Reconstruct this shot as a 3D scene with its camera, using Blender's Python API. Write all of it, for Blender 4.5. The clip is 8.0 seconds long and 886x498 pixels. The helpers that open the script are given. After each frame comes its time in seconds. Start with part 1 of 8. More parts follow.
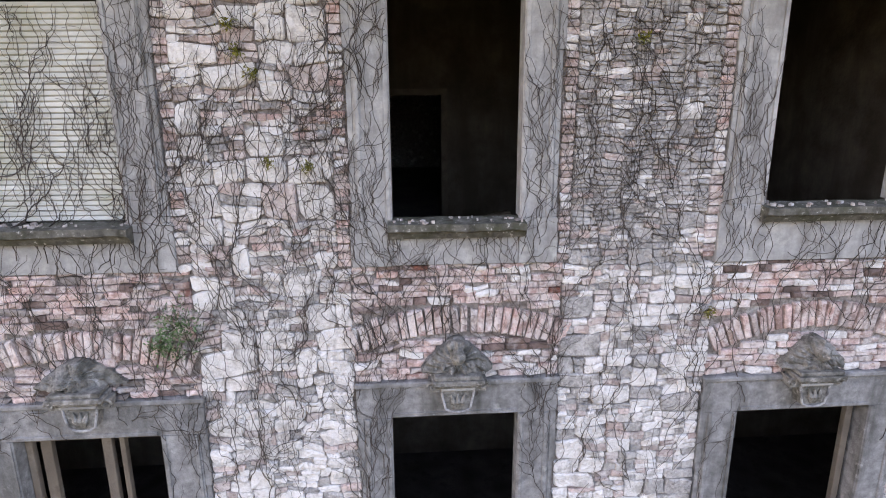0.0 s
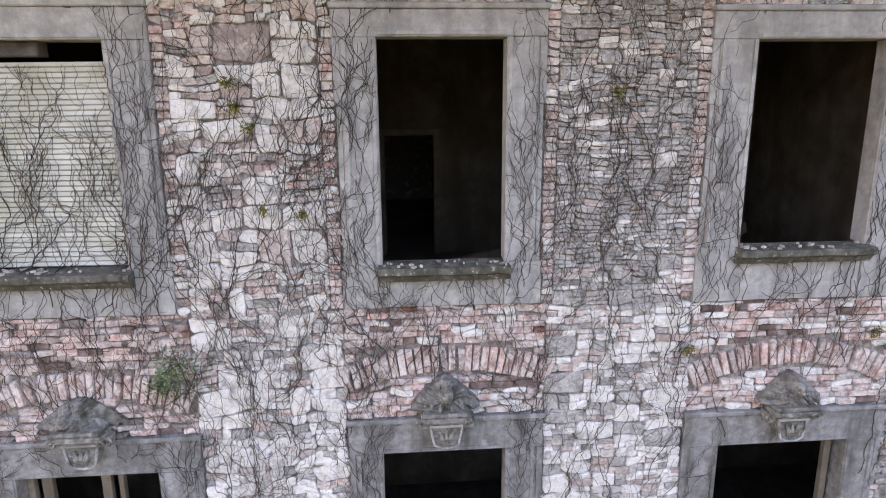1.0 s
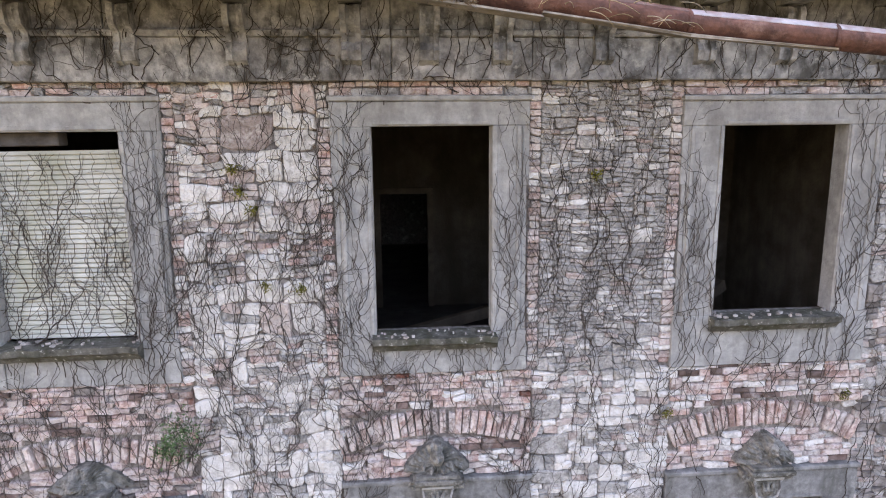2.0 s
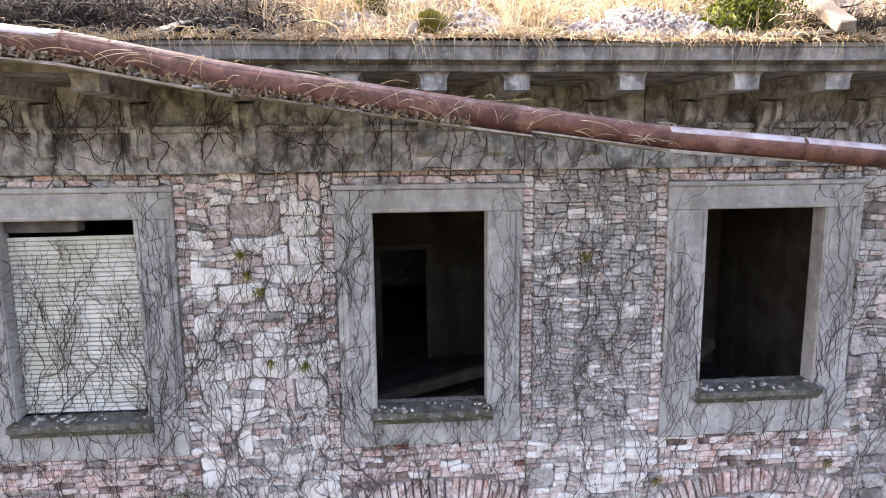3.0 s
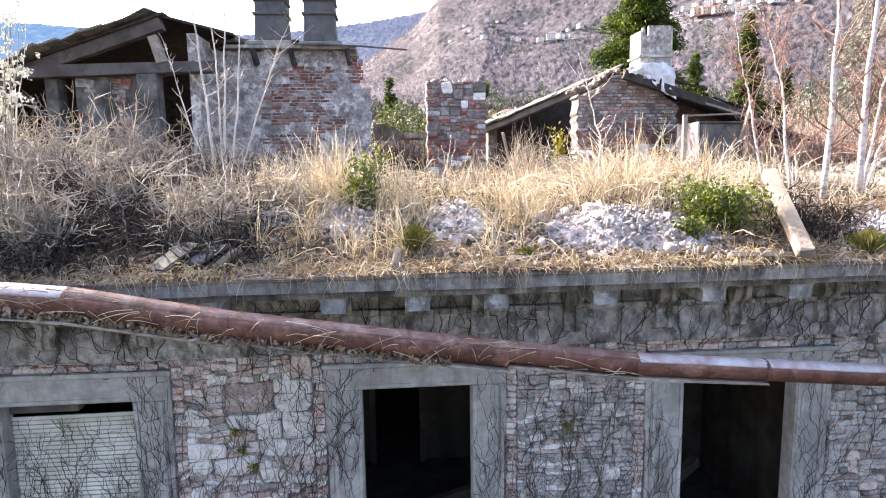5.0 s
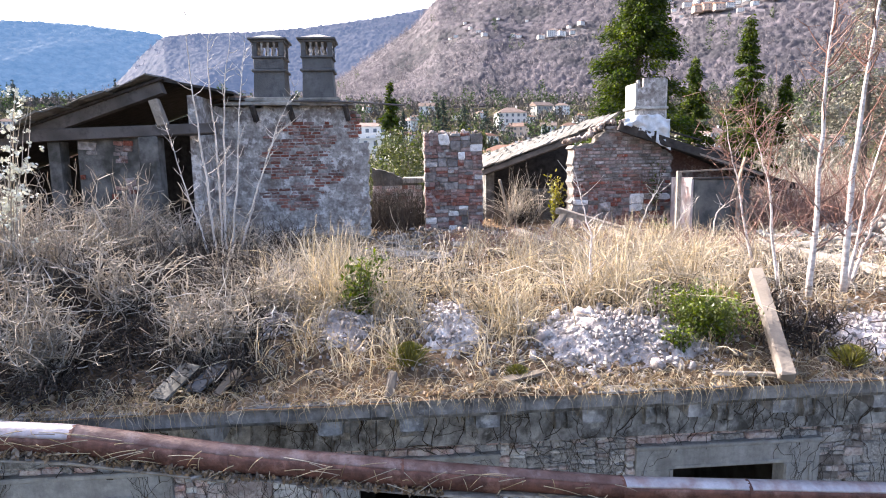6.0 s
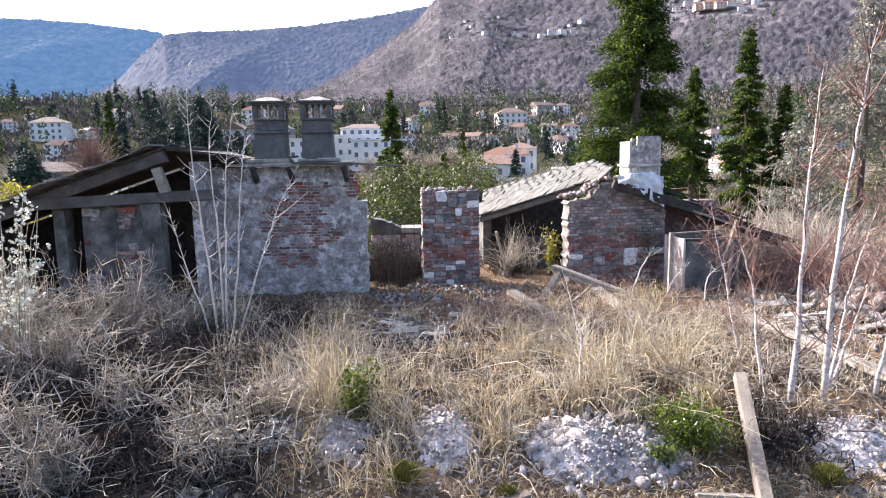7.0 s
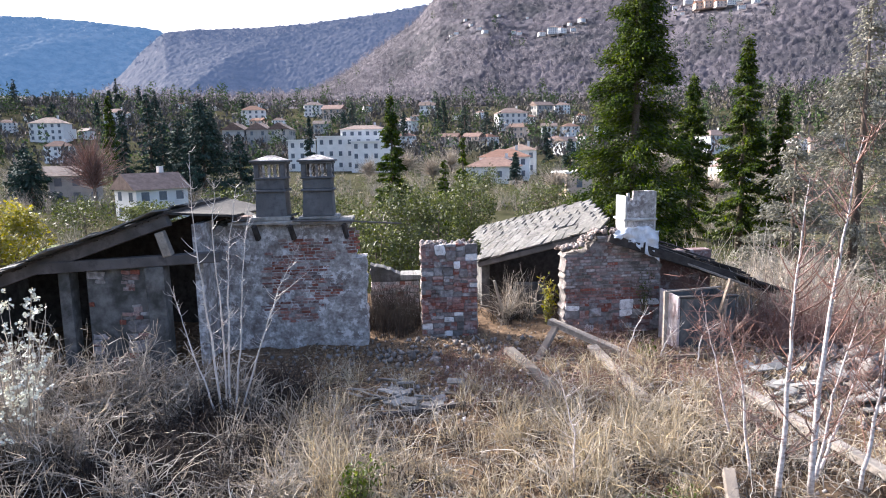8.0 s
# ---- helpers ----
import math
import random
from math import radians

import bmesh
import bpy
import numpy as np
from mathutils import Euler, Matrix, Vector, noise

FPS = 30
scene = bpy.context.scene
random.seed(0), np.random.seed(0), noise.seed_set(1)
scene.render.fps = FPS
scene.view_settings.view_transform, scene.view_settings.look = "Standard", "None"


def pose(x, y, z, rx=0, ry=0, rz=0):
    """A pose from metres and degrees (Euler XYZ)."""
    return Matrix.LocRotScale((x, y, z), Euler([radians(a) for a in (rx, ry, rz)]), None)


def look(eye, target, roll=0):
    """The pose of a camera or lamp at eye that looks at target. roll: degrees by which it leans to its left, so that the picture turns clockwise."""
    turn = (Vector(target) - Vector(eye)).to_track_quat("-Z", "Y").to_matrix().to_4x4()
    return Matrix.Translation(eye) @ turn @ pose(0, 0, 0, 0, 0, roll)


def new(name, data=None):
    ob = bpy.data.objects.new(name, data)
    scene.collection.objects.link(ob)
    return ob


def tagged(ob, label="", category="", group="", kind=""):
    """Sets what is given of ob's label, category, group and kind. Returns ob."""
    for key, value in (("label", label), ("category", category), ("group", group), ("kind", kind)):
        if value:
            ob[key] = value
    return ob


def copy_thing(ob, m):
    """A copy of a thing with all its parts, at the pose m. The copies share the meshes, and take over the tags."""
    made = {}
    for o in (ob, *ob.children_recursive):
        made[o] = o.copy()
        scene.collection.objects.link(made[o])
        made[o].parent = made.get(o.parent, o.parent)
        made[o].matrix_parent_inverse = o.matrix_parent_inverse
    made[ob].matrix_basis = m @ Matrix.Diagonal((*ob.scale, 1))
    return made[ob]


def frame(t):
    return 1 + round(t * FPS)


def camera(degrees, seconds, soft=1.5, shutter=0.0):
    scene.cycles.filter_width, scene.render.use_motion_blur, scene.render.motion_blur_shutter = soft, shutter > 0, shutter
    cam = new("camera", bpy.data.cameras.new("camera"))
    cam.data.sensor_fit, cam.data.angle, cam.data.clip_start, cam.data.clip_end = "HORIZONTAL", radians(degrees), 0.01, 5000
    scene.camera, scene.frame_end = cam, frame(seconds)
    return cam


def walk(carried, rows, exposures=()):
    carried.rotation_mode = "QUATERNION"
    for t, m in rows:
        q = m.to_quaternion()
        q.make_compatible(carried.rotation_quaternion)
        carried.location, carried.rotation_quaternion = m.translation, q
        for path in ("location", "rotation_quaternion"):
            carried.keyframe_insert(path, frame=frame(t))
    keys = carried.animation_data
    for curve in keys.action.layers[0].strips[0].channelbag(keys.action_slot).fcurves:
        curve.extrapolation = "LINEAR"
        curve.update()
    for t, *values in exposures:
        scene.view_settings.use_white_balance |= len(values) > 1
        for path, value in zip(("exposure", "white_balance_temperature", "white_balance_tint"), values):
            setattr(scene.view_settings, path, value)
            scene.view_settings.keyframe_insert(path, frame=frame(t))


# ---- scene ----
cam = camera(70.5, 8.0, soft=1.05)
PATH = [
    (0, (-0.505, -5.245, 6.563), (-0.363, -3.32, 6.04), -0.3),
    (0.5, (-0.486, -5.337, 6.653), (-0.339, -3.407, 6.15), -0.3),
    (1, (-0.414, -5.455, 6.795), (-0.269, -3.512, 6.344), -0.5),
    (1.5, (-0.378, -5.613, 7.004), (-0.226, -3.659, 6.605), -0.6),
    (3, (-0.35, -5.943, 7.909), (-0.194, -3.973, 7.602), -0.6),
    (3.5, (-0.355, -6.013, 8.233), (-0.191, -4.038, 7.959), -0.6),
    (4, (-0.309, -6.0, 8.654), (-0.144, -4.025, 8.384), -0.7),
    (4.5, (-0.252, -5.989, 9.089), (-0.09, -4.014, 8.818), -0.8),
    (6, (-0.128, -6.011, 10.61), (0.029, -4.038, 10.325), -1.0),
    (6.5, (-0.075, -6.063, 11.182), (0.078, -4.09, 10.894), -1.1),
    (7, (-0.045, -6.068, 11.767), (0.11, -4.095, 11.475), -1.0),
    (7.5, (-0.028, -6.045, 12.346), (0.127, -4.073, 12.048), -1.0),
    (8, (-0.001, -6.099, 12.897), (0.154, -4.127, 12.598), -1.0),
]
EXPOSURES = [(0.0, 3.06, 7850, 21), (1.5, 3.08, 7850, 21), (3.0, 3.06, 7350, 21), (4.5, 2.68, 6600, 16), (6.0, 2.08, 6100, 15), (8.0, 1.56, 5700, 13)]
walk(cam, [(t, look(eye, target, roll)) for t, eye, target, roll in PATH], EXPOSURES)

# ---- light ----
SUN_DIR = Vector((-0.66, 0.58, 0.50)).normalized()
world = bpy.data.worlds.new("world")
scene.world = world
world.use_nodes = True
wn = world.node_tree
sky = wn.nodes.new("ShaderNodeTexSky")
sky.sky_type = 'NISHITA'
sky.sun_disc = False
sky.sun_elevation = math.asin(SUN_DIR.z)
sky.sun_rotation = math.atan2(SUN_DIR.x, SUN_DIR.y)
sky.dust_density = 7.0
wn.links.new(sky.outputs[0], wn.nodes["Background"].inputs[0])
wn.nodes["Background"].inputs[1].default_value = 0.142
sun_data = bpy.data.lights.new("sun", 'SUN')
sun_data.energy, sun_data.angle, sun_data.color = 3.7, radians(0.5), (1.0, 0.91, 0.78)
sun = new("sun", sun_data)
sun.matrix_world = look(SUN_DIR * 50, (0, 0, 0))


# ---- helpers of this scene ----
class Mesh:
    """Collects vertices and faces in world coordinates."""

    def __init__(self):
        self.v, self.f, self.m = [], [], []

    def add(self, verts, faces, mat=0):
        n = len(self.v)
        self.v.extend([tuple(p) for p in verts])
        self.f.extend([tuple(i + n for i in face) for face in faces])
        self.m.extend([mat] * len(faces))
        return self

    def box(self, x0, x1, y0, y1, z0, z1, bevel=0.0, jit=0.0, turn=None):
        """A box; bevel chamfers all of its edges; jit roughens its corners."""
        x0, x1 = min(x0, x1), max(x0, x1)
        y0, y1 = min(y0, y1), max(y0, y1)
        z0, z1 = min(z0, z1), max(z0, z1)
        c = Vector(((x0 + x1) / 2, (y0 + y1) / 2, (z0 + z1) / 2))
        h = Vector(((x1 - x0) / 2, (y1 - y0) / 2, (z1 - z0) / 2))
        b = min(bevel, h.x * .9, h.y * .9, h.z * .9)
        if b <= 0:
            pts = [Vector((sx * h.x, sy * h.y, sz * h.z)) for sz in (-1, 1) for sy in (-1, 1) for sx in (-1, 1)]
            faces = [(0, 2, 3, 1), (4, 5, 7, 6), (0, 1, 5, 4), (2, 6, 7, 3), (0, 4, 6, 2), (1, 3, 7, 5)]
        else:
            pts, idx = [], {}
            for sx in (-1, 1):
                for sy in (-1, 1):
                    for sz in (-1, 1):
                        for ax in range(3):
                            s, q = (sx, sy, sz), []
                            for k in range(3):
                                q.append(s[k] * (h[k] if k == ax else h[k] - b))
                            idx[(sx, sy, sz, ax)] = len(pts)
                            pts.append(Vector(q))
            faces = []
            for ax in range(3):
                o = [k for k in range(3) if k != ax]
                for s in (-1, 1):
                    ring = []
                    for a, bb in ((-1, -1), (1, -1), (1, 1), (-1, 1)):
                        key = [0, 0, 0]
                        key[ax], key[o[0]], key[o[1]] = s, a, bb
                        ring.append(idx[(*key, ax)])
                    if (s > 0) == (ax == 1):
                        ring.reverse()
                    faces.append(ring)
            for ax in range(3):
                o = [k for k in range(3) if k != ax]
                for a in (-1, 1):
                    for bb in (-1, 1):
                        k0, k1 = [0, 0, 0], [0, 0, 0]
                        k0[o[0]] = k1[o[0]] = a
                        k0[o[1]] = k1[o[1]] = bb
                        k0[ax], k1[ax] = -1, 1
                        faces.append((idx[(*k0, o[0])], idx[(*k1, o[0])], idx[(*k1, o[1])], idx[(*k0, o[1])]))
            for sx in (-1, 1):
                for sy in (-1, 1):
                    for sz in (-1, 1):
                        faces.append([idx[(sx, sy, sz, ax)] for ax in range(3)])
        if jit:
            pts = [p + Vector([random.uniform(-jit, jit) for _ in range(3)]) for p in pts]
        if turn is not None:
            pts = [turn @ p for p in pts]
        return self.add([p + c for p in pts], faces)

    def beam(self, a, b, w, h, bevel=0.01, jit=0.0, roll=0.0):
        """A timber from a to b, w across and h high."""
        a, b = Vector(a), Vector(b)
        d = b - a
        q = d.to_track_quat('Y', 'Z').to_matrix().to_4x4() @ Matrix.Rotation(roll, 4, 'Y')
        m = Mesh().box(-w / 2, w / 2, -d.length / 2, d.length / 2, -h / 2, h / 2, bevel, jit)
        mid = (a + b) / 2
        return self.add([q @ Vector(p) + mid for p in m.v], m.f)

    def tube(self, pts, radii, n=5, close=True):
        """A tube through pts."""
        pts = [Vector(p) for p in pts]
        k = len(pts)
        base = len(self.v)
        for i, p in enumerate(pts):
            d = (pts[min(i + 1, k - 1)] - pts[max(i - 1, 0)])
            if d.length < 1e-7:
                d = Vector((0, 0, 1))
            d.normalize()
            u = d.cross(Vector((0.31, 0.87, 0.13)))
            if u.length < 1e-3:
                u = d.cross(Vector((1, 0, 0)))
            u.normalize()
            w = d.cross(u)
            r = radii[i] if isinstance(radii, (list, tuple)) else radii
            for j in range(n):
                t = 2 * math.pi * j / n
                q = p + u * (r * math.cos(t)) + w * (r * math.sin(t))
                self.v.append((q.x, q.y, q.z))
        for i in range(k - 1):
            for j in range(n):
                a, b = base + i * n + j, base + i * n + (j + 1) % n
                self.f.append((a, b, b + n, a + n))
                self.m.append(0)
        if close and n > 2:
            self.f.append(tuple(base + j for j in reversed(range(n))))
            self.f.append(tuple(base + (k - 1) * n + j for j in range(n)))
            self.m.extend([0, 0])
        return self

    def lathe(self, cx, cy, prof, n=12):
        """A turned form round an upright axis; prof: rows of (radius, z)."""
        base = len(self.v)
        for r, z in prof:
            for j in range(n):
                t = 2 * math.pi * j / n
                self.v.append((cx + r * math.cos(t), cy + r * math.sin(t), z))
        for i in range(len(prof) - 1):
            for j in range(n):
                a, b = base + i * n + j, base + i * n + (j + 1) % n
                self.f.append((a, b, b + n, a + n))
                self.m.append(0)
        self.f.append(tuple(base + j for j in reversed(range(n))))
        self.f.append(tuple(base + (len(prof) - 1) * n + j for j in range(n)))
        self.m.extend([0, 0])
        return self

    def frustum(self, x, y, z0, z1, hx0, hy0, hx1, hy1):
        """A square block that tapers upwards."""
        v = [(x + sx * hx0, y + sy * hy0, z0) for sx, sy in ((-1, -1), (1, -1), (1, 1), (-1, 1))]
        v += [(x + sx * hx1, y + sy * hy1, z1) for sx, sy in ((-1, -1), (1, -1), (1, 1), (-1, 1))]
        return self.add(v, [(3, 2, 1, 0), (4, 5, 6, 7), (0, 1, 5, 4), (1, 2, 6, 5), (2, 3, 7, 6), (3, 0, 4, 7)])

    def prism(self, outline, y0, y1):
        """An upright slab with the outline of (x, z) rows, counter-clockwise seen from -y."""
        n = len(outline)
        v = [(x, y0, z) for x, z in outline] + [(x, y1, z) for x, z in outline]
        f = [tuple(range(n)), tuple(reversed(range(n, 2 * n)))]
        f += [(j, i, i + n, j + n) for i in range(n) for j in ((i + 1) % n,)]
        return self.add(v, f)

    def data(self, name, base=(0, 0, 0), smooth=False):
        me = bpy.data.meshes.new(name)
        v = np.array(self.v, dtype=float).reshape(-1, 3) - np.array(base, dtype=float)
        me.from_pydata(v.tolist(), [], self.f)
        if smooth:
            me.polygons.foreach_set("use_smooth", [True] * len(me.polygons))
        me.update()
        return me


BASES = {}


def thing(name, base, label, category, group=""):
    """A thing: an Empty at its base, for parts."""
    ob = tagged(new(name), label, category, group)
    ob.location = base
    BASES[ob.name] = Vector(base)
    return ob


def base_of(ob):
    while ob.parent is not None:
        ob = ob.parent
    return BASES.get(ob.name, Vector((0, 0, 0)))


def part(name, mesh, material, parent, label="", smooth=False):
    """Links a mesh, given in world coordinates, as one part of a thing."""
    ob = new(name, mesh.data(name, base_of(parent), smooth))
    ob.data.materials.append(material)
    ob.parent = parent
    return tagged(ob, label)


def single(name, mesh, material, label, category="", group="", kind="", smooth=False):
    """A thing that is one mesh."""
    ob = new(name, mesh.data(name, (0, 0, 0), smooth))
    ob.data.materials.append(material)
    return tagged(ob, label, category, group, kind)


def ragged(outline, step, amp, keep_low=0.0, seed=1):
    """Breaks the edges of an outline into uneven steps; its lowest edge stays."""
    r, out = random.Random(seed), []
    n = len(outline)
    for i in range(n):
        (x0, z0), (x1, z1) = outline[i], outline[(i + 1) % n]
        k = max(1, int(math.hypot(x1 - x0, z1 - z0) / step))
        for j in range(k):
            t = j / k
            x, z = x0 + (x1 - x0) * t, z0 + (z1 - z0) * t
            if z > keep_low:
                x, z = x + r.uniform(-amp, amp), z + r.uniform(-amp, amp)
            out.append((x, z))
    return out


# ---- materials ----
def material(name, c1, c2, scale=4.0, rough=0.85, bump=0.3, bump_scale=40.0, vary=0.0, island=False, stain=None,
             stain_scale=1.2, stain_amount=0.5, metal=0.0, stretch=(1, 1, 1), streak=0.0, detail=6.0, lime=None, through_light=0.0):
    """Two base colours mixed by grain, a larger stain over it, a change from piece to piece, and fine relief."""
    m = bpy.data.materials.new(name)
    m.use_nodes = True
    nt = m.node_tree
    n, l = nt.nodes, nt.links
    bsdf = n["Principled BSDF"]
    tc = n.new("ShaderNodeTexCoord")
    mp = n.new("ShaderNodeMapping")
    mp.inputs["Scale"].default_value = stretch
    geo = n.new("ShaderNodeNewGeometry")
    l.new(geo.outputs["Position"], mp.inputs["Vector"])
    n1 = n.new("ShaderNodeTexNoise")
    n1.inputs["Scale"].default_value, n1.inputs["Detail"].default_value, n1.inputs["Roughness"].default_value = scale, detail, 0.65
    l.new(mp.outputs[0], n1.inputs["Vector"])
    r1 = n.new("ShaderNodeValToRGB")
    r1.color_ramp.elements[0].position, r1.color_ramp.elements[1].position = 0.32, 0.68
    r1.color_ramp.elements[0].color, r1.color_ramp.elements[1].color = (*c1, 1), (*c2, 1)
    l.new(n1.outputs["Fac"], r1.inputs["Fac"])
    col = r1.outputs["Color"]
    if stain is not None:
        n2 = n.new("ShaderNodeTexNoise")
        n2.inputs["Scale"].default_value, n2.inputs["Detail"].default_value = stain_scale, 5.0
        n2.inputs["Roughness"].default_value = 0.6
        if streak:
            mp2 = n.new("ShaderNodeMapping")
            mp2.inputs["Scale"].default_value = (1, 1, streak)
            l.new(geo.outputs["Position"], mp2.inputs["Vector"])
            l.new(mp2.outputs[0], n2.inputs["Vector"])
        else:
            l.new(geo.outputs["Position"], n2.inputs["Vector"])
        r2 = n.new("ShaderNodeValToRGB")
        r2.color_ramp.elements[0].position, r2.color_ramp.elements[1].position = 0.45, 0.65
        r2.color_ramp.elements[0].color, r2.color_ramp.elements[1].color = (0, 0, 0, 1), (stain_amount,) * 3 + (1,)
        l.new(n2.outputs["Fac"], r2.inputs["Fac"])
        mx = n.new("ShaderNodeMix")
        mx.data_type = 'RGBA'
        l.new(r2.outputs["Color"], mx.inputs[0])
        l.new(col, mx.inputs[6])
        mx.inputs[7].default_value = (*stain, 1)
        col = mx.outputs[2]
    if vary:
        hsv = n.new("ShaderNodeHueSaturation")
        if island:
            src = geo.outputs["Random Per Island"]
        else:
            oi = n.new("ShaderNodeObjectInfo")
            src = oi.outputs["Random"]
        mr = n.new("ShaderNodeMapRange")
        mr.inputs[3].default_value, mr.inputs[4].default_value = 1 - vary, 1 + vary
        l.new(src, mr.inputs[0])
        l.new(mr.outputs[0], hsv.inputs["Value"])
        wn2 = n.new("ShaderNodeTexWhiteNoise")
        wn2.noise_dimensions = '1D'
        l.new(src, wn2.inputs["W"])
        mr2 = n.new("ShaderNodeMapRange")
        mr2.inputs[3].default_value, mr2.inputs[4].default_value = 1 - vary, 1 + vary
        l.new(wn2.outputs["Value"], mr2.inputs[0])
        l.new(mr2.outputs[0], hsv.inputs["Saturation"])
        l.new(col, hsv.inputs["Color"])
        col = hsv.outputs[0]
    if lime is not None:
        tint, lime_scale, lo, hi, amount = lime
        n3 = n.new("ShaderNodeTexNoise")
        n3.inputs["Scale"].default_value, n3.inputs["Detail"].default_value, n3.inputs["Roughness"].default_value = lime_scale, 9.0, 0.7
        l.new(geo.outputs["Position"], n3.inputs["Vector"])
        r3 = n.new("ShaderNodeValToRGB")
        r3.color_ramp.elements[0].position, r3.color_ramp.elements[1].position = lo, hi
        r3.color_ramp.elements[0].color, r3.color_ramp.elements[1].color = (0, 0, 0, 1), (amount,) * 3 + (1,)
        l.new(n3.outputs["Fac"], r3.inputs["Fac"])
        mx3 = n.new("ShaderNodeMix")
        mx3.data_type = 'RGBA'
        l.new(r3.outputs["Color"], mx3.inputs[0])
        l.new(col, mx3.inputs[6])
        mx3.inputs[7].default_value = (*tint, 1)
        col = mx3.outputs[2]
    l.new(col, bsdf.inputs["Base Color"])
    bsdf.inputs["Roughness"].default_value, bsdf.inputs["Metallic"].default_value = rough, metal
    bsdf.inputs["Specular IOR Level"].default_value = 0.3
    if through_light:
        tr = n.new("ShaderNodeBsdfTranslucent")
        l.new(col, tr.inputs["Color"])
        ms = n.new("ShaderNodeMixShader")
        ms.inputs[0].default_value = through_light
        l.new(bsdf.outputs[0], ms.inputs[1])
        l.new(tr.outputs[0], ms.inputs[2])
        l.new(ms.outputs[0], n["Material Output"].inputs["Surface"])
    if bump:
        nb = n.new("ShaderNodeTexNoise")
        nb.inputs["Scale"].default_value, nb.inputs["Detail"].default_value = bump_scale, 6.0
        l.new(mp.outputs[0], nb.inputs["Vector"])
        bp = n.new("ShaderNodeBump")
        bp.inputs["Strength"].default_value, bp.inputs["Distance"].default_value = bump, 0.02
        l.new(nb.outputs["Fac"], bp.inputs["Height"])
        l.new(bp.outputs[0], bsdf.inputs["Normal"])
    return m


M = {}
M["mortar"] = material("mortar", (0.13, 0.112, 0.104), (0.42, 0.385, 0.375), 18, 0.95, 0.8, 70, stain=(0.09, 0.08, 0.07), stain_scale=5, stain_amount=0.6, lime=((0.76, 0.735, 0.74), 5.0, 0.52, 0.64, 0.6))
M["stone_white"] = material("stone_white", (0.60, 0.57, 0.565), (0.90, 0.875, 0.87), 26, 0.95, 1.0, 55, vary=0.16, stain=(0.22, 0.20, 0.185), stain_scale=9, stain_amount=0.5, lime=((0.86, 0.84, 0.845), 6.5, 0.43, 0.55, 0.85))
M["stone_pink"] = material("stone_pink", (0.34, 0.275, 0.262), (0.76, 0.645, 0.63), 26, 0.95, 1.0, 55, vary=0.25, stain=(0.17, 0.145, 0.13), stain_scale=13, stain_amount=0.6, lime=((0.80, 0.75, 0.75), 6.5, 0.48, 0.60, 0.7))
M["stone_grey"] = material("stone_grey", (0.24, 0.23, 0.232), (0.66, 0.635, 0.635), 34, 0.95, 1.0, 60, vary=0.14, stain=(0.12, 0.115, 0.105), stain_scale=13, stain_amount=0.65, lime=((0.76, 0.745, 0.75), 6.5, 0.50, 0.62, 0.6))
M["brick_pale"] = material("brick_pale", (0.38, 0.26, 0.24), (0.76, 0.585, 0.565), 24, 0.95, 0.9, 55, vary=0.28, stain=(0.25, 0.20, 0.18), stain_scale=14, stain_amount=0.5, lime=((0.79, 0.73, 0.725), 6.0, 0.45, 0.58, 0.75))
M["brick_red"] = material("brick_red", (0.16, 0.075, 0.062), (0.33, 0.165, 0.14), 20, 0.9, 0.8, 40, vary=0.35, stain=(0.12, 0.085, 0.075), stain_scale=5, stain_amount=0.55, lime=((0.52, 0.47, 0.47), 5.0, 0.52, 0.64, 0.7))
M["mix_white"] = material("mix_white", (0.60, 0.57, 0.565), (0.90, 0.875, 0.87), 26, 0.95, 1.0, 55, vary=0.16, island=True, stain=(0.22, 0.20, 0.185), stain_scale=9, stain_amount=0.5, lime=((0.86, 0.84, 0.845), 6.5, 0.43, 0.55, 0.85))
M["mix_pink"] = material("mix_pink", (0.34, 0.275, 0.262), (0.76, 0.645, 0.63), 26, 0.95, 1.0, 55, vary=0.25, island=True, stain=(0.17, 0.145, 0.13), stain_scale=13, stain_amount=0.6, lime=((0.80, 0.75, 0.75), 6.5, 0.48, 0.60, 0.7))
M["mix_grey"] = material("mix_grey", (0.24, 0.23, 0.232), (0.66, 0.635, 0.635), 34, 0.95, 1.0, 60, vary=0.14, island=True, stain=(0.12, 0.115, 0.105), stain_scale=13, stain_amount=0.65, lime=((0.76, 0.745, 0.75), 6.5, 0.50, 0.62, 0.6))
M["mix_brick"] = material("mix_brick", (0.38, 0.26, 0.24), (0.76, 0.585, 0.565), 24, 0.95, 0.9, 55, vary=0.28, island=True, stain=(0.25, 0.20, 0.18), stain_scale=14, stain_amount=0.5, lime=((0.79, 0.73, 0.725), 6.0, 0.45, 0.58, 0.75))
M["cut_stone"] = material("cut_stone", (0.30, 0.30, 0.305), (0.50, 0.50, 0.51), 9, 0.85, 0.35, 60, stain=(0.17, 0.165, 0.16), stain_scale=3.2, stain_amount=0.55, streak=0.18, lime=((0.60, 0.60, 0.585), 5.0, 0.54, 0.68, 0.6))
M["cut_stone_dark"] = material("cut_stone_dark", (0.05, 0.048, 0.042), (0.20, 0.195, 0.18), 11, 0.9, 0.6, 50, stain=(0.06, 0.065, 0.04), stain_scale=4, stain_amount=0.75, lime=((0.62, 0.61, 0.60), 22, 0.60, 0.66, 0.8))
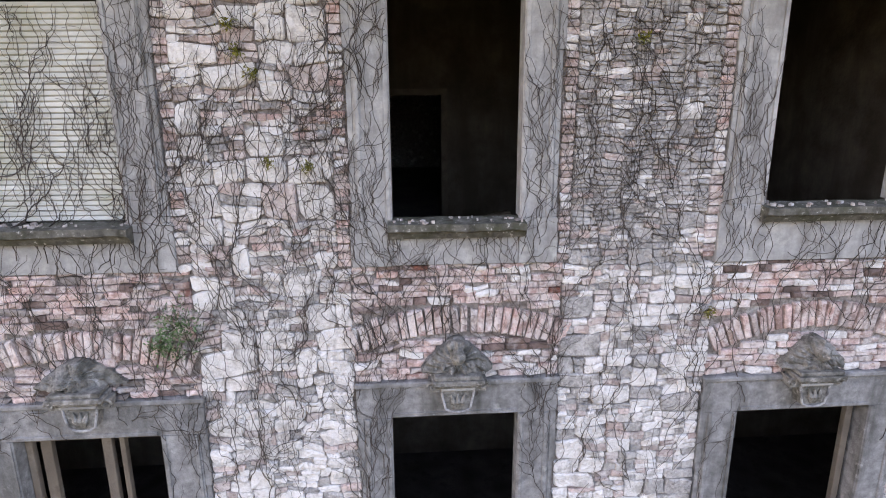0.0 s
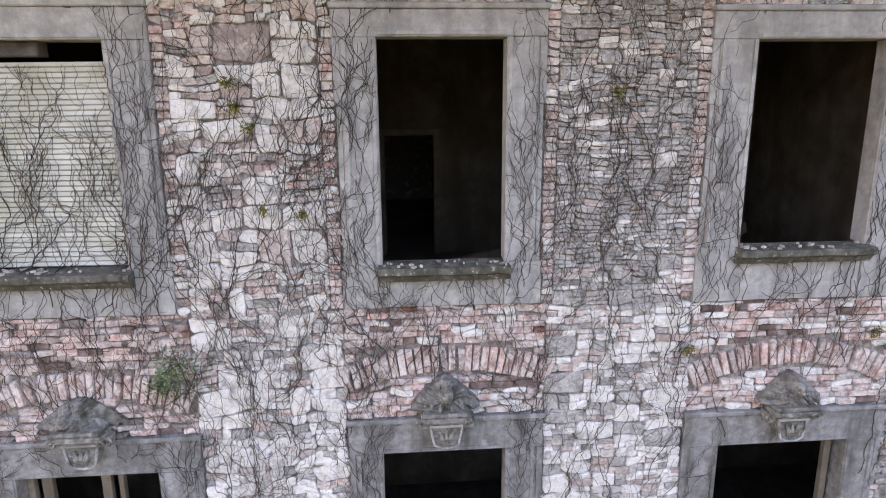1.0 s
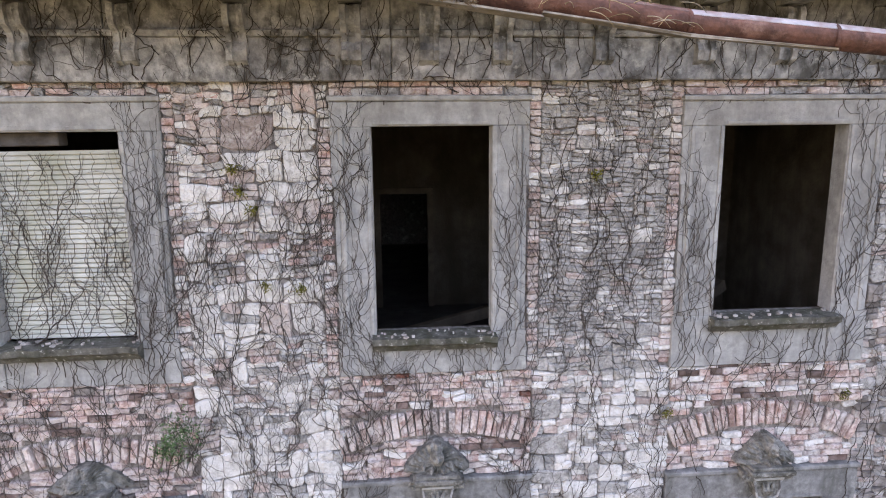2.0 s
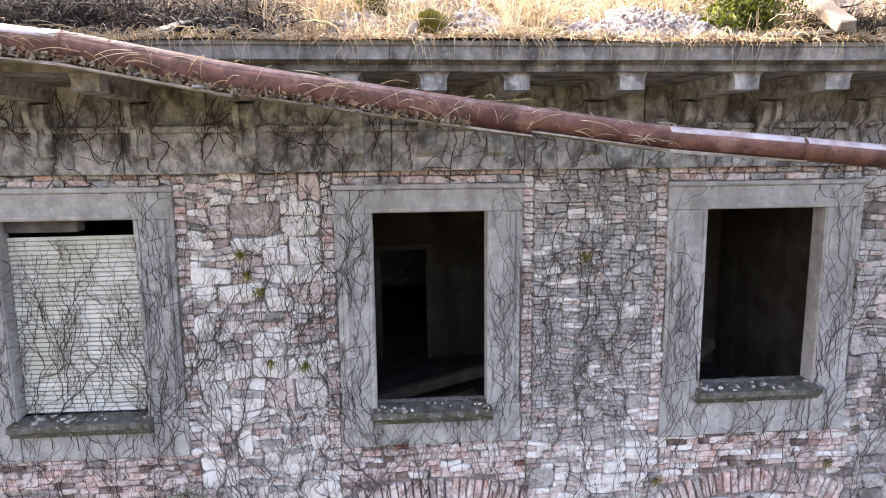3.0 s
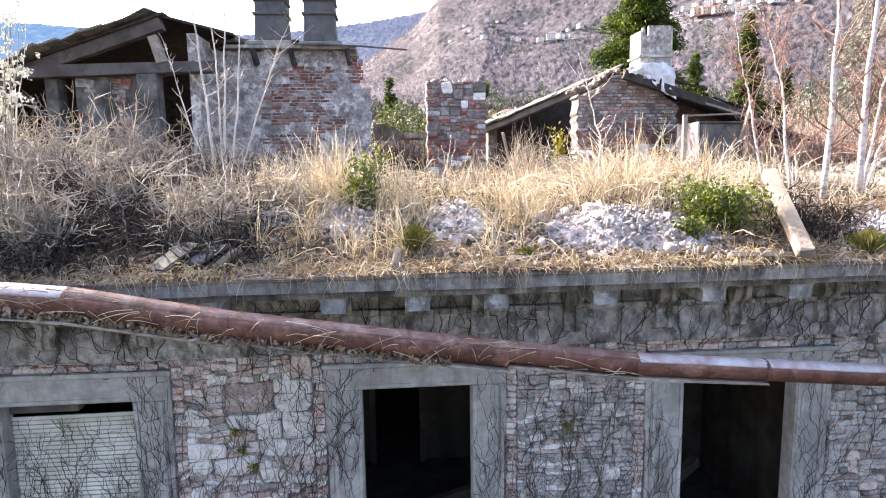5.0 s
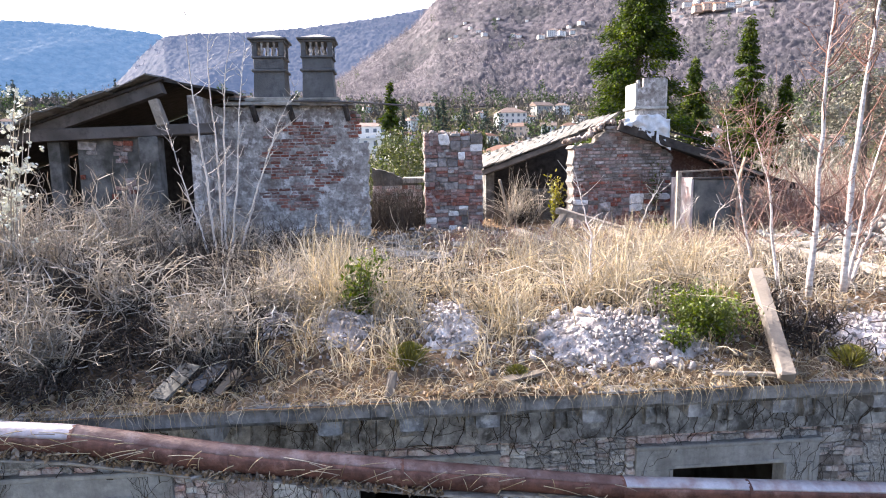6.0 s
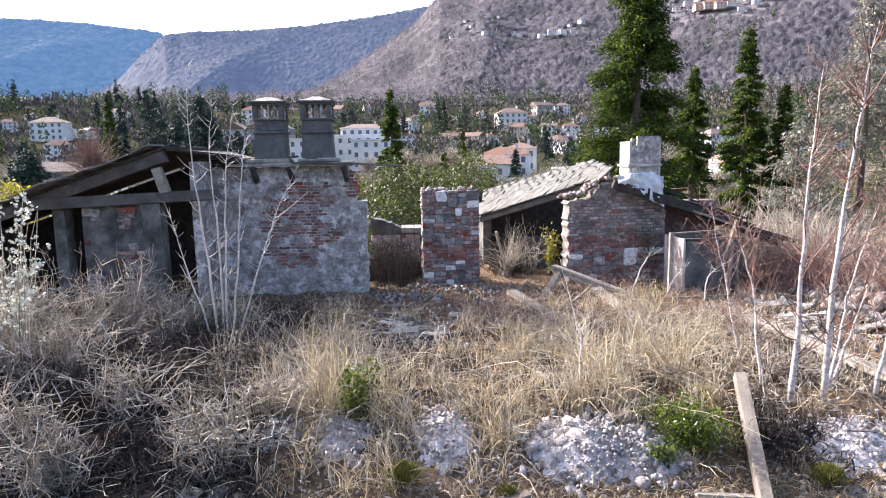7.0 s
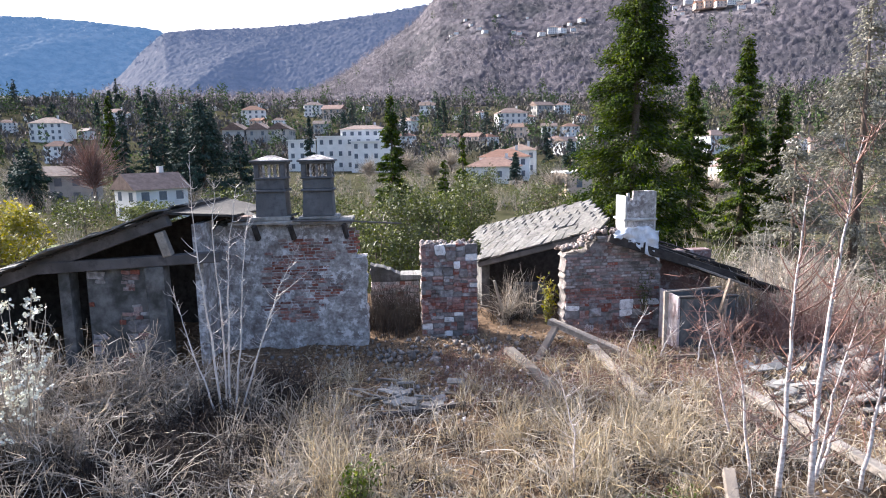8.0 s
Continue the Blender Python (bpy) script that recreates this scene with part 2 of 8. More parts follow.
M["frieze_stone"] = material("frieze_stone", (0.19, 0.19, 0.205), (0.56, 0.555, 0.575), 8, 0.9, 0.7, 40, vary=0.15, stain=(0.06, 0.058, 0.055), stain_scale=6.5, stain_amount=0.85, streak=0.6, lime=((0.64, 0.64, 0.65), 9, 0.56, 0.66, 0.6))
M["corona_stone"] = material("corona_stone", (0.13, 0.128, 0.13), (0.36, 0.35, 0.35), 7, 0.9, 0.6, 40, vary=0.12, stain=(0.045, 0.042, 0.04), stain_scale=5.0, stain_amount=0.85, streak=0.35, lime=((0.50, 0.49, 0.50), 8, 0.58, 0.68, 0.5))
M["slat"] = material("slat", (0.55, 0.55, 0.52), (0.72, 0.72, 0.69), 3, 0.7, 0.1, 60, vary=0.08, stain=(0.40, 0.40, 0.30), stain_scale=2, stain_amount=0.6)
M["rust"] = material("rust", (0.075, 0.035, 0.028), (0.21, 0.095, 0.07), 9, 0.6, 0.4, 50, stain=(0.05, 0.022, 0.018), stain_scale=5, stain_amount=0.7, lime=((0.36, 0.21, 0.17), 4.0, 0.55, 0.68, 0.6))
# paler copy of rust; the lightening paints sky light on the gutter's upper curve
M["rust_skylit"] = material("rust_skylit", (0.10, 0.058, 0.05), (0.24, 0.15, 0.132), 9, 0.5, 0.3, 50, stain=(0.10, 0.045, 0.035), stain_scale=5, stain_amount=0.6, lime=((0.40, 0.32, 0.31), 4.0, 0.52, 0.66, 0.6))
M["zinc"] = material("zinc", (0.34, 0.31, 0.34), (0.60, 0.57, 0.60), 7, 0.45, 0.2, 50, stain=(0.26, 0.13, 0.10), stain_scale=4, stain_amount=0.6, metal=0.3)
M["vine"] = material("vine", (0.035, 0.028, 0.026), (0.10, 0.082, 0.074), 20, 0.9, 0.0, vary=0.4, island=True)
# base tones lowered to deepen the rooms' shade; brown and streaks are the plaster's
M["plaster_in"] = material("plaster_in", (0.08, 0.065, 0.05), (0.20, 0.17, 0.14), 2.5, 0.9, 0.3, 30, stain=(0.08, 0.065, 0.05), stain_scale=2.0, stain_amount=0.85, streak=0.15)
M["wood_old"] = material("wood_old", (0.13, 0.105, 0.085), (0.27, 0.23, 0.19), 6, 0.85, 0.4, 30, vary=0.2, stretch=(1, 1, 1), stain=(0.07, 0.055, 0.045), stain_scale=3, stain_amount=0.6)
M["wood_dark"] = material("wood_dark", (0.055, 0.05, 0.05), (0.15, 0.138, 0.135), 6, 0.85, 0.4, 30, vary=0.2, stain=(0.03, 0.028, 0.026), stain_scale=3, stain_amount=0.7)
M["wood_pale"] = material("wood_pale", (0.20, 0.17, 0.145), (0.40, 0.355, 0.305), 14, 0.8, 0.4, 30, vary=0.15, stain=(0.14, 0.12, 0.10), stain_scale=4, stain_amount=0.6)
M["soil"] = material("soil", (0.09, 0.062, 0.042), (0.25, 0.175, 0.115), 9, 0.95, 0.8, 25, stain=(0.07, 0.05, 0.035), stain_scale=1.5, stain_amount=0.7)
M["litter"] = material("litter", (0.16, 0.115, 0.08), (0.42, 0.325, 0.235), 15, 0.9, 0.0, vary=0.4, island=True, through_light=0.2)
M["grass"] = material("grass", (0.30, 0.24, 0.16), (0.60, 0.52, 0.385), 3, 0.8, 0.0, vary=0.38, island=True, through_light=0.25)
M["bramble"] = material("bramble", (0.19, 0.163, 0.135), (0.56, 0.495, 0.415), 3, 0.85, 0.0, vary=0.42, island=True)
M["bramble_red"] = material("bramble_red", (0.15, 0.085, 0.07), (0.30, 0.19, 0.16), 3, 0.85, 0.0, vary=0.3, island=True)
M["sap_bark"] = material("sap_bark", (0.42, 0.38, 0.35), (0.66, 0.62, 0.60), 9, 0.8, 0.2, 60)
M["birch_bark"] = material("birch_bark", (0.58, 0.50, 0.48), (0.82, 0.77, 0.76), 9, 0.75, 0.2, 60, stain=(0.20, 0.15, 0.13), stain_scale=9, stain_amount=0.7, streak=3.0)
M["bark"] = material("bark", (0.09, 0.07, 0.055), (0.19, 0.15, 0.12), 9, 0.95, 0.5, 40)
M["laurel"] = material("laurel", (0.04, 0.068, 0.012), (0.165, 0.195, 0.03), 6, 0.4, 0.0, vary=0.4, island=True, through_light=0.3)
M["moss"] = material("moss", (0.10, 0.11, 0.02), (0.26, 0.23, 0.06), 12, 0.95, 0.0, vary=0.3, island=True)
M["magnolia"] = material("magnolia", (0.035, 0.055, 0.016), (0.15, 0.16, 0.05), 2, 0.55, 0.0, vary=0.45, island=True, through_light=0.22)
M["conifer"] = material("conifer", (0.025, 0.05, 0.014), (0.12, 0.145, 0.038), 0.8, 0.75, 0.0, vary=0.45, island=True, through_light=0.2)
M["conifer_blue"] = material("conifer_blue", (0.02, 0.04, 0.03), (0.05, 0.08, 0.06), 0.6, 0.8, 0.0, vary=0.35, island=True)
M["yellow_leaf"] = material("yellow_leaf", (0.16, 0.17, 0.02), (0.36, 0.30, 0.05), 2, 0.5, 0.0, vary=0.35, island=True, through_light=0.4)
M["blossom"] = material("blossom", (0.62, 0.61, 0.50), (0.80, 0.79, 0.70), 8, 0.7, 0.0)
M["rubble"] = material("rubble", (0.26, 0.222, 0.21), (0.76, 0.72, 0.715), 18, 0.95, 0.9, 40, vary=0.36, island=True, stain=(0.20, 0.155, 0.135), stain_scale=9, stain_amount=0.7)
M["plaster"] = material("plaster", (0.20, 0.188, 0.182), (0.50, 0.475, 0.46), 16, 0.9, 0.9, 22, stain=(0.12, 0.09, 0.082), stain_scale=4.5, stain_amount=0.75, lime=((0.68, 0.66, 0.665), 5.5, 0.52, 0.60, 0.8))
M["chimney_stone"] = material("chimney_stone", (0.07, 0.07, 0.075), (0.17, 0.17, 0.175), 6, 0.85, 0.4, 40, stain=(0.07, 0.07, 0.07), stain_scale=3, stain_amount=0.6)
M["slate"] = material("slate", (0.15, 0.145, 0.135), (0.33, 0.315, 0.295), 6, 0.75, 0.4, 30, vary=0.25)
M["slate_roof"] = material("slate_roof", (0.075, 0.072, 0.068), (0.21, 0.202, 0.19), 9, 0.9, 0.5, 30, vary=0.2, stain=(0.08, 0.075, 0.06), stain_scale=2, stain_amount=0.6)
M["rubble_grey"] = material("rubble_grey", (0.10, 0.088, 0.08), (0.29, 0.26, 0.24), 12, 0.95, 0.5, 40, vary=0.35, island=True)
M["rubble_dull"] = material("rubble_dull", (0.16, 0.125, 0.112), (0.44, 0.37, 0.34), 14, 0.95, 0.8, 40, vary=0.4, island=True, stain=(0.10, 0.085, 0.075), stain_scale=8, stain_amount=0.6)
M["carved"] = material("carved", (0.11, 0.107, 0.10), (0.36, 0.35, 0.335), 16, 0.9, 0.7, 40, stain=(0.05, 0.05, 0.042), stain_scale=6, stain_amount=0.75, lime=((0.58, 0.57, 0.56), 9, 0.57, 0.68, 0.6))
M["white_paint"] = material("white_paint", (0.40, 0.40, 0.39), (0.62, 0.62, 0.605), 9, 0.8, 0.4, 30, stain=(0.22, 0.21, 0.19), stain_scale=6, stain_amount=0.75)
M["plastic"] = material("plastic", (0.50, 0.53, 0.58), (0.74, 0.76, 0.80), 9, 0.4, 0.5, 15, stain=(0.30, 0.30, 0.31), stain_scale=7, stain_amount=0.5)
# dark tone that includes the shade on the tank's front
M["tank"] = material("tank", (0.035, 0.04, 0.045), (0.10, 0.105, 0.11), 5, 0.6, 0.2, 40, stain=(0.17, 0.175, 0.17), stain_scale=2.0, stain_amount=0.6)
# darker version of plaster: shade among the ruins is put into its colour
M["plaster_shaded"] = material("plaster_shaded", (0.06, 0.058, 0.056), (0.20, 0.195, 0.19), 5, 0.9, 0.35, 25, stain=(0.04, 0.04, 0.035), stain_scale=2.0, stain_amount=0.85)
M["wood_hill"] = material("wood_hill", (0.11, 0.10, 0.115), (0.22, 0.20, 0.21), 0.02, 0.95, 0.0, stain=(0.08, 0.085, 0.075), stain_scale=0.012, stain_amount=0.5, detail=12)
# violet-grey tint: haze over the middle hillside is mixed into this colour
M["tree_far"] = material("tree_far", (0.085, 0.08, 0.096), (0.25, 0.225, 0.245), 0.05, 0.95, 0.0, vary=0.14, island=True, detail=12, stain=(0.075, 0.078, 0.085), stain_scale=0.007, stain_amount=0.6, through_light=0.45)
M["tree_far_green"] = material("tree_far_green", (0.03, 0.055, 0.03), (0.10, 0.125, 0.06), 0.05, 0.95, 0.0, vary=0.45, island=True, through_light=0.2)
M["tree_valley"] = material("tree_valley", (0.06, 0.052, 0.05), (0.20, 0.172, 0.16), 0.25, 0.95, 0.0, vary=0.4, island=True, detail=10, stain=(0.04, 0.055, 0.03), stain_scale=0.05, stain_amount=0.7)
M["lawn"] = material("lawn", (0.06, 0.10, 0.02), (0.13, 0.17, 0.04), 1.5, 0.95, 0.0)
M["meadow"] = material("meadow", (0.035, 0.038, 0.018), (0.095, 0.088, 0.055), 0.12, 0.95, 0.0, stain=(0.045, 0.038, 0.028), stain_scale=0.03, stain_amount=0.6, detail=10)
M["house_white"] = material("house_white", (0.68, 0.67, 0.65), (0.82, 0.81, 0.79), 0.6, 0.9, 0.0, vary=0.12)
M["house_pink"] = material("house_pink", (0.50, 0.38, 0.31), (0.66, 0.54, 0.45), 0.6, 0.9, 0.0, vary=0.2)
M["house_grey"] = material("house_grey", (0.36, 0.35, 0.33), (0.50, 0.48, 0.45), 0.6, 0.9, 0.0, vary=0.15)
M["roof_tile"] = material("roof_tile", (0.14, 0.08, 0.06), (0.25, 0.155, 0.12), 1.5, 0.9, 0.0, vary=0.25)
M["roof_brown"] = material("roof_brown", (0.13, 0.095, 0.08), (0.23, 0.17, 0.145), 1.5, 0.9, 0.0, vary=0.2)
M["pane"] = material("pane", (0.10, 0.115, 0.14), (0.18, 0.20, 0.235), 1.0, 0.15, 0.0)
M["shutter_far"] = material("shutter_far", (0.08, 0.07, 0.06), (0.16, 0.13, 0.10), 1.0, 0.7, 0.0)
# near-black timber; on loft and shed surfaces it also paints the inner shade
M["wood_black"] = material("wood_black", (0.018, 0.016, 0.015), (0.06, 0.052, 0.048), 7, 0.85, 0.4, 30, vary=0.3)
M["stone_dirty"] = material("stone_dirty", (0.15, 0.137, 0.135), (0.48, 0.445, 0.44), 9, 0.9, 0.8, 30, vary=0.35, stain=(0.09, 0.08, 0.07), stain_scale=3, stain_amount=0.7)
M["brick_dull"] = material("brick_dull", (0.17, 0.115, 0.105), (0.38, 0.275, 0.255), 14, 0.9, 0.7, 40, vary=0.35, stain=(0.10, 0.085, 0.078), stain_scale=4, stain_amount=0.6, lime=((0.50, 0.47, 0.47), 5.0, 0.54, 0.66, 0.6))
M["mortar_old"] = material("mortar_old", (0.13, 0.115, 0.105), (0.34, 0.305, 0.29), 10, 0.95, 0.7, 50, stain=(0.08, 0.07, 0.06), stain_amount=0.6)
M["larch_needle"] = material("larch_needle", (0.14, 0.14, 0.105), (0.32, 0.305, 0.25), 0.8, 0.8, 0.0, vary=0.3, island=True, through_light=0.2)
# darker than cut_stone, with heavier streaks; for the lower surrounds
M["cut_stone_low"] = material("cut_stone_low", (0.15, 0.15, 0.155), (0.37, 0.37, 0.38), 9, 0.85, 0.45, 60, stain=(0.08, 0.08, 0.075), stain_scale=3.0, stain_amount=0.75, streak=0.2, lime=((0.52, 0.52, 0.52), 6.0, 0.58, 0.70, 0.6))
# dead twigs coloured near-black so that they paint shade between lighter stems
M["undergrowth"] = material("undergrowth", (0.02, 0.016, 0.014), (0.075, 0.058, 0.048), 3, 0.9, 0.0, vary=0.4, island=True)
for key in ("conifer", "meadow", "wood_hill", "tree_far", "tree_far_green", "grass", "bramble", "litter", "soil"):
    M[key].node_tree.nodes["Principled BSDF"].inputs["Specular IOR Level"].default_value = 0.0

# ---- the house: walls, floors, roof deck ----
UP = [(-3.95, -2.74, 5.42, 7.32), (-0.55, 0.55, 5.40, 7.34), (2.755, 3.98, 5.48, 7.32)]
LOW = [(-4.00, -2.71, 1.60, 3.44), (-0.60, 0.585, 1.60, 3.52), (2.745, 4.10, 1.60, 3.43)]
UP_OUT = [(-4.30, -2.39, 4.99, 7.62), (-0.90, 0.88, 4.99, 7.61), (2.36, 4.36, 4.95, 7.60)]
LOW_OUT = [(-4.40, -2.31, 1.2, 3.81), (-0.91, 0.94, 1.2, 3.885), (2.39, 4.46, 1.2, 3.81)]
X0, X1 = -9.0, 9.6


def in_opening(x, z, grow=0.0):
    return any(a - grow < x < b + grow and c - grow < z < d + grow for a, b, c, d in UP + LOW)


def wall_bands(m, bands, y0, y1):
    for z0, z1, holes in bands:
        edges = [X0] + [e for a, b in holes for e in (a, b)] + [X1]
        for a, b in zip(edges[::2], edges[1::2]):
            m.box(a, b, y0, y1, z0, z1)


up_x, low_x = [(a, b) for a, b, _, _ in UP], [(a, b) for a, b, _, _ in LOW]
m = Mesh()
wide = lambda holes: [(a - 0.2, b + 0.2) for a, b in holes]
wall_bands(m, [(0, 1.6, []), (1.6, 3.5, wide(low_x)), (3.5, 5.3, []), (5.3, 7.36, wide(up_x)), (7.36, 8.52, [])], 0.066, 0.34)
wall_south = single("wall_south", m, M["mortar"], "old rubble stone and brick wall of a ruined villa, overgrown with dead creeper", "wall", kind="structure")
m = Mesh()
m.box(X0, X0 + 0.5, 0.55, 10.0, 0, 8.58)
single("wall_west", m, M["mortar"], "rough masonry side wall of the villa", "wall", kind="structure")
m = Mesh()
m.box(X1 - 0.5, X1, 0.55, 10.0, 0, 8.58)
single("wall_east", m, M["mortar"], "rough masonry side wall of the villa", "wall", kind="structure")
m = Mesh()
m.box(X0, X1, 10.0, 10.5, 0, 8.58)
single("wall_north", m, M["mortar"], "rough masonry back wall of the villa", "wall", kind="structure")
# inner walls: a cross wall with a doorway behind the middle window, and partitions
m = Mesh()
m.box(X0 + 0.5, -0.57, 4.2, 4.45, 4.5, 8.3).box(0.17, 2.0, 4.2, 4.45, 4.5, 8.3).box(-0.57, 0.17, 4.2, 4.45, 6.34, 8.3)
m.box(2.2, X1 - 0.5, 3.4, 3.65, 4.5, 8.3).box(X0 + 0.5, X1 - 0.5, 4.2, 4.45, 0, 4.2)
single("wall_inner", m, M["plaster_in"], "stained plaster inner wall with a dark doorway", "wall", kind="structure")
m = Mesh()
m.box(-2.25, -2.05, 0.55, 4.2, 4.5, 8.3).box(2.0, 2.2, 0.55, 4.2, 4.5, 8.3).box(4.75, 4.95, 0.55, 3.4, 4.5, 8.3)
m.box(-2.25, -2.05, 0.55, 4.2, 0, 4.2).box(2.0, 2.2, 0.55, 4.2, 0, 4.2)
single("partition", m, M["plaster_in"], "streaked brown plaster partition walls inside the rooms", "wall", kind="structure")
m = Mesh()
m.box(-0.66, -0.57, 4.12, 4.2, 4.5, 6.43).box(0.17, 0.26, 4.12, 4.2, 4.5, 6.43).box(-0.57, 0.17, 4.12, 4.2, 6.34, 6.43)
single("door_1", m, M["wood_old"], "bare wooden door frame in the inner wall", "door frame", kind="structure")
single("floor", Mesh().box(X0 + .5, X1 - .5, 0.55, 10.0, 4.2, 4.5), M["wood_dark"], "dark wooden upper floor strewn with rubble", "floor", kind="structure")
single("floor_lower", Mesh().box(X0 + .5, X1 - .5, 0.55, 10.0, -0.1, 0.4), M["wood_dark"], "dark lower floor", "floor", kind="structure")
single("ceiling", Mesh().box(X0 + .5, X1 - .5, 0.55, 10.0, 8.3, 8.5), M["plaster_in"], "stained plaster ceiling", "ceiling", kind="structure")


def roof_z(x, y):
    """The height of the overgrown roof deck."""
    t = min(max((y + 1.3) / 1.6, 0), 1)
    z = 8.70 + 0.36 * t * t * (3 - 2 * t) + 0.03 * min(max(y, 0), 4)
    return z + 0.09 * noise.noise((x * 1.1, y * 1.1, 3.0)) * (0.2 + 0.8 * t) + 0.055 * noise.noise((x * 3.7, y * 3.7, 1.0)) * (0.3 + 0.7 * t)


m = Mesh()
nx, ny = 160, 90
for j in range(ny + 1):
    for i in range(nx + 1):
        x, y = X0 - 0.4 + (X1 - X0 + 0.8) * i / nx, -1.27 + 11.8 * (j / ny) ** 1.15
        m.v.append((x, y, roof_z(x, y)))
for j in range(ny):
    for i in range(nx):
        a = j * (nx + 1) + i
        m.f.append((a, a + 1, a + nx + 2, a + nx + 1))
roof_deck = single("roof_deck", m, M["soil"], "flat roof deck covered with soil, leaf litter and rubble", "roof", kind="structure", smooth=True)

# ---- cornice and frieze ----
cornice = thing("cornice", (0, 0, 7.76), "weathered grey stone cornice with brackets and a moulded frieze", "cornice")
tagged(cornice, kind="structure")
xs = [-9.0, -6.9, -5.2, -3.9, -2.75, -1.6, -0.35, 0.9, 2.05, 3.3, 4.5, 5.7, 7.2, 9.6]
for a, b in zip(xs, xs[1:]):
    m = Mesh().box(a + .003, b - .003, -0.05, 0.075, 7.735, 8.10, 0.008, 0.004)
    part("frieze_panel", m, M["frieze_stone"], cornice)
    m = Mesh().box(a + .003, b - .003, -0.10, 0.075, 8.10, 8.16, 0.012, 0.003)
    part("moulding", m, M["frieze_stone"], cornice)
    m = Mesh().box(a + .003, b - .003, -0.04, 0.075, 8.16, 8.52, 0.008, 0.004)
    part("frieze_panel", m, M["frieze_stone"], cornice)
    prof = [(-1.11, 8.505), (-1.11, 8.55), (-1.16, 8.57), (-1.22, 8.575), (-1.22, 8.665), (-1.24, 8.675), (-1.24, 8.705), (0.3, 8.73), (0.3, 8.505)]
    m = Mesh()
    n = len(prof)
    ja, jb = random.uniform(-.006, .006), random.uniform(-.006, .006)
    m.add([(a + .002, y + ja, z + ja) for y, z in prof] + [(b - .002, y + jb, z + jb) for y, z in prof],
          [tuple(reversed(range(n))), tuple(range(n, 2 * n))] + [(i, (i + 1) % n, (i + 1) % n + n, i + n) for i in range(n)])
    part("corona", m, M["corona_stone"], cornice)
MODILLIONS = [-6.2, -5.2, -4.25, -3.4, -2.56, -1.65, -0.69, -0.02, 0.62, 1.53, 2.46, 3.22, 4.15, 5.0, 5.95, 6.9]
for x in MODILLIONS:
    m = Mesh()
    m.prism([(x - 0.10, 8.37), (x + 0.10, 8.37), (x + 0.10, 8.46), (x + 0.125, 8.505), (x - 0.125, 8.505), (x - 0.10, 8.46)], -1.06, -0.04)
    br = part("bracket", m, M["frieze_stone"], cornice)
    m = Mesh()
    prof = [(-0.05, 7.86), (-0.13, 7.90), (-0.15, 7.98), (-0.11, 8.05), (-0.12, 8.12), (-0.20, 8.18), (-0.22, 8.28), (-0.20, 8.34), (-0.04, 8.37), (-0.04, 7.86)]
    n = len(prof)
    for dx in (-0.085, 0.035):
        m.add([(x + dx, y, z) for y, z in prof] + [(x + dx + .05, y, z) for y, z in prof],
              [tuple(range(n)), tuple(reversed(range(n, 2 * n)))] + [((i + 1) % n, i, i + n, (i + 1) % n + n) for i in range(n)])
    m.add([(x - .036, y * .75, z) for y, z in prof] + [(x + .036, y * .75, z) for y, z in prof],
          [tuple(range(n)), tuple(reversed(range(n, 2 * n)))] + [((i + 1) % n, i, i + n, (i + 1) % n + n) for i in range(n)])
    part("console", m, M["frieze_stone"], cornice)

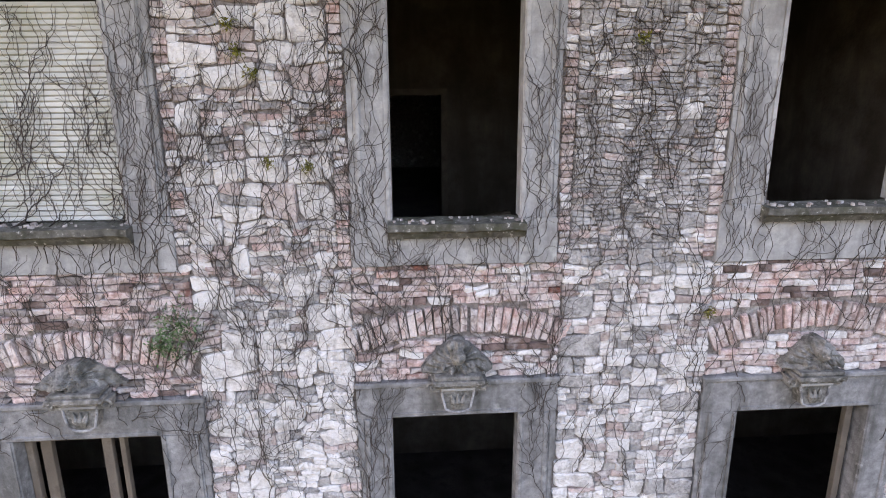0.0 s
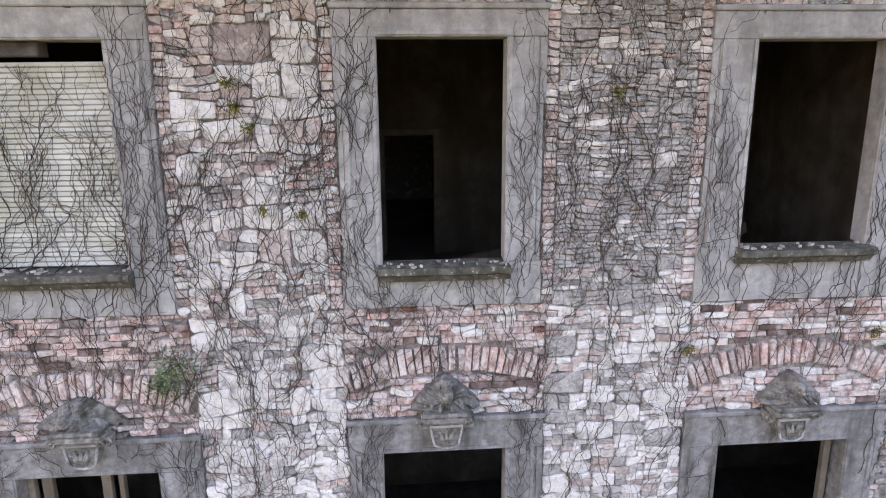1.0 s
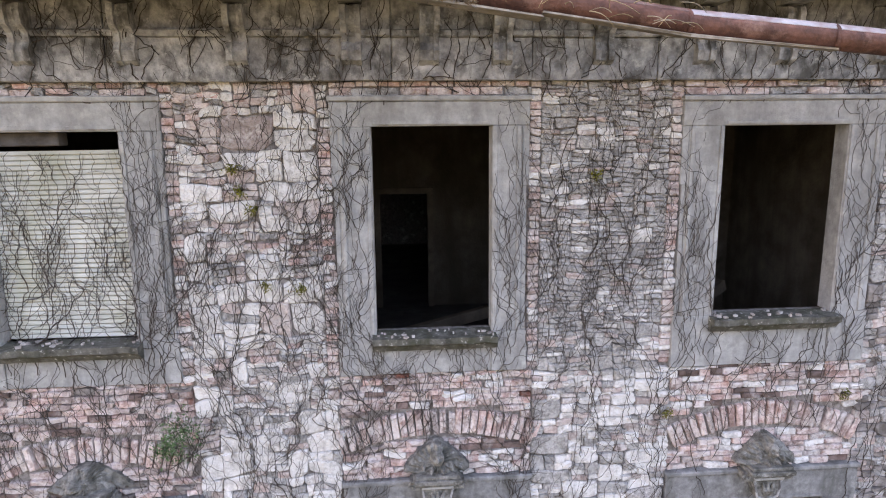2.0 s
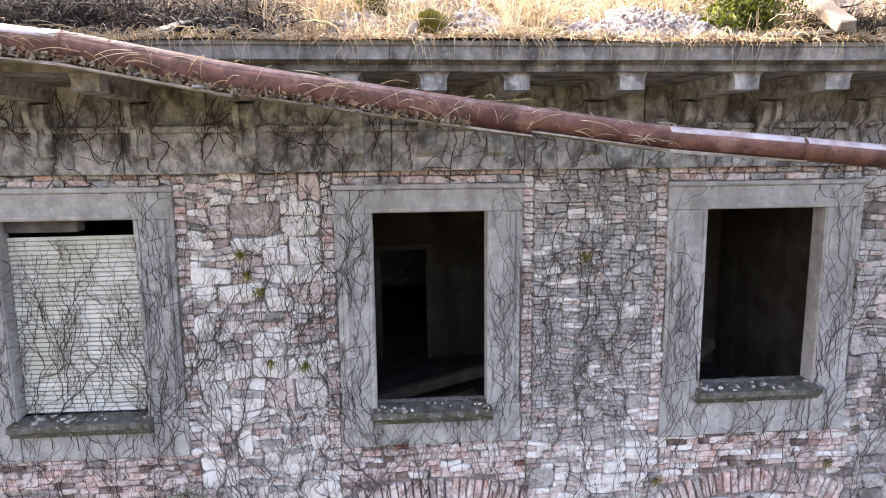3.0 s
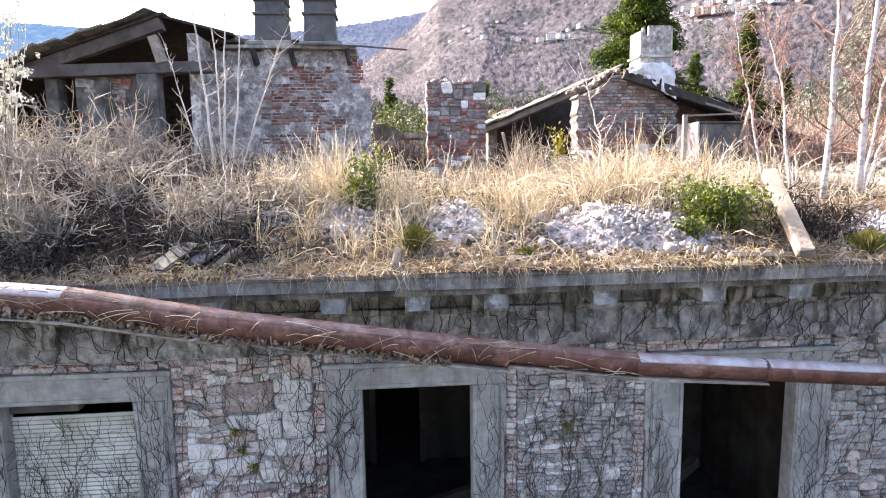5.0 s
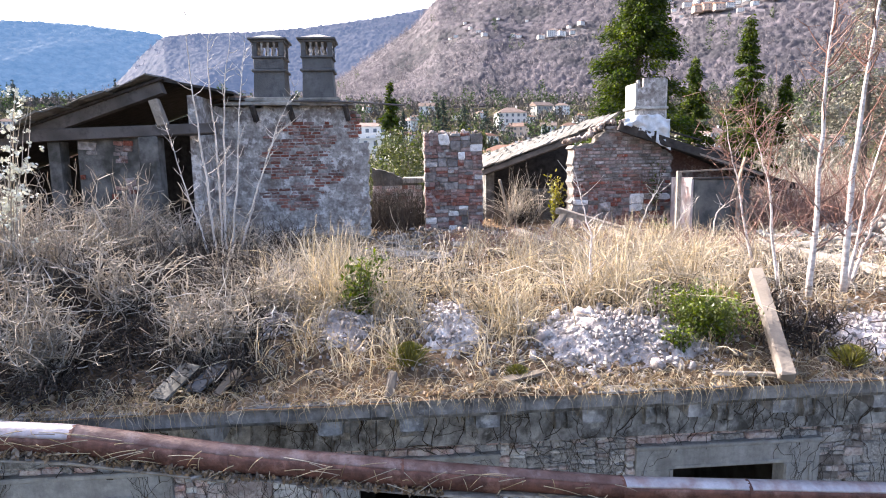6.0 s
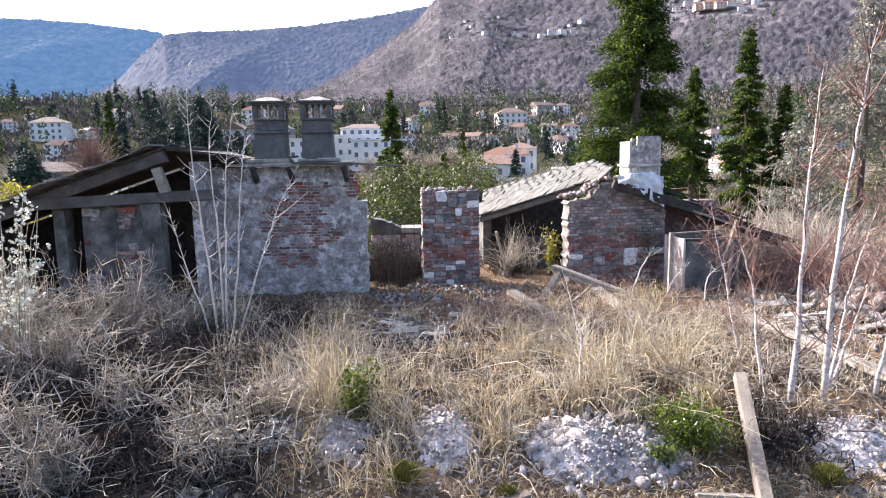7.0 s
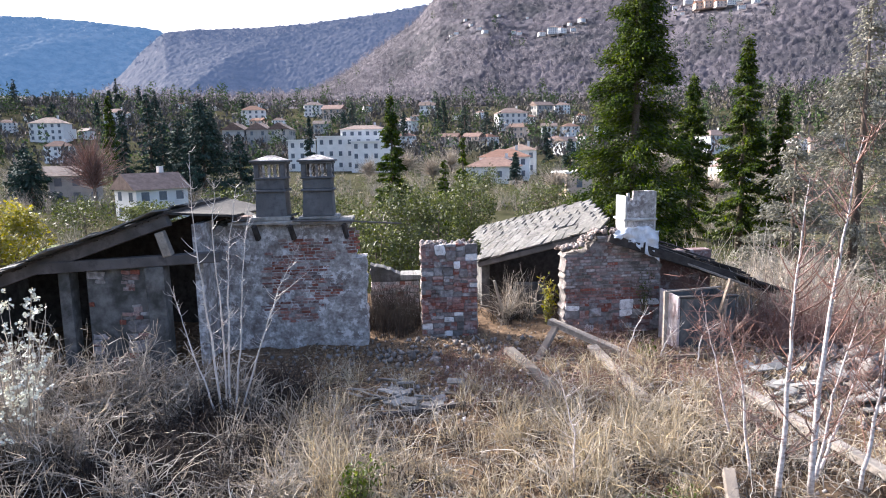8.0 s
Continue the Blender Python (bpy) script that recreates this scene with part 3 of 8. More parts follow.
# ---- window surrounds ----
def surround(name, hole, outer, low, label):
    """A cut-stone surround: jambs with ears, lintel, sill and apron."""
    a, b, c, d = hole
    l, r, bot, top = outer
    w = tagged(thing(name, (a, 0, c), label, "window"), kind="structure")
    st = M["cut_stone_low"] if low else M["cut_stone"]
    ear = 0.05
    for side, (i, o) in (("l", (a, l)), ("r", (b, r))):
        s = 1 if side == "r" else -1
        m = Mesh().box(i, o - s * ear, 0.0, 0.20, c, d, 0.006, 0.002)
        part("jamb", m, st, w)
        m = Mesh().box(o - s * ear + s * .002, o - s * 0.004, 0.012, 0.1, c, d - 0.55, 0.005, 0.002)
        part("jamb_moulding", m, st, w)
        m = Mesh().box(o - s * ear + s * .002, o + s * 0.015, 0.002, 0.1, d - 0.548, d, 0.006, 0.002)
        part("ear", m, st, w)
    for i, o in ((a, l), (b, r)):
        s = 1 if o > i else -1
        part("jamb_fillet", Mesh().box(i + s * .012, i + s * .05, -0.014, 0.05, c + .002, d - .002, 0.006, 0.003), st, w)
        part("jamb_band", Mesh().box(o - s * .105, o - s * .062, -0.016, 0.05, c + .002, d - .002, 0.007, 0.003), st, w)
    part("lintel_fillet", Mesh().box(a + .012, b - .012, -0.017, 0.05, d + .012, d + .05, 0.006, 0.003), st, w)
    m = Mesh().box(l - .015, r + .015, -0.004, 0.26, d + .001, top - .05, 0.006, 0.002)
    part("lintel", m, st, w)
    m = Mesh().box(l - .03, r + .03, -0.03, 0.1, top - .049, top, 0.01, 0.002)
    part("lintel_moulding", m, st, w)
    if not low:
        m = Mesh().box(l - .01, a + .001, -0.002, 0.1, bot, c, 0.006, 0.002)
        part("apron_block", m, st, w)
        m = Mesh().box(b - .001, r + .01, -0.002, 0.1, bot, c, 0.006, 0.002)
        part("apron_block", m, st, w)
        part("inner_sill", Mesh().box(a - .1, b + .1, 0.121, 0.34, c - .12, c - .05), M["mortar"], w)
        m = Mesh().box(a + .003, b - .003, 0.012, 0.1, bot + .002, c - .16, 0.004, 0.002)
        part("apron", m, M["cut_stone"], w)
        m = Mesh()
        prof = [(-0.13, c - .015), (-0.13, c - .075), (-0.09, c - .10), (-0.05, c - .155), (0.12, c - .155), (0.12, c)]
        n = len(prof)
        x0, x1 = a - .04, b + .04
        cuts = [x0 + (x1 - x0) * k / 10 for k in range(11)]
        for u, v in zip(cuts, cuts[1:]):
            j0, j1 = noise.noise((u * 9, 0, c)) * .012, noise.noise((v * 9, 0, c)) * .012
            m.add([(u, y + j0, z + (j0 if z > c - .09 else 0)) for y, z in prof] + [(v, y + j1, z + (j1 if z > c - .09 else 0)) for y, z in prof],
                  [(i, (i + 1) % n, (i + 1) % n + n, i + n) for i in range(n)] + [tuple(reversed(range(n))), tuple(range(n, 2 * n))])
        sill = part("sill", m, M["cut_stone_dark"], w, "dark mossy stone sill")
        fl = Mesh()
        for _ in range(20):
            px, py, s = random.uniform(x0 + .03, x1 - .03), random.uniform(-.12, .09), random.uniform(.008, .028)
            fl.box(px - s, px + s, py - s * .7, py + s * .7, c - .012, c + random.uniform(.004, .014), .003, .004, Matrix.Rotation(random.uniform(0, 3), 4, 'Z'))
        tagged(part("flake", fl, M["rubble"], sill, "flakes of fallen white plaster"), kind="stuff")
    return w


surround("window_1", UP[0], UP_OUT[0], False, "grey stone window surround closed by a pale roller shutter, covered with creeper")
surround("window_2", UP[1], UP_OUT[1], False, "grey stone window surround with an empty dark opening")
surround("window_3", UP[2], UP_OUT[2], False, "grey stone window surround with an empty dark opening")
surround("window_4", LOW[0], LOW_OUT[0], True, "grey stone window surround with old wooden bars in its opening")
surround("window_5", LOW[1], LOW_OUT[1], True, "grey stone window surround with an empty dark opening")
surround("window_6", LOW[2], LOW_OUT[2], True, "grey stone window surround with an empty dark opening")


def keystone(x, z, broken):
    """A tapering keystone with a sunken panel, scrolls and a moulded shelf that bears an eroded relief."""
    ks = thing("keystone", (x, 0, z - .26), "carved keystone with a broken relief, overgrown, over the window" if broken else "carved stone keystone with an eroded relief over the window", "keystone", "keystones")
    part("block", Mesh().prism([(x - .115, z - .245), (x + .115, z - .245), (x + .155, z - .045), (x - .155, z - .045)], -.125, 0.0), M["carved"], ks)
    for s in (-1, 1):
        part("rim", Mesh().tube([(x + s * .150, -.13, z - .05), (x + s * .128, -.14, z - .16), (x + s * .110, -.14, z - .235), (x + s * .06, -.14, z - .262), (x, -.14, z - .268)], .0115, 7), M["frieze_stone"], ks, "pale worn rim of the panel")
        curl = [(x + s * (.235 + r * math.cos(a)), -.15, z - .01 + r * math.sin(a)) for a, r in ((k * .55, .048 - .0034 * k) for k in range(13))]
        part("scroll", Mesh().tube(curl, .013, 6), M["carved"], ks)
        part("scroll_cheek", Mesh().prism([(x + s * .205 - .05, z - .06), (x + s * .205 + .05, z - .06), (x + s * .205 + .06, z + .035), (x + s * .205 - .06, z + .035)], -.14, 0.0), M["carved"], ks)
    leaf = Mesh()
    for k in (-1, 0, 1):
        leaf.tube([(x + k * .018, -.125, z - .235), (x + k * .038, -.155, z - .16), (x + k * .062, -.135, z - .09)], [.012, .026, .008], 7)
    part("panel_leaf", leaf, M["carved"], ks)
    part("moulding", Mesh().box(x - .155, x + .155, -.17, 0.0, z - .045, z - .012, .008), M["cut_stone"], ks)
    part("moulding", Mesh().box(x - .178, x + .178, -.19, 0.0, z - .010, z + .030, .012), M["carved"], ks)
    part("shelf", Mesh().box(x - .235, x + .235, -.235, 0.0, z + .032, z + .078, .008), M["carved"], ks)
    part("shelf", Mesh().box(x - .215, x + .215, -.215, 0.0, z + .080, z + .118, .008), M["carved"], ks)
    m = Mesh()

    # eroded relief over the shelf
    nu, nv, wide, high = 56, 34, (.36 if not broken else .42), (.40 if not broken else .34)
    idx, vs, fs = {}, [], []
    for j in range(nv + 1):
        for i in range(nu + 1):
            u, h = (i / nu * 2 - 1) * wide, j / nv * high
            edge = wide * max(0, 1 - h / high) ** .72 + .03 + .025 * noise.noise((u * 9 + x, h * 9, 2))
            s = 1 - abs(u) / edge
            if s < 0 and broken is False or s < -.02:
                continue
            ang = math.atan2(h - .16, u)
            d = .02 + .12 * max(s, 0) ** .5 + .016 * math.sin(17 * ang + 30 * math.hypot(u, h - .16)) + .018 * noise.noise((u * 22 + x, h * 22, 5))
            if not broken:
                e = 1 - (u / .072) ** 2 - ((h - .235) / .098) ** 2
                if e > 0:
                    d = max(d, .15 + .075 * math.sqrt(e))
                    d -= .03 * sum(math.exp(-((u - k * .03) ** 2 + (h - .255) ** 2) / .00022) for k in (-1, 1))
                    d += .025 * math.exp(-(u ** 2) / .00016 - ((h - .23) ** 2) / .0009) - .018 * math.exp(-(u ** 2) / .0007 - ((h - .185) ** 2) / .00008)
                for k in (-1, 1):
                    d = max(d, .23 * math.exp(-((u - k * .065) ** 2) / .0012 - ((h - .06) ** 2) / .0022), .17 * math.exp(-((u - k * .15) ** 2) / .0010 - ((h - .09) ** 2) / .005))
            else:
                d += .10 * math.exp(-((u + .12) ** 2) / .006 - ((h - .13) ** 2) / .006) - (.09 if u > .06 else 0) * min(1, (u - .06) / .05 if u > .06 else 0)
                d += .03 * noise.noise((u * 14, h * 14, 8))
            idx[(i, j)] = len(vs)
            vs.append((x + u * .9, -.02 - max(d, 0), z + .112 + h * .76))
    for (i, j) in list(idx):
        q = [idx.get(k) for k in ((i, j), (i + 1, j), (i + 1, j + 1), (i, j + 1))]
        if None not in q:
            fs.append(tuple(q))
    base_n = len(vs)
    vs += [(p[0], .04, p[2]) for p in vs]
    edges = {}
    for q in fs:
        for a_, b_ in zip(q, q[1:] + q[:1]):
            edges[(a_, b_)] = 1
    fs += [(b_, a_, a_ + base_n, b_ + base_n) for a_, b_ in edges if (b_, a_) not in edges]
    m.add(vs, fs)
    part("relief", m, M["carved"], ks)
    return ks


keystone(0.0, 3.90, False)
keystone(3.40, 3.80, False)
keystone(-3.30, 3.87, True)

# ---- shutter in the left upper window ----
shutter = thing("roller_shutter", (-3.36, 0.16, 5.40), "pale slatted roller shutter, slightly askew, crossed by dead creeper stems", "shutter")
zz, k = 5.42, 0
while zz < 7.12:
    m = Mesh()
    y = 0.16 + random.uniform(-.003, .003)
    sag = 0.012 * math.sin(zz * 3)
    m.add([(-3.945, y + .012, zz), (-2.745, y + .012, zz + sag), (-2.745, y - .006, zz + .012 + sag), (-3.945, y - .006, zz + .012), (-3.945, y, zz + .043), (-2.745, y, zz + .043 + sag),
           (-2.745, y + .018, zz + .043 + sag), (-3.945, y + .018, zz + .043)],
          [(0, 1, 2, 3), (3, 2, 5, 4), (4, 5, 6, 7)])
    part("slat", m, M["slat"], shutter)
    zz += 0.0445
m = Mesh().box(-3.95, -3.30, 0.13, 0.30, 7.20, 7.32, 0.01)
part("shutter_box", m, M["wood_dark"], shutter)
# sticks of an old frame in the lower left window
frame_old = thing("window_frame", (-3.3, 0.2, 1.6), "grey broken wooden window frame with bars", "window frame")
for a, b in ((-3.99, -3.93), (-3.86, -3.76), (-3.31, -3.22), (-3.15, -3.10)):
    part("bar", Mesh().box(a, b, 0.15, 0.22, 1.6, 3.46, 0.006, 0.003), M["wood_old"], frame_old)
part("bar", Mesh().box(-3.99, -2.72, 0.16, 0.21, 3.34, 3.42, 0.006), M["wood_old"], frame_old)
frame_r = thing("window_frame", (3.95, 0.2, 1.6), "grey broken wooden window frame with one upright left", "window frame")
part("bar", Mesh().box(3.99, 4.06, 0.15, 0.22, 1.6, 3.41, 0.006, 0.003), M["wood_old"], frame_r)

# ---- fallen gutter ----
gutter = thing("gutter", (0, -1.5, 7.9), "rusted half-round gutter hanging askew below the cornice", "gutter")
GP = [(-4.9, -1.43, 8.86), (-2.96, -1.45, 8.685), (-2.49, -1.45, 8.635), (-1.39, -1.45, 8.425), (-0.11, -1.46, 8.235), (0.63, -1.46, 8.13), (1.63, -1.46, 7.99), (2.67, -1.46, 7.90), (3.48, -1.45, 7.825), (5.6, -1.45, 7.65)]


def gutter_arc(a, b, r, t0, t1, n=8, thick=.005):
    """A curved sheet between two ends, bulging to the front, with thickness."""
    m = Mesh()
    rows = [[(e[0], e[1] + q * math.cos(math.pi * (t0 + (t1 - t0) * j / n)), e[2] + .09 - r + q * math.sin(math.pi * (t0 + (t1 - t0) * j / n)) + (.003 * noise.noise((e[0] * 7, j, 0)))) for j in range(n + 1)] for q in (r, r - thick) for e in (a, b)]
    k = n + 1
    m.add([p for row in rows for p in row], [(j + 1, j, k + j, k + j + 1) for j in range(n)] + [(2 * k + j, 2 * k + j + 1, 3 * k + j + 1, 3 * k + j) for j in range(n)]
          + [(0, 2 * k, 3 * k, k), (n, k + n, 3 * k + n, 2 * k + n)])
    return m


def gutter_r(x):
    return .112 if x < -1.5 else .104 if x < .5 else .088


for k, (a, b) in enumerate(zip(GP, GP[1:])):
    steps = 4
    for q in range(steps):
        p0, p1 = Vector(a).lerp(Vector(b), q / steps), Vector(a).lerp(Vector(b), (q + 1) / steps)
        r = gutter_r(a[0])
        pale = k in (0, 1) or k >= 6
        # rusty stretches: upper half paler than lower, painting the light on the curve
        part("gutter_section", gutter_arc(p0, p1, r, .38, .86 if pale else .80), M["zinc"] if pale else M["rust_skylit"], gutter, "pale zinc-coated upper sheet" if pale else "rusty upper sheet, the sky's light on it painted in as a paler tone", smooth=True)
        part("gutter_section", gutter_arc(p0, p1, r, .86 if pale else .80, 1.6), M["rust"], gutter, smooth=True)
    if k in (2, 4, 6, 7):
        part("joint_band", gutter_arc(Vector(a) - Vector((.014, 0, -.002)), Vector(a) + Vector((.014, 0, .002)), r + .007, .36, 1.5), M["rust"], gutter, smooth=True)
board = thing("fascia_board", (0, -1.44, 7.9), "thin pale fascia board hanging under the gutter", "board")
for k, (a, b) in enumerate(zip(GP[:8], GP[1:8])):
    d0, d1 = 2 * gutter_r(a[0]) - .085, 2 * gutter_r(a[0]) - .085
    m = Mesh().beam((a[0], a[1] - .05, a[2] - d0), (b[0], b[1] - .05, b[2] - d1), 0.17 if k < 3 else .13 if k < 5 else .09, 0.016, 0.004, 0.005)
    part("board", m, M["wood_pale"], board)

# ---- ruins on the roof ----
# plastered wall with two chimneys
ruin_wall = thing("ruin_wall", (-2.0, 6.1, 9.1), "broken plastered brick wall with bare red brick patches", "wall")
part("wall_core", Mesh().prism(ragged([(-3.50, 8.9), (-0.56, 8.9), (-0.56, 10.92), (-0.74, 10.94), (-0.78, 11.36), (-0.88, 11.47), (-0.90, 11.62), (-3.50, 11.62)], .07, .028, 9.0), 6.05, 6.55), M["plaster"], ruin_wall)


def chimney(x, y, z0):
    ch = thing("chimney", (x, y, z0), "dark weathered stone chimney with an open lantern top", "chimney", "chimneys")
    h = 0.29
    part("shaft", Mesh().frustum(x, y, z0, z0 + .46, h, h, h - .02, h - .02), M["chimney_stone"], ch)
    part("moulding", Mesh().box(x - h - .02, x + h + .02, y - h - .02, y + h + .02, z0 + .46, z0 + .51, .012), M["chimney_stone"], ch)
    part("shaft", Mesh().box(x - h + .02, x + h - .02, y - h + .02, y + h - .02, z0 + .51, z0 + .70, .01), M["chimney_stone"], ch)
    part("moulding", Mesh().box(x - h - .01, x + h + .01, y - h - .01, y + h + .01, z0 + .70, z0 + .74, .012), M["chimney_stone"], ch)
    for sx in (-1, 1):
        for sy in (-1, 1):
            part("corner_post", Mesh().box(x + sx * (h - .05) - .045, x + sx * (h - .05) + .045, y + sy * (h - .05) - .045, y + sy * (h - .05) + .045, z0 + .74, z0 + .98, .006), M["chimney_stone"], ch)
    for k in (-1, 0, 1):
        for s in (-1, 1):
            for ax in (0, 1):
                px, py = (x + k * .11, y + s * (h - .05)) if ax == 0 else (x + s * (h - .05), y + k * .11)
                part("baluster", Mesh().lathe(px, py, [(.026, z0 + .74), (.026, z0 + .77), (.016, z0 + .79), (.034, z0 + .85), (.018, z0 + .92), (.026, z0 + .95), (.026, z0 + .98)], 8), M["plaster"], ch)
    part("cap", Mesh().box(x - h - .02, x + h + .02, y - h - .02, y + h + .02, z0 + .98, z0 + 1.02, .01), M["chimney_stone"], ch)
    part("cap", Mesh().box(x - h - .06, x + h + .06, y - h - .06, y + h + .06, z0 + 1.02, z0 + 1.06, .01), M["chimney_stone"], ch)
    part("cap", Mesh().frustum(x, y, z0 + 1.06, z0 + 1.15, h + .02, h + .02, .06, .06), M["plaster"], ch)
    return ch


chimney(-2.31, 6.30, 11.78)
chimney(-1.43, 6.28, 11.78)
part("coping", Mesh().box(-3.1, -1.75, 5.88, 6.62, 11.640, 11.700, .01, .012), M["slate"], ruin_wall)
part("coping", Mesh().box(-1.78, -0.78, 5.90, 6.62, 11.620, 11.700, .01, .012), M["slate"], ruin_wall)
part("coping", Mesh().box(-2.75, -1.95, 5.94, 6.60, 11.705, 11.775, .01, .012), M["slate"], ruin_wall)
part("coping", Mesh().box(-1.80, -1.05, 5.94, 6.60, 11.705, 11.770, .01, .012), M["slate"], ruin_wall)

tr_ = random.Random(14)
for k in range(16):
    x, y, z = tr_.uniform(-3.4, -1.8), tr_.uniform(5.92, 6.5), 11.68 + .05 * (k % 3) + tr_.uniform(0, .02)
    turn = Matrix.Rotation(tr_.uniform(-.9, .9), 4, 'Z') @ Matrix.Rotation(tr_.uniform(-.3, .3), 4, 'Y')
    part("roof_tile", Mesh().box(x - .17, x + .17, y - .11, y + .11, z - .012, z + .014, .004, .012, turn), M["roof_brown"] if k % 2 else M["slate_roof"], ruin_wall)
for x in (-2.62, -1.95, -0.95):
    part("bracket", Mesh().beam((x, 5.86, 11.62), (x + .05, 5.98, 11.34), .07, .09, .006, .008), M["wood_black"], ruin_wall)
part("pole", Mesh().tube([(-1.9, 5.86, 11.70), (-.8, 5.86, 11.67), (.15, 5.88, 11.60)], .016, 6), M["wood_dark"], ruin_wall, "thin pole sticking out over the wall's end")

# left roof over a dark loft
loft = thing("loft_ruin", (-5.2, 5.2, 9.1), "collapsed loft with a sagging stone-tiled roof over a dark interior", "ruin")
part("rafter", Mesh().beam((-3.86, 5.0, 11.86), (-7.2, 5.0, 10.72), 0.16, 0.20, .012, .012), M["wood_dark"], loft)
part("tie_beam", Mesh().beam((-3.05, 5.05, 11.19), (-6.05, 4.95, 11.09), 0.18, 0.19, .012, .012), M["wood_dark"], loft)
part("post", Mesh().beam((-3.90, 4.98, 11.24), (-4.02, 4.98, 11.66), 0.17, 0.15, .012, .01), M["wood_pale"], loft, "pale squared strut")
part("pier", Mesh().box(-4.30, -4.00, 4.9, 5.25, 8.9, 11.06, .02, .015), M["plaster_shaded"], loft)
part("infill_wall", Mesh().box(-5.35, -4.305, 5.05, 5.25, 8.9, 11.04, .01, .01), M["plaster_shaded"], loft)
part("pier", Mesh().box(-5.80, -5.58, 4.98, 5.25, 8.9, 11.0, .02, .015), M["plaster_shaded"], loft)
# back wall and roof panels coloured near-black: the loft's inner shade is painted
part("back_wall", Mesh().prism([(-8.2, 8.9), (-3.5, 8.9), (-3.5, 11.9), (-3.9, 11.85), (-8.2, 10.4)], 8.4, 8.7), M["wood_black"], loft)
part("side_wall", Mesh().box(-8.5, -8.2, 5.0, 8.7, 8.9, 10.42), M["plaster_shaded"], loft)
part("side_wall", Mesh().prism([(-3.55, 8.9), (-3.40, 8.9), (-3.40, 11.75), (-3.55, 11.75)], 5.2, 6.045), M["plaster"], loft)
m = Mesh()
m.add([(-3.8, 4.85, 11.98), (-8.7, 4.85, 10.31), (-8.7, 8.8, 10.31), (-3.8, 8.8, 11.98), (-3.8, 4.85, 12.02), (-8.7, 4.85, 10.35), (-8.7, 8.8, 10.35), (-3.8, 8.8, 12.02)],
      [(0, 1, 2, 3), (7, 6, 5, 4), (0, 4, 5, 1), (3, 2, 6, 7), (0, 3, 7, 4), (1, 5, 6, 2)])
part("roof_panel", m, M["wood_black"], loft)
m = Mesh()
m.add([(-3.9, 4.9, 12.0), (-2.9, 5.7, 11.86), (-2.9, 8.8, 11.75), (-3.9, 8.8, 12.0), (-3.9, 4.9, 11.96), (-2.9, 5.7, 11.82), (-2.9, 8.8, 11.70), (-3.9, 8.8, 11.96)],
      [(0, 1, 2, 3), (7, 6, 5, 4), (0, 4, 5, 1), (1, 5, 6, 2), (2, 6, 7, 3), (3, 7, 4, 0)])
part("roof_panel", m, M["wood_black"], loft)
rng = random.Random(5)
for r in range(-3, 11):
    for c in range(9):
        t = (r + rng.uniform(-.2, .2)) / 11
        if rng.random() < .08:
            continue
        x, y = -7.4 + 3.6 * t, 4.90 + c * .42 + rng.uniform(-.12, .08)
        z = 10.80 + (12.06 - 10.80) * t + rng.uniform(0, .03)
        turn = Matrix.Rotation(rng.uniform(-.3, .3), 4, 'Z') @ Matrix.Rotation(-.29 + rng.uniform(-.12, .10), 4, 'Y')
        part("stone_tile", Mesh().box(x - .21, x + .21, y - .23, y + .23, z - .012, z + .016, .004, .012, turn), M["slate_roof"], loft)

for k in range(14):
    t = rng.random()
    x, z = -7.0 + 3.1 * t, 10.78 + 1.08 * t
    part("batten", Mesh().beam((x, 4.78 + .1 * rng.random(), z + .10), (x + rng.uniform(-.25, .25), 5.5, z + .14), .05, .03, .004, .006), M["wood_black"], loft)
# free-standing brick pillar
pillar = thing("brick_pillar", (1.1, 6.4, 9.1), "free-standing broken pillar of brick and patched white stone", "pillar")
part("core", Mesh().prism(ragged([(0.53, 8.9), (1.67, 8.9), (1.67, 11.02), (1.4, 11.10), (1.2, 11.04), (0.8, 11.12), (0.53, 11.06)], .07, .025, 9.0, 3), 6.42, 6.9), M["mortar_old"], pillar)
# low walls between
low_wall = thing("low_wall", (0.0, 8.2, 9.1), "low overgrown remains of a brick wall", "wall")
part("core", Mesh().prism(ragged([(-0.56, 8.9), (0.55, 8.9), (0.55, 10.05), (0.2, 10.12), (-0.1, 10.30), (-0.56, 10.42)], .07, .03, 9.0, 2), 8.0, 8.4), M["plaster_shaded"], low_wall)
part("coping", Mesh().box(0.12, 0.62, 7.9, 8.4, 10.10, 10.20, .01, .02), M["slate"], low_wall)

# slate roof behind
lean = thing("slate_roof", (3.6, 8.5, 9.1), "sagging roof of grey stone tiles with a hole, over a dark shed", "roof")
A, B, C, D = Vector((2.02, 8.6, 10.38)), Vector((4.40, 6.5, 11.36)), Vector((5.25, 10.5, 11.50)), Vector((2.45, 12.6, 10.60))
m = Mesh()
up = Vector((0, 0, .05))
m.add([A, B, C, D, A - up, B - up, C - up, D - up], [(0, 1, 2, 3), (7, 6, 5, 4), (0, 4, 5, 1), (1, 5, 6, 2), (2, 6, 7, 3), (3, 7, 4, 0)])
part("roof_panel", m, M["wood_dark"], lean)
part("eaves_beam", Mesh().beam(A - Vector((0, 0, .11)), B - Vector((0, 0, .11)), .12, .14, .01, .01), M["wood_dark"], lean)
rows, cols = 9, 14
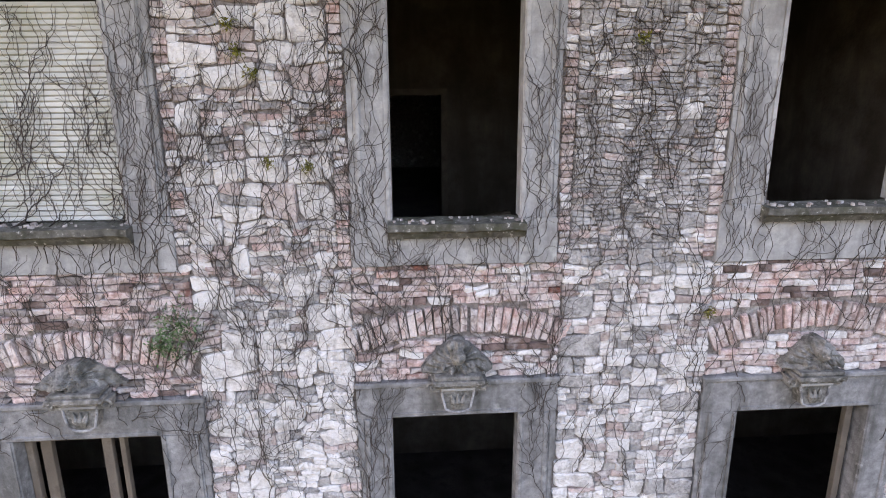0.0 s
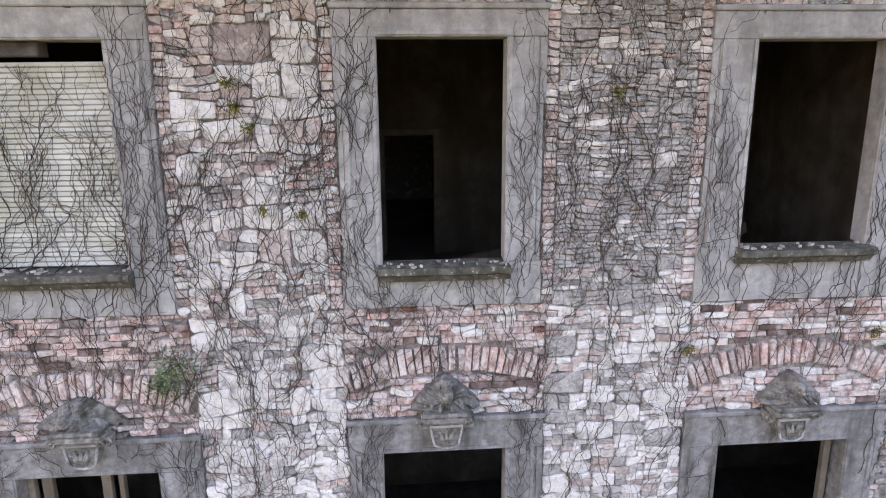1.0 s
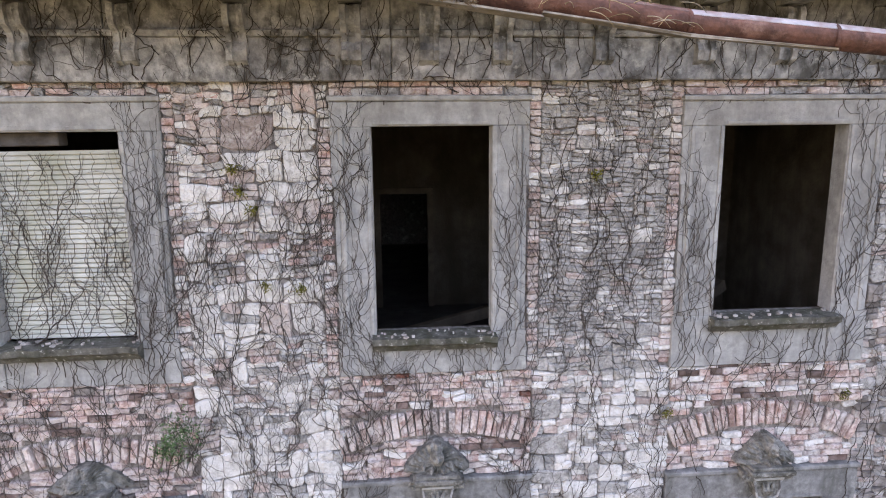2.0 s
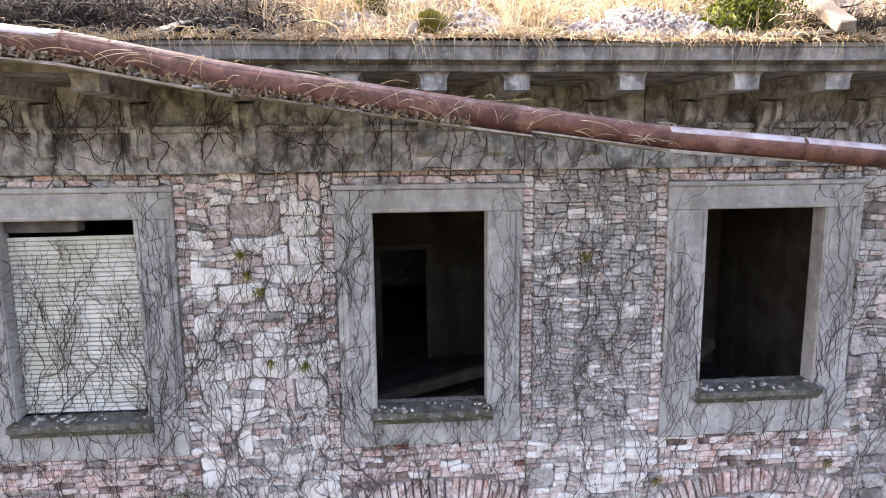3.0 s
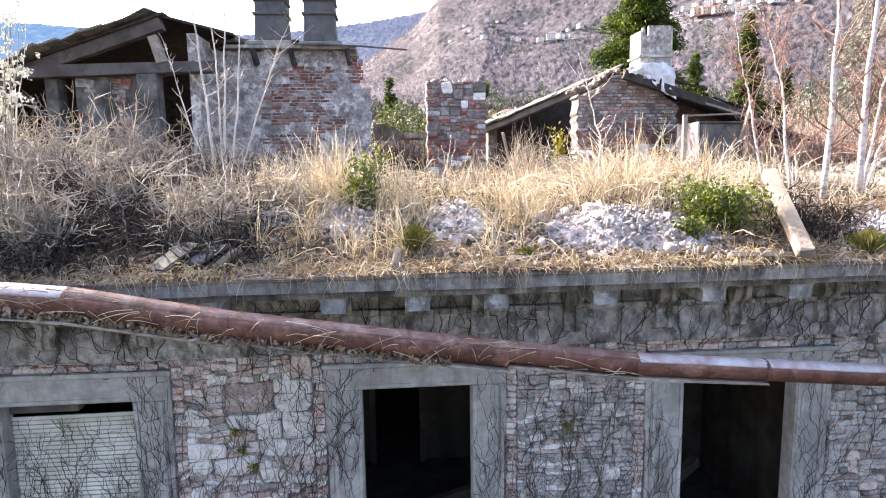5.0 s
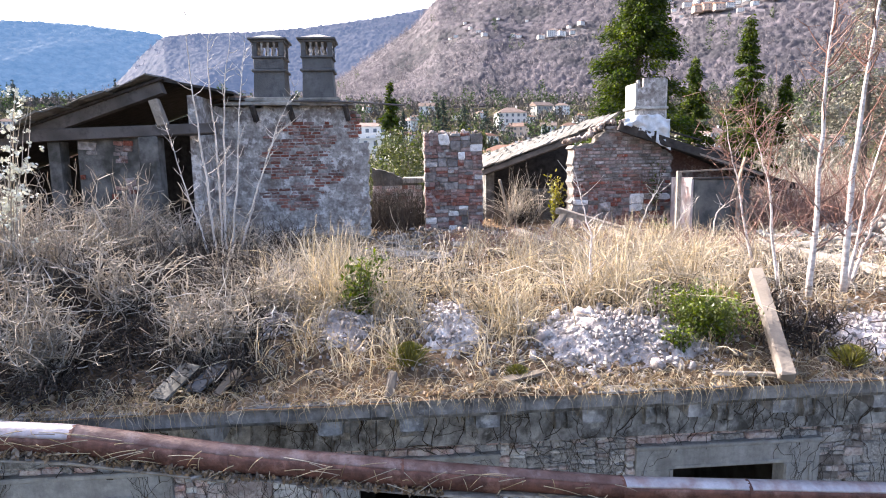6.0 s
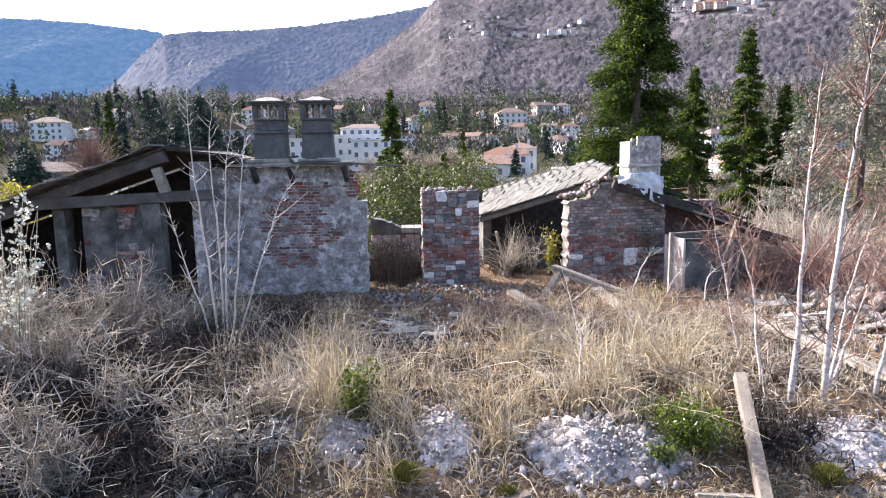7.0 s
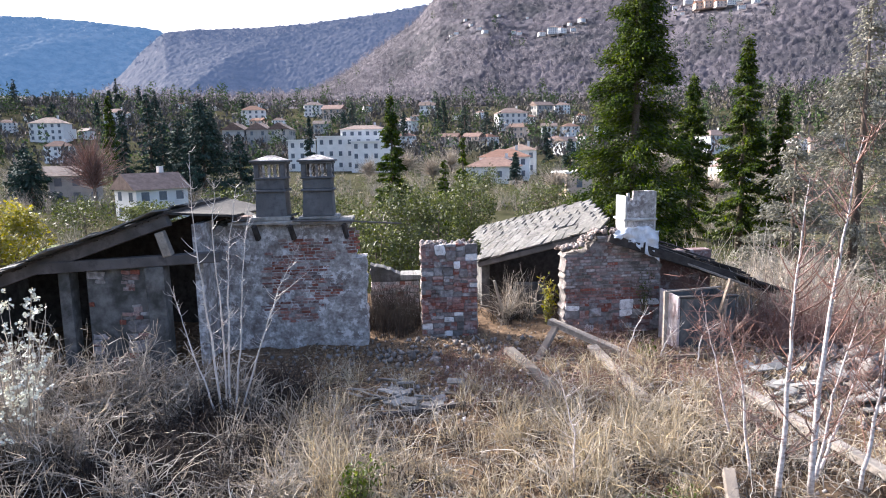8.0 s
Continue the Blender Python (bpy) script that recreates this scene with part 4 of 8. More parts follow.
for r in range(rows):
    for c in range(cols):
        s, t = (c + .5) / cols, (r + .5) / rows
        if 9 <= c <= 11 and 1 <= r <= 2 or rng.random() < .03:
            continue
        p = A.lerp(B, s).lerp(D.lerp(C, s), t) + Vector((0, 0, .03 + rng.uniform(0, .015)))
        u = (B - A).normalized()
        w = (D - A).normalized()
        nrm = u.cross(w).normalized()
        w = nrm.cross(u)
        rot = Matrix((u, w, nrm)).transposed().to_4x4() @ Matrix.Rotation(rng.uniform(-.08, .08), 4, 'Z') @ Matrix.Rotation(.06 + rng.uniform(-.05, .05), 4, 'X')
        part("stone_tile", Mesh().box(p.x - .118, p.x + .118, p.y - .30, p.y + .30, p.z - .014, p.z + .016, .004, .010, rot), M["slate_roof"], lean)
# shed walls in dark colours that paint the shade under its roof
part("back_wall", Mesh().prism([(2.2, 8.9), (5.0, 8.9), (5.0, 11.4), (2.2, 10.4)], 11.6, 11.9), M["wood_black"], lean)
part("side_wall", Mesh().box(2.1, 2.3, 8.8, 11.6, 8.9, 10.35), M["plaster_shaded"], lean)
part("post", Mesh().beam((2.45, 7.4, 9.1), (2.15, 7.2, 10.15), .05, .05, .006), M["wood_pale"], lean, "thin pale leaning pole")
part("wall_stub", Mesh().box(2.75, 3.5, 7.9, 8.15, 8.9, 9.9, .02, .02), M["plaster_shaded"], lean)

# gable wall with a white stack
gable = thing("gable_wall", (4.3, 6.5, 9.1), "broken brick gable wall with a stepped edge", "wall")
part("core", Mesh().prism(ragged([(3.38, 8.9), (5.42, 8.9), (5.42, 10.72), (5.18, 10.86), (5.15, 11.10), (4.55, 11.27), (4.12, 11.27), (4.02, 11.12), (3.90, 11.08), (3.86, 10.98), (3.74, 10.95), (3.38, 10.90)], .06, .035, 9.0, 4), 6.30, 6.75), M["mortar_old"], gable)
stack = thing("white_stack", (4.88, 6.5, 11.2), "broken white-painted square chimney stack wrapped with a torn plastic sheet", "chimney")
# white stack: the front's shade is painted by using grey plaster there
part("shaft", Mesh().prism([(4.62, 11.2), (5.18, 11.2), (5.18, 12.20), (4.74, 12.20), (4.74, 12.04), (4.68, 11.98), (4.66, 12.16), (4.62, 12.16)], 6.16, 6.24), M["plaster"], stack, "front face with a sunken panel, its shade painted in as grey")
part("shaft_side", Mesh().box(4.58, 4.62, 6.17, 6.70, 11.2, 12.10), M["white_paint"], stack, "white side, kept paler than the front for the sun on it")
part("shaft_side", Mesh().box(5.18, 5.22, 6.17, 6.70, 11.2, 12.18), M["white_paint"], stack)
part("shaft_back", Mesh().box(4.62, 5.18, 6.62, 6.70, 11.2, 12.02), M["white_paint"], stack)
part("moulding", Mesh().box(4.54, 5.24, 6.13, 6.74, 11.60, 11.65, .01), M["white_paint"], stack)
m = Mesh()
gx, gz = 22, 12
for j in range(gz + 1):
    for i in range(gx + 1):
        s, t = i / gx, j / gz
        x = 4.34 + .90 * s + .03 * noise.noise((s * 4, t * 4, 3)) - .06 * t * (1 - s)
        z = 11.40 + .10 * math.sin(3.1 * s) - (.16 + .30 * min(1, s * 1.7)) * t - .16 * s * s * t + .05 * noise.noise((s * 6, t * 3, 5))
        y = 6.06 - .08 * t + .035 * math.sin(11 * s + 5 * t) + .07 * noise.noise((s * 6, t * 4, 0))
        m.v.append((x, y, z))
for j in range(gz):
    for i in range(gx):
        if j > gz * (.72 + .5 * noise.noise((i * .31, 4.0, 0))) and i < 15:
            continue
        a = j * (gx + 1) + i
        m.f.append((a + gx + 1, a + gx + 2, a + 1, a))
sheet = part("plastic_sheet", m, M["plastic"], stack, "torn white plastic sheet", smooth=True)
mod = sheet.modifiers.new("thick", 'SOLIDIFY')
mod.thickness = 0.004

for ob in (gable, stack):
    ob.location += Vector((.08, 0, -.10))

# right slope: dark collapsed roof timbers
slope = thing("collapsed_roof", (6.5, 6.5, 9.4), "dark collapsed roof slope with loose battens", "roof")
part("rafter", Mesh().beam((4.32, 6.1, 11.18), (6.9, 6.0, 10.30), .14, .17, .012, .014), M["wood_black"], slope)
part("rafter", Mesh().beam((4.9, 6.6, 11.12), (8.4, 6.9, 9.75), .13, .15, .012, .014), M["wood_black"], slope)
m = Mesh().add([(5.15, 6.3, 10.98), (8.3, 6.2, 9.85), (8.3, 9.0, 9.85), (5.15, 9.0, 11.05), (5.15, 6.3, 11.02), (8.3, 6.2, 9.89), (8.3, 9.0, 9.89), (5.15, 9.0, 11.09)],
               [(0, 1, 2, 3), (7, 6, 5, 4), (0, 4, 5, 1), (3, 2, 6, 7), (0, 3, 7, 4), (1, 5, 6, 2)])
part("roof_panel", m, M["wood_black"], slope)
for k in range(26):
    t = rng.random()
    x, y, z = 5.4 + 2.7 * t, rng.uniform(6.1, 8.8), 11.0 - 1.05 * t + rng.uniform(0, .08)
    a = rng.uniform(-.6, .6)
    part("batten", Mesh().beam((x - .4, y - a * .3, z + .14), (x + .4, y + a * .3, z - .12), .06, .03, .004, .006), M["wood_black"], slope)
part("brick_wall", Mesh().box(5.45, 6.9, 6.9, 7.2, 8.9, 10.75, .02), M["brick_red"], slope, "red brick wall behind the tank")
part("batten", Mesh().beam((5.9, 6.0, 10.62), (7.0, 5.6, 10.20), .05, .04, .004), M["wood_pale"], slope, "pale broken batten")

# metal tank with posts
tank = thing("metal_tank", (5.65, 5.2, 9.1), "dented grey metal tank, sun and shade put into its side and front colours", "tank")
# front coloured dark for shade, left side pale for sun
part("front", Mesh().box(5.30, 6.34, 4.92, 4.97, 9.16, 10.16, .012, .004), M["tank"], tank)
part("side", Mesh().box(5.25, 5.297, 4.925, 5.75, 9.16, 10.19, .012, .004), M["zinc"], tank, "side sheet in a pale tone that paints the sun on it")
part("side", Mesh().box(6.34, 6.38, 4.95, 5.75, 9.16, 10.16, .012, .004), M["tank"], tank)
part("rim", Mesh().box(5.26, 6.40, 4.89, 4.99, 10.165, 10.20, .008), M["wood_dark"], tank)
part("back", Mesh().box(5.30, 6.34, 5.70, 5.75, 9.16, 10.16, .012), M["tank"], tank)
for a, b, w in (((5.00, 4.9, 9.1), (5.0, 4.9, 10.32), .07), ((6.06, 4.80, 9.1), (6.10, 4.80, 10.15), .06), ((6.28, 4.8, 9.1), (6.2, 4.8, 9.75), .05)):
    single("post", Mesh().beam(a, b, w, w, .006, .004), M["wood_pale"], "pale weathered wooden post beside the tank", "post", "posts round the tank")
single("lath", Mesh().beam((4.98, 4.9, 10.30), (6.1, 5.0, 10.34), .05, .03, .004), M["wood_pale"], "pale lath lying across the posts", "lath")
single("lath", Mesh().beam((5.93, 4.72, 9.85), (6.12, 4.72, 10.55), .08, .03, .004), M["wood_old"], "splintered grey lath leaning on the tank", "lath")

# planks and beams lying about
PLANKS = [((3.10, 5.57, 9.52), (2.47, 4.57, 9.16), .13, .06, "wood_old", "short grey plank leaning under a longer one"),
          ((3.03, 5.74, 9.60), (4.40, 4.31, 9.16), .20, .10, "wood_pale", "long pale plank lying askew over rubble"),
          ((3.58, 4.80, 9.34), (3.72, 2.77, 9.17), .19, .09, "wood_pale", "pale plank propped against another"),
          ((3.60, 0.1, 9.40), (3.04, -1.35, 8.80), .12, .09, "wood_old", "thick splintered pale beam resting on the roof edge"),
          ((2.05, 4.95, 9.32), (2.58, 2.53, 9.18), .20, .08, "wood_old", "grey plank half hidden by grass"),
          ((-0.6, 2.5, 9.17), (1.0, 2.75, 9.22), .10, .06, "wood_dark", "dark rotten beam lying in dry grass"),
          ((0.3, 2.3, 9.15), (1.3, 2.55, 9.19), .08, .05, "wood_old", "rotten grey batten in dry grass"),
          ((5.15, 2.6, 9.32), (5.48, -0.1, 9.24), .16, .10, "wood_pale", "long pale beam lying across rubble"),
          ((4.6, 4.5, 9.16), (6.3, 4.45, 9.20), .10, .10, "wood_old", "grey beam at the foot of the tank"),
          ((-2.02, -1.12, 8.78), (-1.84, -0.78, 8.93), .19, .03, "slate_roof", "broken flat roof slab propped up"),
          ((-1.78, -1.02, 8.79), (-1.62, -0.72, 8.90), .15, .03, "chimney_stone", "dark broken roof slab lying in dead leaves"),
          ((-1.58, -1.12, 8.77), (-1.46, -0.84, 8.88), .08, .03, "wood_old", "short grey board on the roof edge"),
          ((-0.20, -1.22, 8.72), (-0.16, -1.02, 8.88), .07, .03, "wood_old", "short upright board end at the roof edge"),
          ((2.55, -1.1, 8.77), (3.05, -1.2, 8.77), .08, .025, "wood_pale", "thin pale board on the roof edge"),
          ((0.75, -1.02, 8.77), (1.1, -0.95, 8.79), .12, .025, "wood_old", "grey board lying in leaf litter")]
for a, b, w, h, mk, lab in PLANKS:
    slab = mk in ("slate_roof", "chimney_stone")
    single("roof_slab" if slab else "plank", Mesh().beam(a, b, w, h, .010, .011), M[mk], lab, "slab" if slab else "plank")
# heap of broken tiles
for k in range(26):
    x, y = rng.gauss(0.2, .45), rng.gauss(3.1, .25)
    turn = Matrix.Rotation(rng.uniform(-.9, .9), 4, 'Z') @ Matrix.Rotation(rng.uniform(-.7, .7), 4, 'X')
    z = roof_z(x, y) + .06 + .12 * rng.random()
    single("broken_tile", Mesh().box(x - .14, x + .14, y - .06, y + .06, z - .012, z + .012, .004, .006, turn), M["slate"], "broken grey roof tile in a heap", "tile", "heap of broken tiles")
for k in range(40):
    x, y = rng.uniform(5.6, 7.6), rng.uniform(1.4, 3.6)
    turn = Matrix.Rotation(.5 + rng.uniform(-.4, .4), 4, 'Z') @ Matrix.Rotation(rng.uniform(-.4, .4), 4, 'X')
    z = roof_z(x, y) + .06 + .15 * rng.random()
    single("broken_tile", Mesh().box(x - .17, x + .17, y - .10, y + .10, z - .012, z + .012, .004, .008, turn), M["slate"], "broken grey roof tile in a heap", "tile", "fallen roof tiles")
# old beams and rubble inside the upper rooms
for a, b in (((-0.9, 1.4, 4.52), (0.7, 1.9, 4.72)), ((-0.6, 2.2, 4.6), (0.9, 2.4, 4.9)), ((2.6, 1.6, 4.6), (4.1, 2.3, 5.2)), ((3.0, 1.2, 4.6), (4.3, 1.7, 4.85))):
    single("fallen_beam", Mesh().beam(a, b, .14, .14, .01, .01), M["wood_old"], "fallen dark timber lying in the ruined room", "beam", "fallen timbers")

# ---- fast builders for plants ----
NR = np.random.default_rng(11)


def mesh_from(name, verts, quads, smooth=False):
    me = bpy.data.meshes.new(name)
    verts, quads = np.asarray(verts, dtype=np.float32), np.asarray(quads, dtype=np.int32)
    k = quads.shape[1]
    me.vertices.add(len(verts))
    me.vertices.foreach_set("co", verts.ravel())
    me.loops.add(quads.size)
    me.loops.foreach_set("vertex_index", quads.ravel())
    me.polygons.add(len(quads))
    me.polygons.foreach_set("loop_start", np.arange(0, quads.size, k, dtype=np.int32))
    if smooth:
        me.polygons.foreach_set("use_smooth", [True] * len(quads))
    me.update(calc_edges=True)
    me.validate()
    return me


def strands(P, R, sides=3):
    """Thin tubes: P is (n, k, 3), R is (n, k) or (k,)."""
    n, k, _ = P.shape
    R = np.broadcast_to(R, (n, k))
    T = np.gradient(P, axis=1)
    T /= np.linalg.norm(T, axis=2, keepdims=True) + 1e-9
    ref = NR.normal(size=(n, 1, 3))
    U = np.cross(T, ref)
    U /= np.linalg.norm(U, axis=2, keepdims=True) + 1e-9
    W = np.cross(T, U)
    if sides == 2:
        V = np.stack([P + U * R[..., None], P - U * R[..., None]], 2)
    else:
        V = np.stack([P + (U * math.cos(a) + W * math.sin(a)) * R[..., None] for a in (2 * math.pi * j / sides for j in range(sides))], 2)
    idx = np.arange(n * k * sides).reshape(n, k, sides)
    if sides == 2:
        F = np.stack([idx[:, :-1, 0], idx[:, :-1, 1], idx[:, 1:, 1], idx[:, 1:, 0]], -1).reshape(-1, 4)
    else:
        F = np.concatenate([np.stack([idx[:, :-1, j], idx[:, :-1, (j + 1) % sides], idx[:, 1:, (j + 1) % sides], idx[:, 1:, j]], -1).reshape(-1, 4) for j in range(sides)])
    return V.reshape(-1, 3), F


def join(parts):
    vs, fs, n = [], [], 0
    for v, f in parts:
        vs.append(v)
        fs.append(f + n)
        n += len(v)
    return np.concatenate(vs), np.concatenate(fs)


def stuff(name, verts, faces, mat_, label, category, parent=None, kind="stuff", smooth=False):
    ob = new(name, mesh_from(name, verts if parent is None else verts - np.array(base_of(parent)), faces, smooth))
    ob.data.materials.append(mat_)
    if parent is not None:
        ob.parent = parent
        if kind:
            tagged(ob, label, "", "", kind)
        return ob
    return tagged(ob, label, category, "", kind)


def leaves(C, size, aspect=0.5, up=None):
    """Folded leaf cards at the centres C, of the given size."""
    n = len(C)
    size = np.broadcast_to(size, (n,))[:, None]
    d = NR.normal(size=(n, 3)) if up is None else NR.normal(size=(n, 3)) * 0.6 + up
    d /= np.linalg.norm(d, axis=1, keepdims=True)
    s = np.cross(d, NR.normal(size=(n, 3)))
    s /= np.linalg.norm(s, axis=1, keepdims=True) + 1e-9
    a = C - d * size * .5
    b = C + d * size * .5
    nrm = np.cross(d, s)
    l, r = C + s * size * aspect * .5 + nrm * size * .12, C - s * size * aspect * .5 + nrm * size * .12
    V = np.stack([a, r, b, l], 1).reshape(-1, 3)
    F = np.arange(4 * n).reshape(n, 4)
    return V, F


def roof_zs(x, y):
    return np.array([roof_z(a, b) for a, b in zip(x, y)])


def blades(cx, cy, n_each, length, lean, spread, rad, k=6, z=None, droop=0.5, sides=2, wiggle=0.0):
    """Tufts of bent blades or stems round the centres."""
    n = len(cx) * n_each
    x, y = np.repeat(cx, n_each) + NR.normal(0, spread, n), np.repeat(cy, n_each) + NR.normal(0, spread, n)
    zz = np.repeat(roof_zs(cx, cy) if z is None else z, n_each) - 0.03
    L = np.repeat(np.broadcast_to(length, cx.shape), n_each) * NR.uniform(.45, 1.1, n)
    a = NR.uniform(0, 2 * math.pi, n)
    le = np.abs(NR.normal(0, lean, n)) + .05
    t = np.linspace(0, 1, k)[None]
    out = (le * L)[:, None] * t ** 1.6
    px = x[:, None] + np.cos(a)[:, None] * out
    py = y[:, None] + np.sin(a)[:, None] * out
    pz = zz[:, None] + L[:, None] * (t - droop * le[:, None] * t ** 2.4)
    P = np.stack([px, py, pz], -1)
    if wiggle:
        P[:, 1:] += np.cumsum(NR.normal(0, wiggle, (n, k - 1, 3)), axis=1)
    R = rad * (1 - .75 * t) * NR.uniform(.6, 1.3, (n, 1))
    return P, R


# ---- plants on the roof ----
def scatter(n, x0, x1, y0, y1):
    return NR.uniform(x0, x1, n), NR.uniform(y0, y1, n)


cx, cy = scatter(210, -1.7, 4.6, 0.1, 4.4)
keep = (NR.random(210) < np.where((np.abs(cx - 0.2) < .8) & (cy > 1.6), .1, .9) * np.where(cy > 2.7, .55, 1.0))
cx, cy = cx[keep], cy[keep]
P1 = strands(*blades(cx, cy, 40, NR.uniform(.3, .85, len(cx)) * np.where(cy > 2.4, .85, 1.0), .75, .075, .0058, wiggle=.024), sides=2)
HEAPS = ((.40, -.2, .34), (-.62, -.05, .3), (-1.30, .05, .28), (1.75, -.42, .45), (2.3, -.5, .4), (4.4, -.55, .45))


def off_heaps(x, y):
    """Plants keep off the heaps of rubble and the strip before them."""
    return np.all([np.hypot(x - a, np.maximum(np.abs(y - b + .12) - .12, 0)) > r for a, b, r in HEAPS], axis=0)


cx, cy = scatter(75, -1.6, 3.4, -.75, .25)
cx, cy = cx[off_heaps(cx, cy)], cy[off_heaps(cx, cy)]
P2 = strands(*blades(cx, cy, 28, NR.uniform(.25, .6, len(cx)), .8, .07, .0055, wiggle=.014), sides=2)
cx, cy = np.array([.85, .95, .75, -.7, -1.0, -.55, 2.35, 2.2, 3.2, 2.9]), np.array([-.35, -.2, .1, .5, .7, .9, .6, .9, .8, 1.1])
P3 = strands(*blades(cx, cy, 60, np.array([.5, .5, .5, .95, .95, 1.0, .95, .9, .95, .9]), .6, .08, .0075, wiggle=.018), sides=2)
cx, cy = scatter(120, 3.0, 8.8, -.9, 5.0)
P4 = strands(*blades(cx, cy, 14, NR.uniform(.2, .5, 120), .8, .10, .007, wiggle=.014), sides=2)
cx, cy = scatter(240, -8.5, 9.0, -.9, 6.0)
P5 = strands(*blades(cx, cy, 8, NR.uniform(.15, .45, 240), .9, .15, .006, wiggle=.012), sides=2)
stuff("dry_grass", *join([P1, P2, P3, P4, P5]), M["grass"], "long dry straw-coloured grass in tufts on the roof", "grass")

# grey bramble thicket: fountain-like clumps with dark hollows between
cx, cy = scatter(46, -6.0, -1.35, -1.0, 3.7)
keep = (np.hypot((cx + 2.45) / .75, (cy - 1.75) / .85) > 1) & ((cx < -2.1) | (cy < .9))
cx, cy = cx[keep], cy[keep]
hgt = NR.uniform(.75, 1.5, len(cx)) * np.clip(1.15 - .32 * np.maximum(cx + 4.3, 0), .45, 1.15) * np.clip(.62 + .35 * (cy + 1.0), .62, 1.0)
cx, cy, hgt = [np.repeat(q, 4) for q in (cx, cy, hgt)]
cx, cy = cx + NR.normal(0, .12, len(cx)), cy + NR.normal(0, .12, len(cx))
A1 = blades(cx, cy, 17, hgt, .62, .06, .0086, 9, droop=.5, wiggle=.042)
tw = A1[0].reshape(-1, 9, 3)
pick = NR.integers(0, len(tw), 9000)
node = NR.integers(2, 8, 9000)
start = tw[pick, node]
dirn = NR.normal(size=(9000, 3)) * np.array([1, 1, .7]) + np.array([0, 0, .5])
dirn /= np.linalg.norm(dirn, axis=1, keepdims=True)
tt = np.linspace(0, 1, 4)[None, :, None]
tp = start[:, None] + dirn[:, None] * tt * NR.uniform(.08, .32, (9000, 1, 1))
tp[:, 1:] += np.cumsum(NR.normal(0, .012, (9000, 3, 3)), axis=1)
stuff("bramble_thicket", *join([strands(*A1), strands(tp, np.array([.0058, .005, .0042, .0025]))]), M["bramble"], "dense thicket of bare grey-brown brambles on the roof", "brambles")
# low dead stems, thickened and blackened as the shade between the clumps
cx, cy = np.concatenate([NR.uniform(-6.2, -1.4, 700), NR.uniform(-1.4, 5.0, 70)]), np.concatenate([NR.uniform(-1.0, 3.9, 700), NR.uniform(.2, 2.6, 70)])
# a dark cluster beside the leaning beam stands in for its shaded hollow
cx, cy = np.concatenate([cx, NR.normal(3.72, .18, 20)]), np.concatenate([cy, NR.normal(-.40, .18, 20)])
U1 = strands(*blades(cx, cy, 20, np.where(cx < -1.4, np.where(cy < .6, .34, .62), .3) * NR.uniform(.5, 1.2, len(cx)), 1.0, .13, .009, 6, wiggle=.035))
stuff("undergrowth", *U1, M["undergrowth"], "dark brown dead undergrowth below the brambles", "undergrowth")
cx, cy = scatter(60, -2.3, -.2, -.4, 2.2)
cx, cy = cx[off_heaps(cx, cy)], cy[off_heaps(cx, cy)]
B1 = strands(*blades(cx, cy, 15, NR.uniform(.4, .9, len(cx)), .7, .08, .008, 7, wiggle=.03))
cx, cy = scatter(45, 3.2, 6.8, .4, 2.6)
B2 = strands(*blades(cx, cy, 12, NR.uniform(.25, .6, 45), .9, .12, .008, 7, wiggle=.03))
cx, cy = scatter(34, -.6, .6, 6.4, 7.9)
B3 = strands(*blades(cx, cy, 34, NR.uniform(.6, 1.45, 34), .5, .12, .005, 7, wiggle=.02))
cx, cy = scatter(160, -2.2, 5.6, -.2, 3.1)
cx, cy = cx[off_heaps(cx, cy)], cy[off_heaps(cx, cy)]
B4 = strands(*blades(cx, cy, 8, NR.uniform(.35, .9, len(cx)), 1.0, .16, .0075, 8, wiggle=.035))
# brush added on the shed floor to darken it in place of shade
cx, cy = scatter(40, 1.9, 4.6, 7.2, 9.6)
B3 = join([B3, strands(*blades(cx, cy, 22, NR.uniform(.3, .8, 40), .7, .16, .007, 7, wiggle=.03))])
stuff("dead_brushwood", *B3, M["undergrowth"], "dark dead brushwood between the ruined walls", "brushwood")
stuff("low_brambles", *join([B1, B2, B4]), M["bramble"], "low bare brambles between grass and rubble", "brambles")
cx, cy = scatter(30, 6.75, 8.4, 4.4, 6.0)
B1 = strands(*blades(cx, cy, 22, NR.uniform(.8, 1.5, 30), .6, .14, .010, 8, wiggle=.04))
cx, cy = scatter(10, 3.5, 5.0, 5.7, 6.2)
B2 = strands(*blades(cx, cy, 24, NR.uniform(.3, .8, 10), .6, .12, .005, 8, wiggle=.03))
cx, cy = scatter(150, .6, 5.4, 2.5, 5.2)
B6 = strands(*blades(cx, cy, 12, NR.uniform(.15, .5, 150), 1.2, .16, .0055, 7, wiggle=.03))
stuff("red_brambles", *join([B1, B2, B6]), M["bramble_red"], "reddish-brown bare brushwood beside the tank", "brambles")
cx, cy = scatter(60, 7.0, 11.0, 5.6, 10.0)
B1 = strands(*blades(cx, cy, 24, NR.uniform(.9, 2.0, 60), .5, .2, .012, 8, wiggle=.03, z=np.full(60, 9.1)))
stuff("tan_thicket", *B1, M["bramble"], "tall tan thicket of bare twigs behind the roof", "brambles")
cx, cy = np.array([2.55, 2.7, 2.9, 2.4]), np.array([7.5, 7.6, 7.4, 7.3])
stuff("bare_shrub", *strands(*blades(cx, cy, 40, 1.25, .5, .06, .007, 9, wiggle=.03)), M["bramble"], "bare branching shrub in front of the dark shed", "shrub")
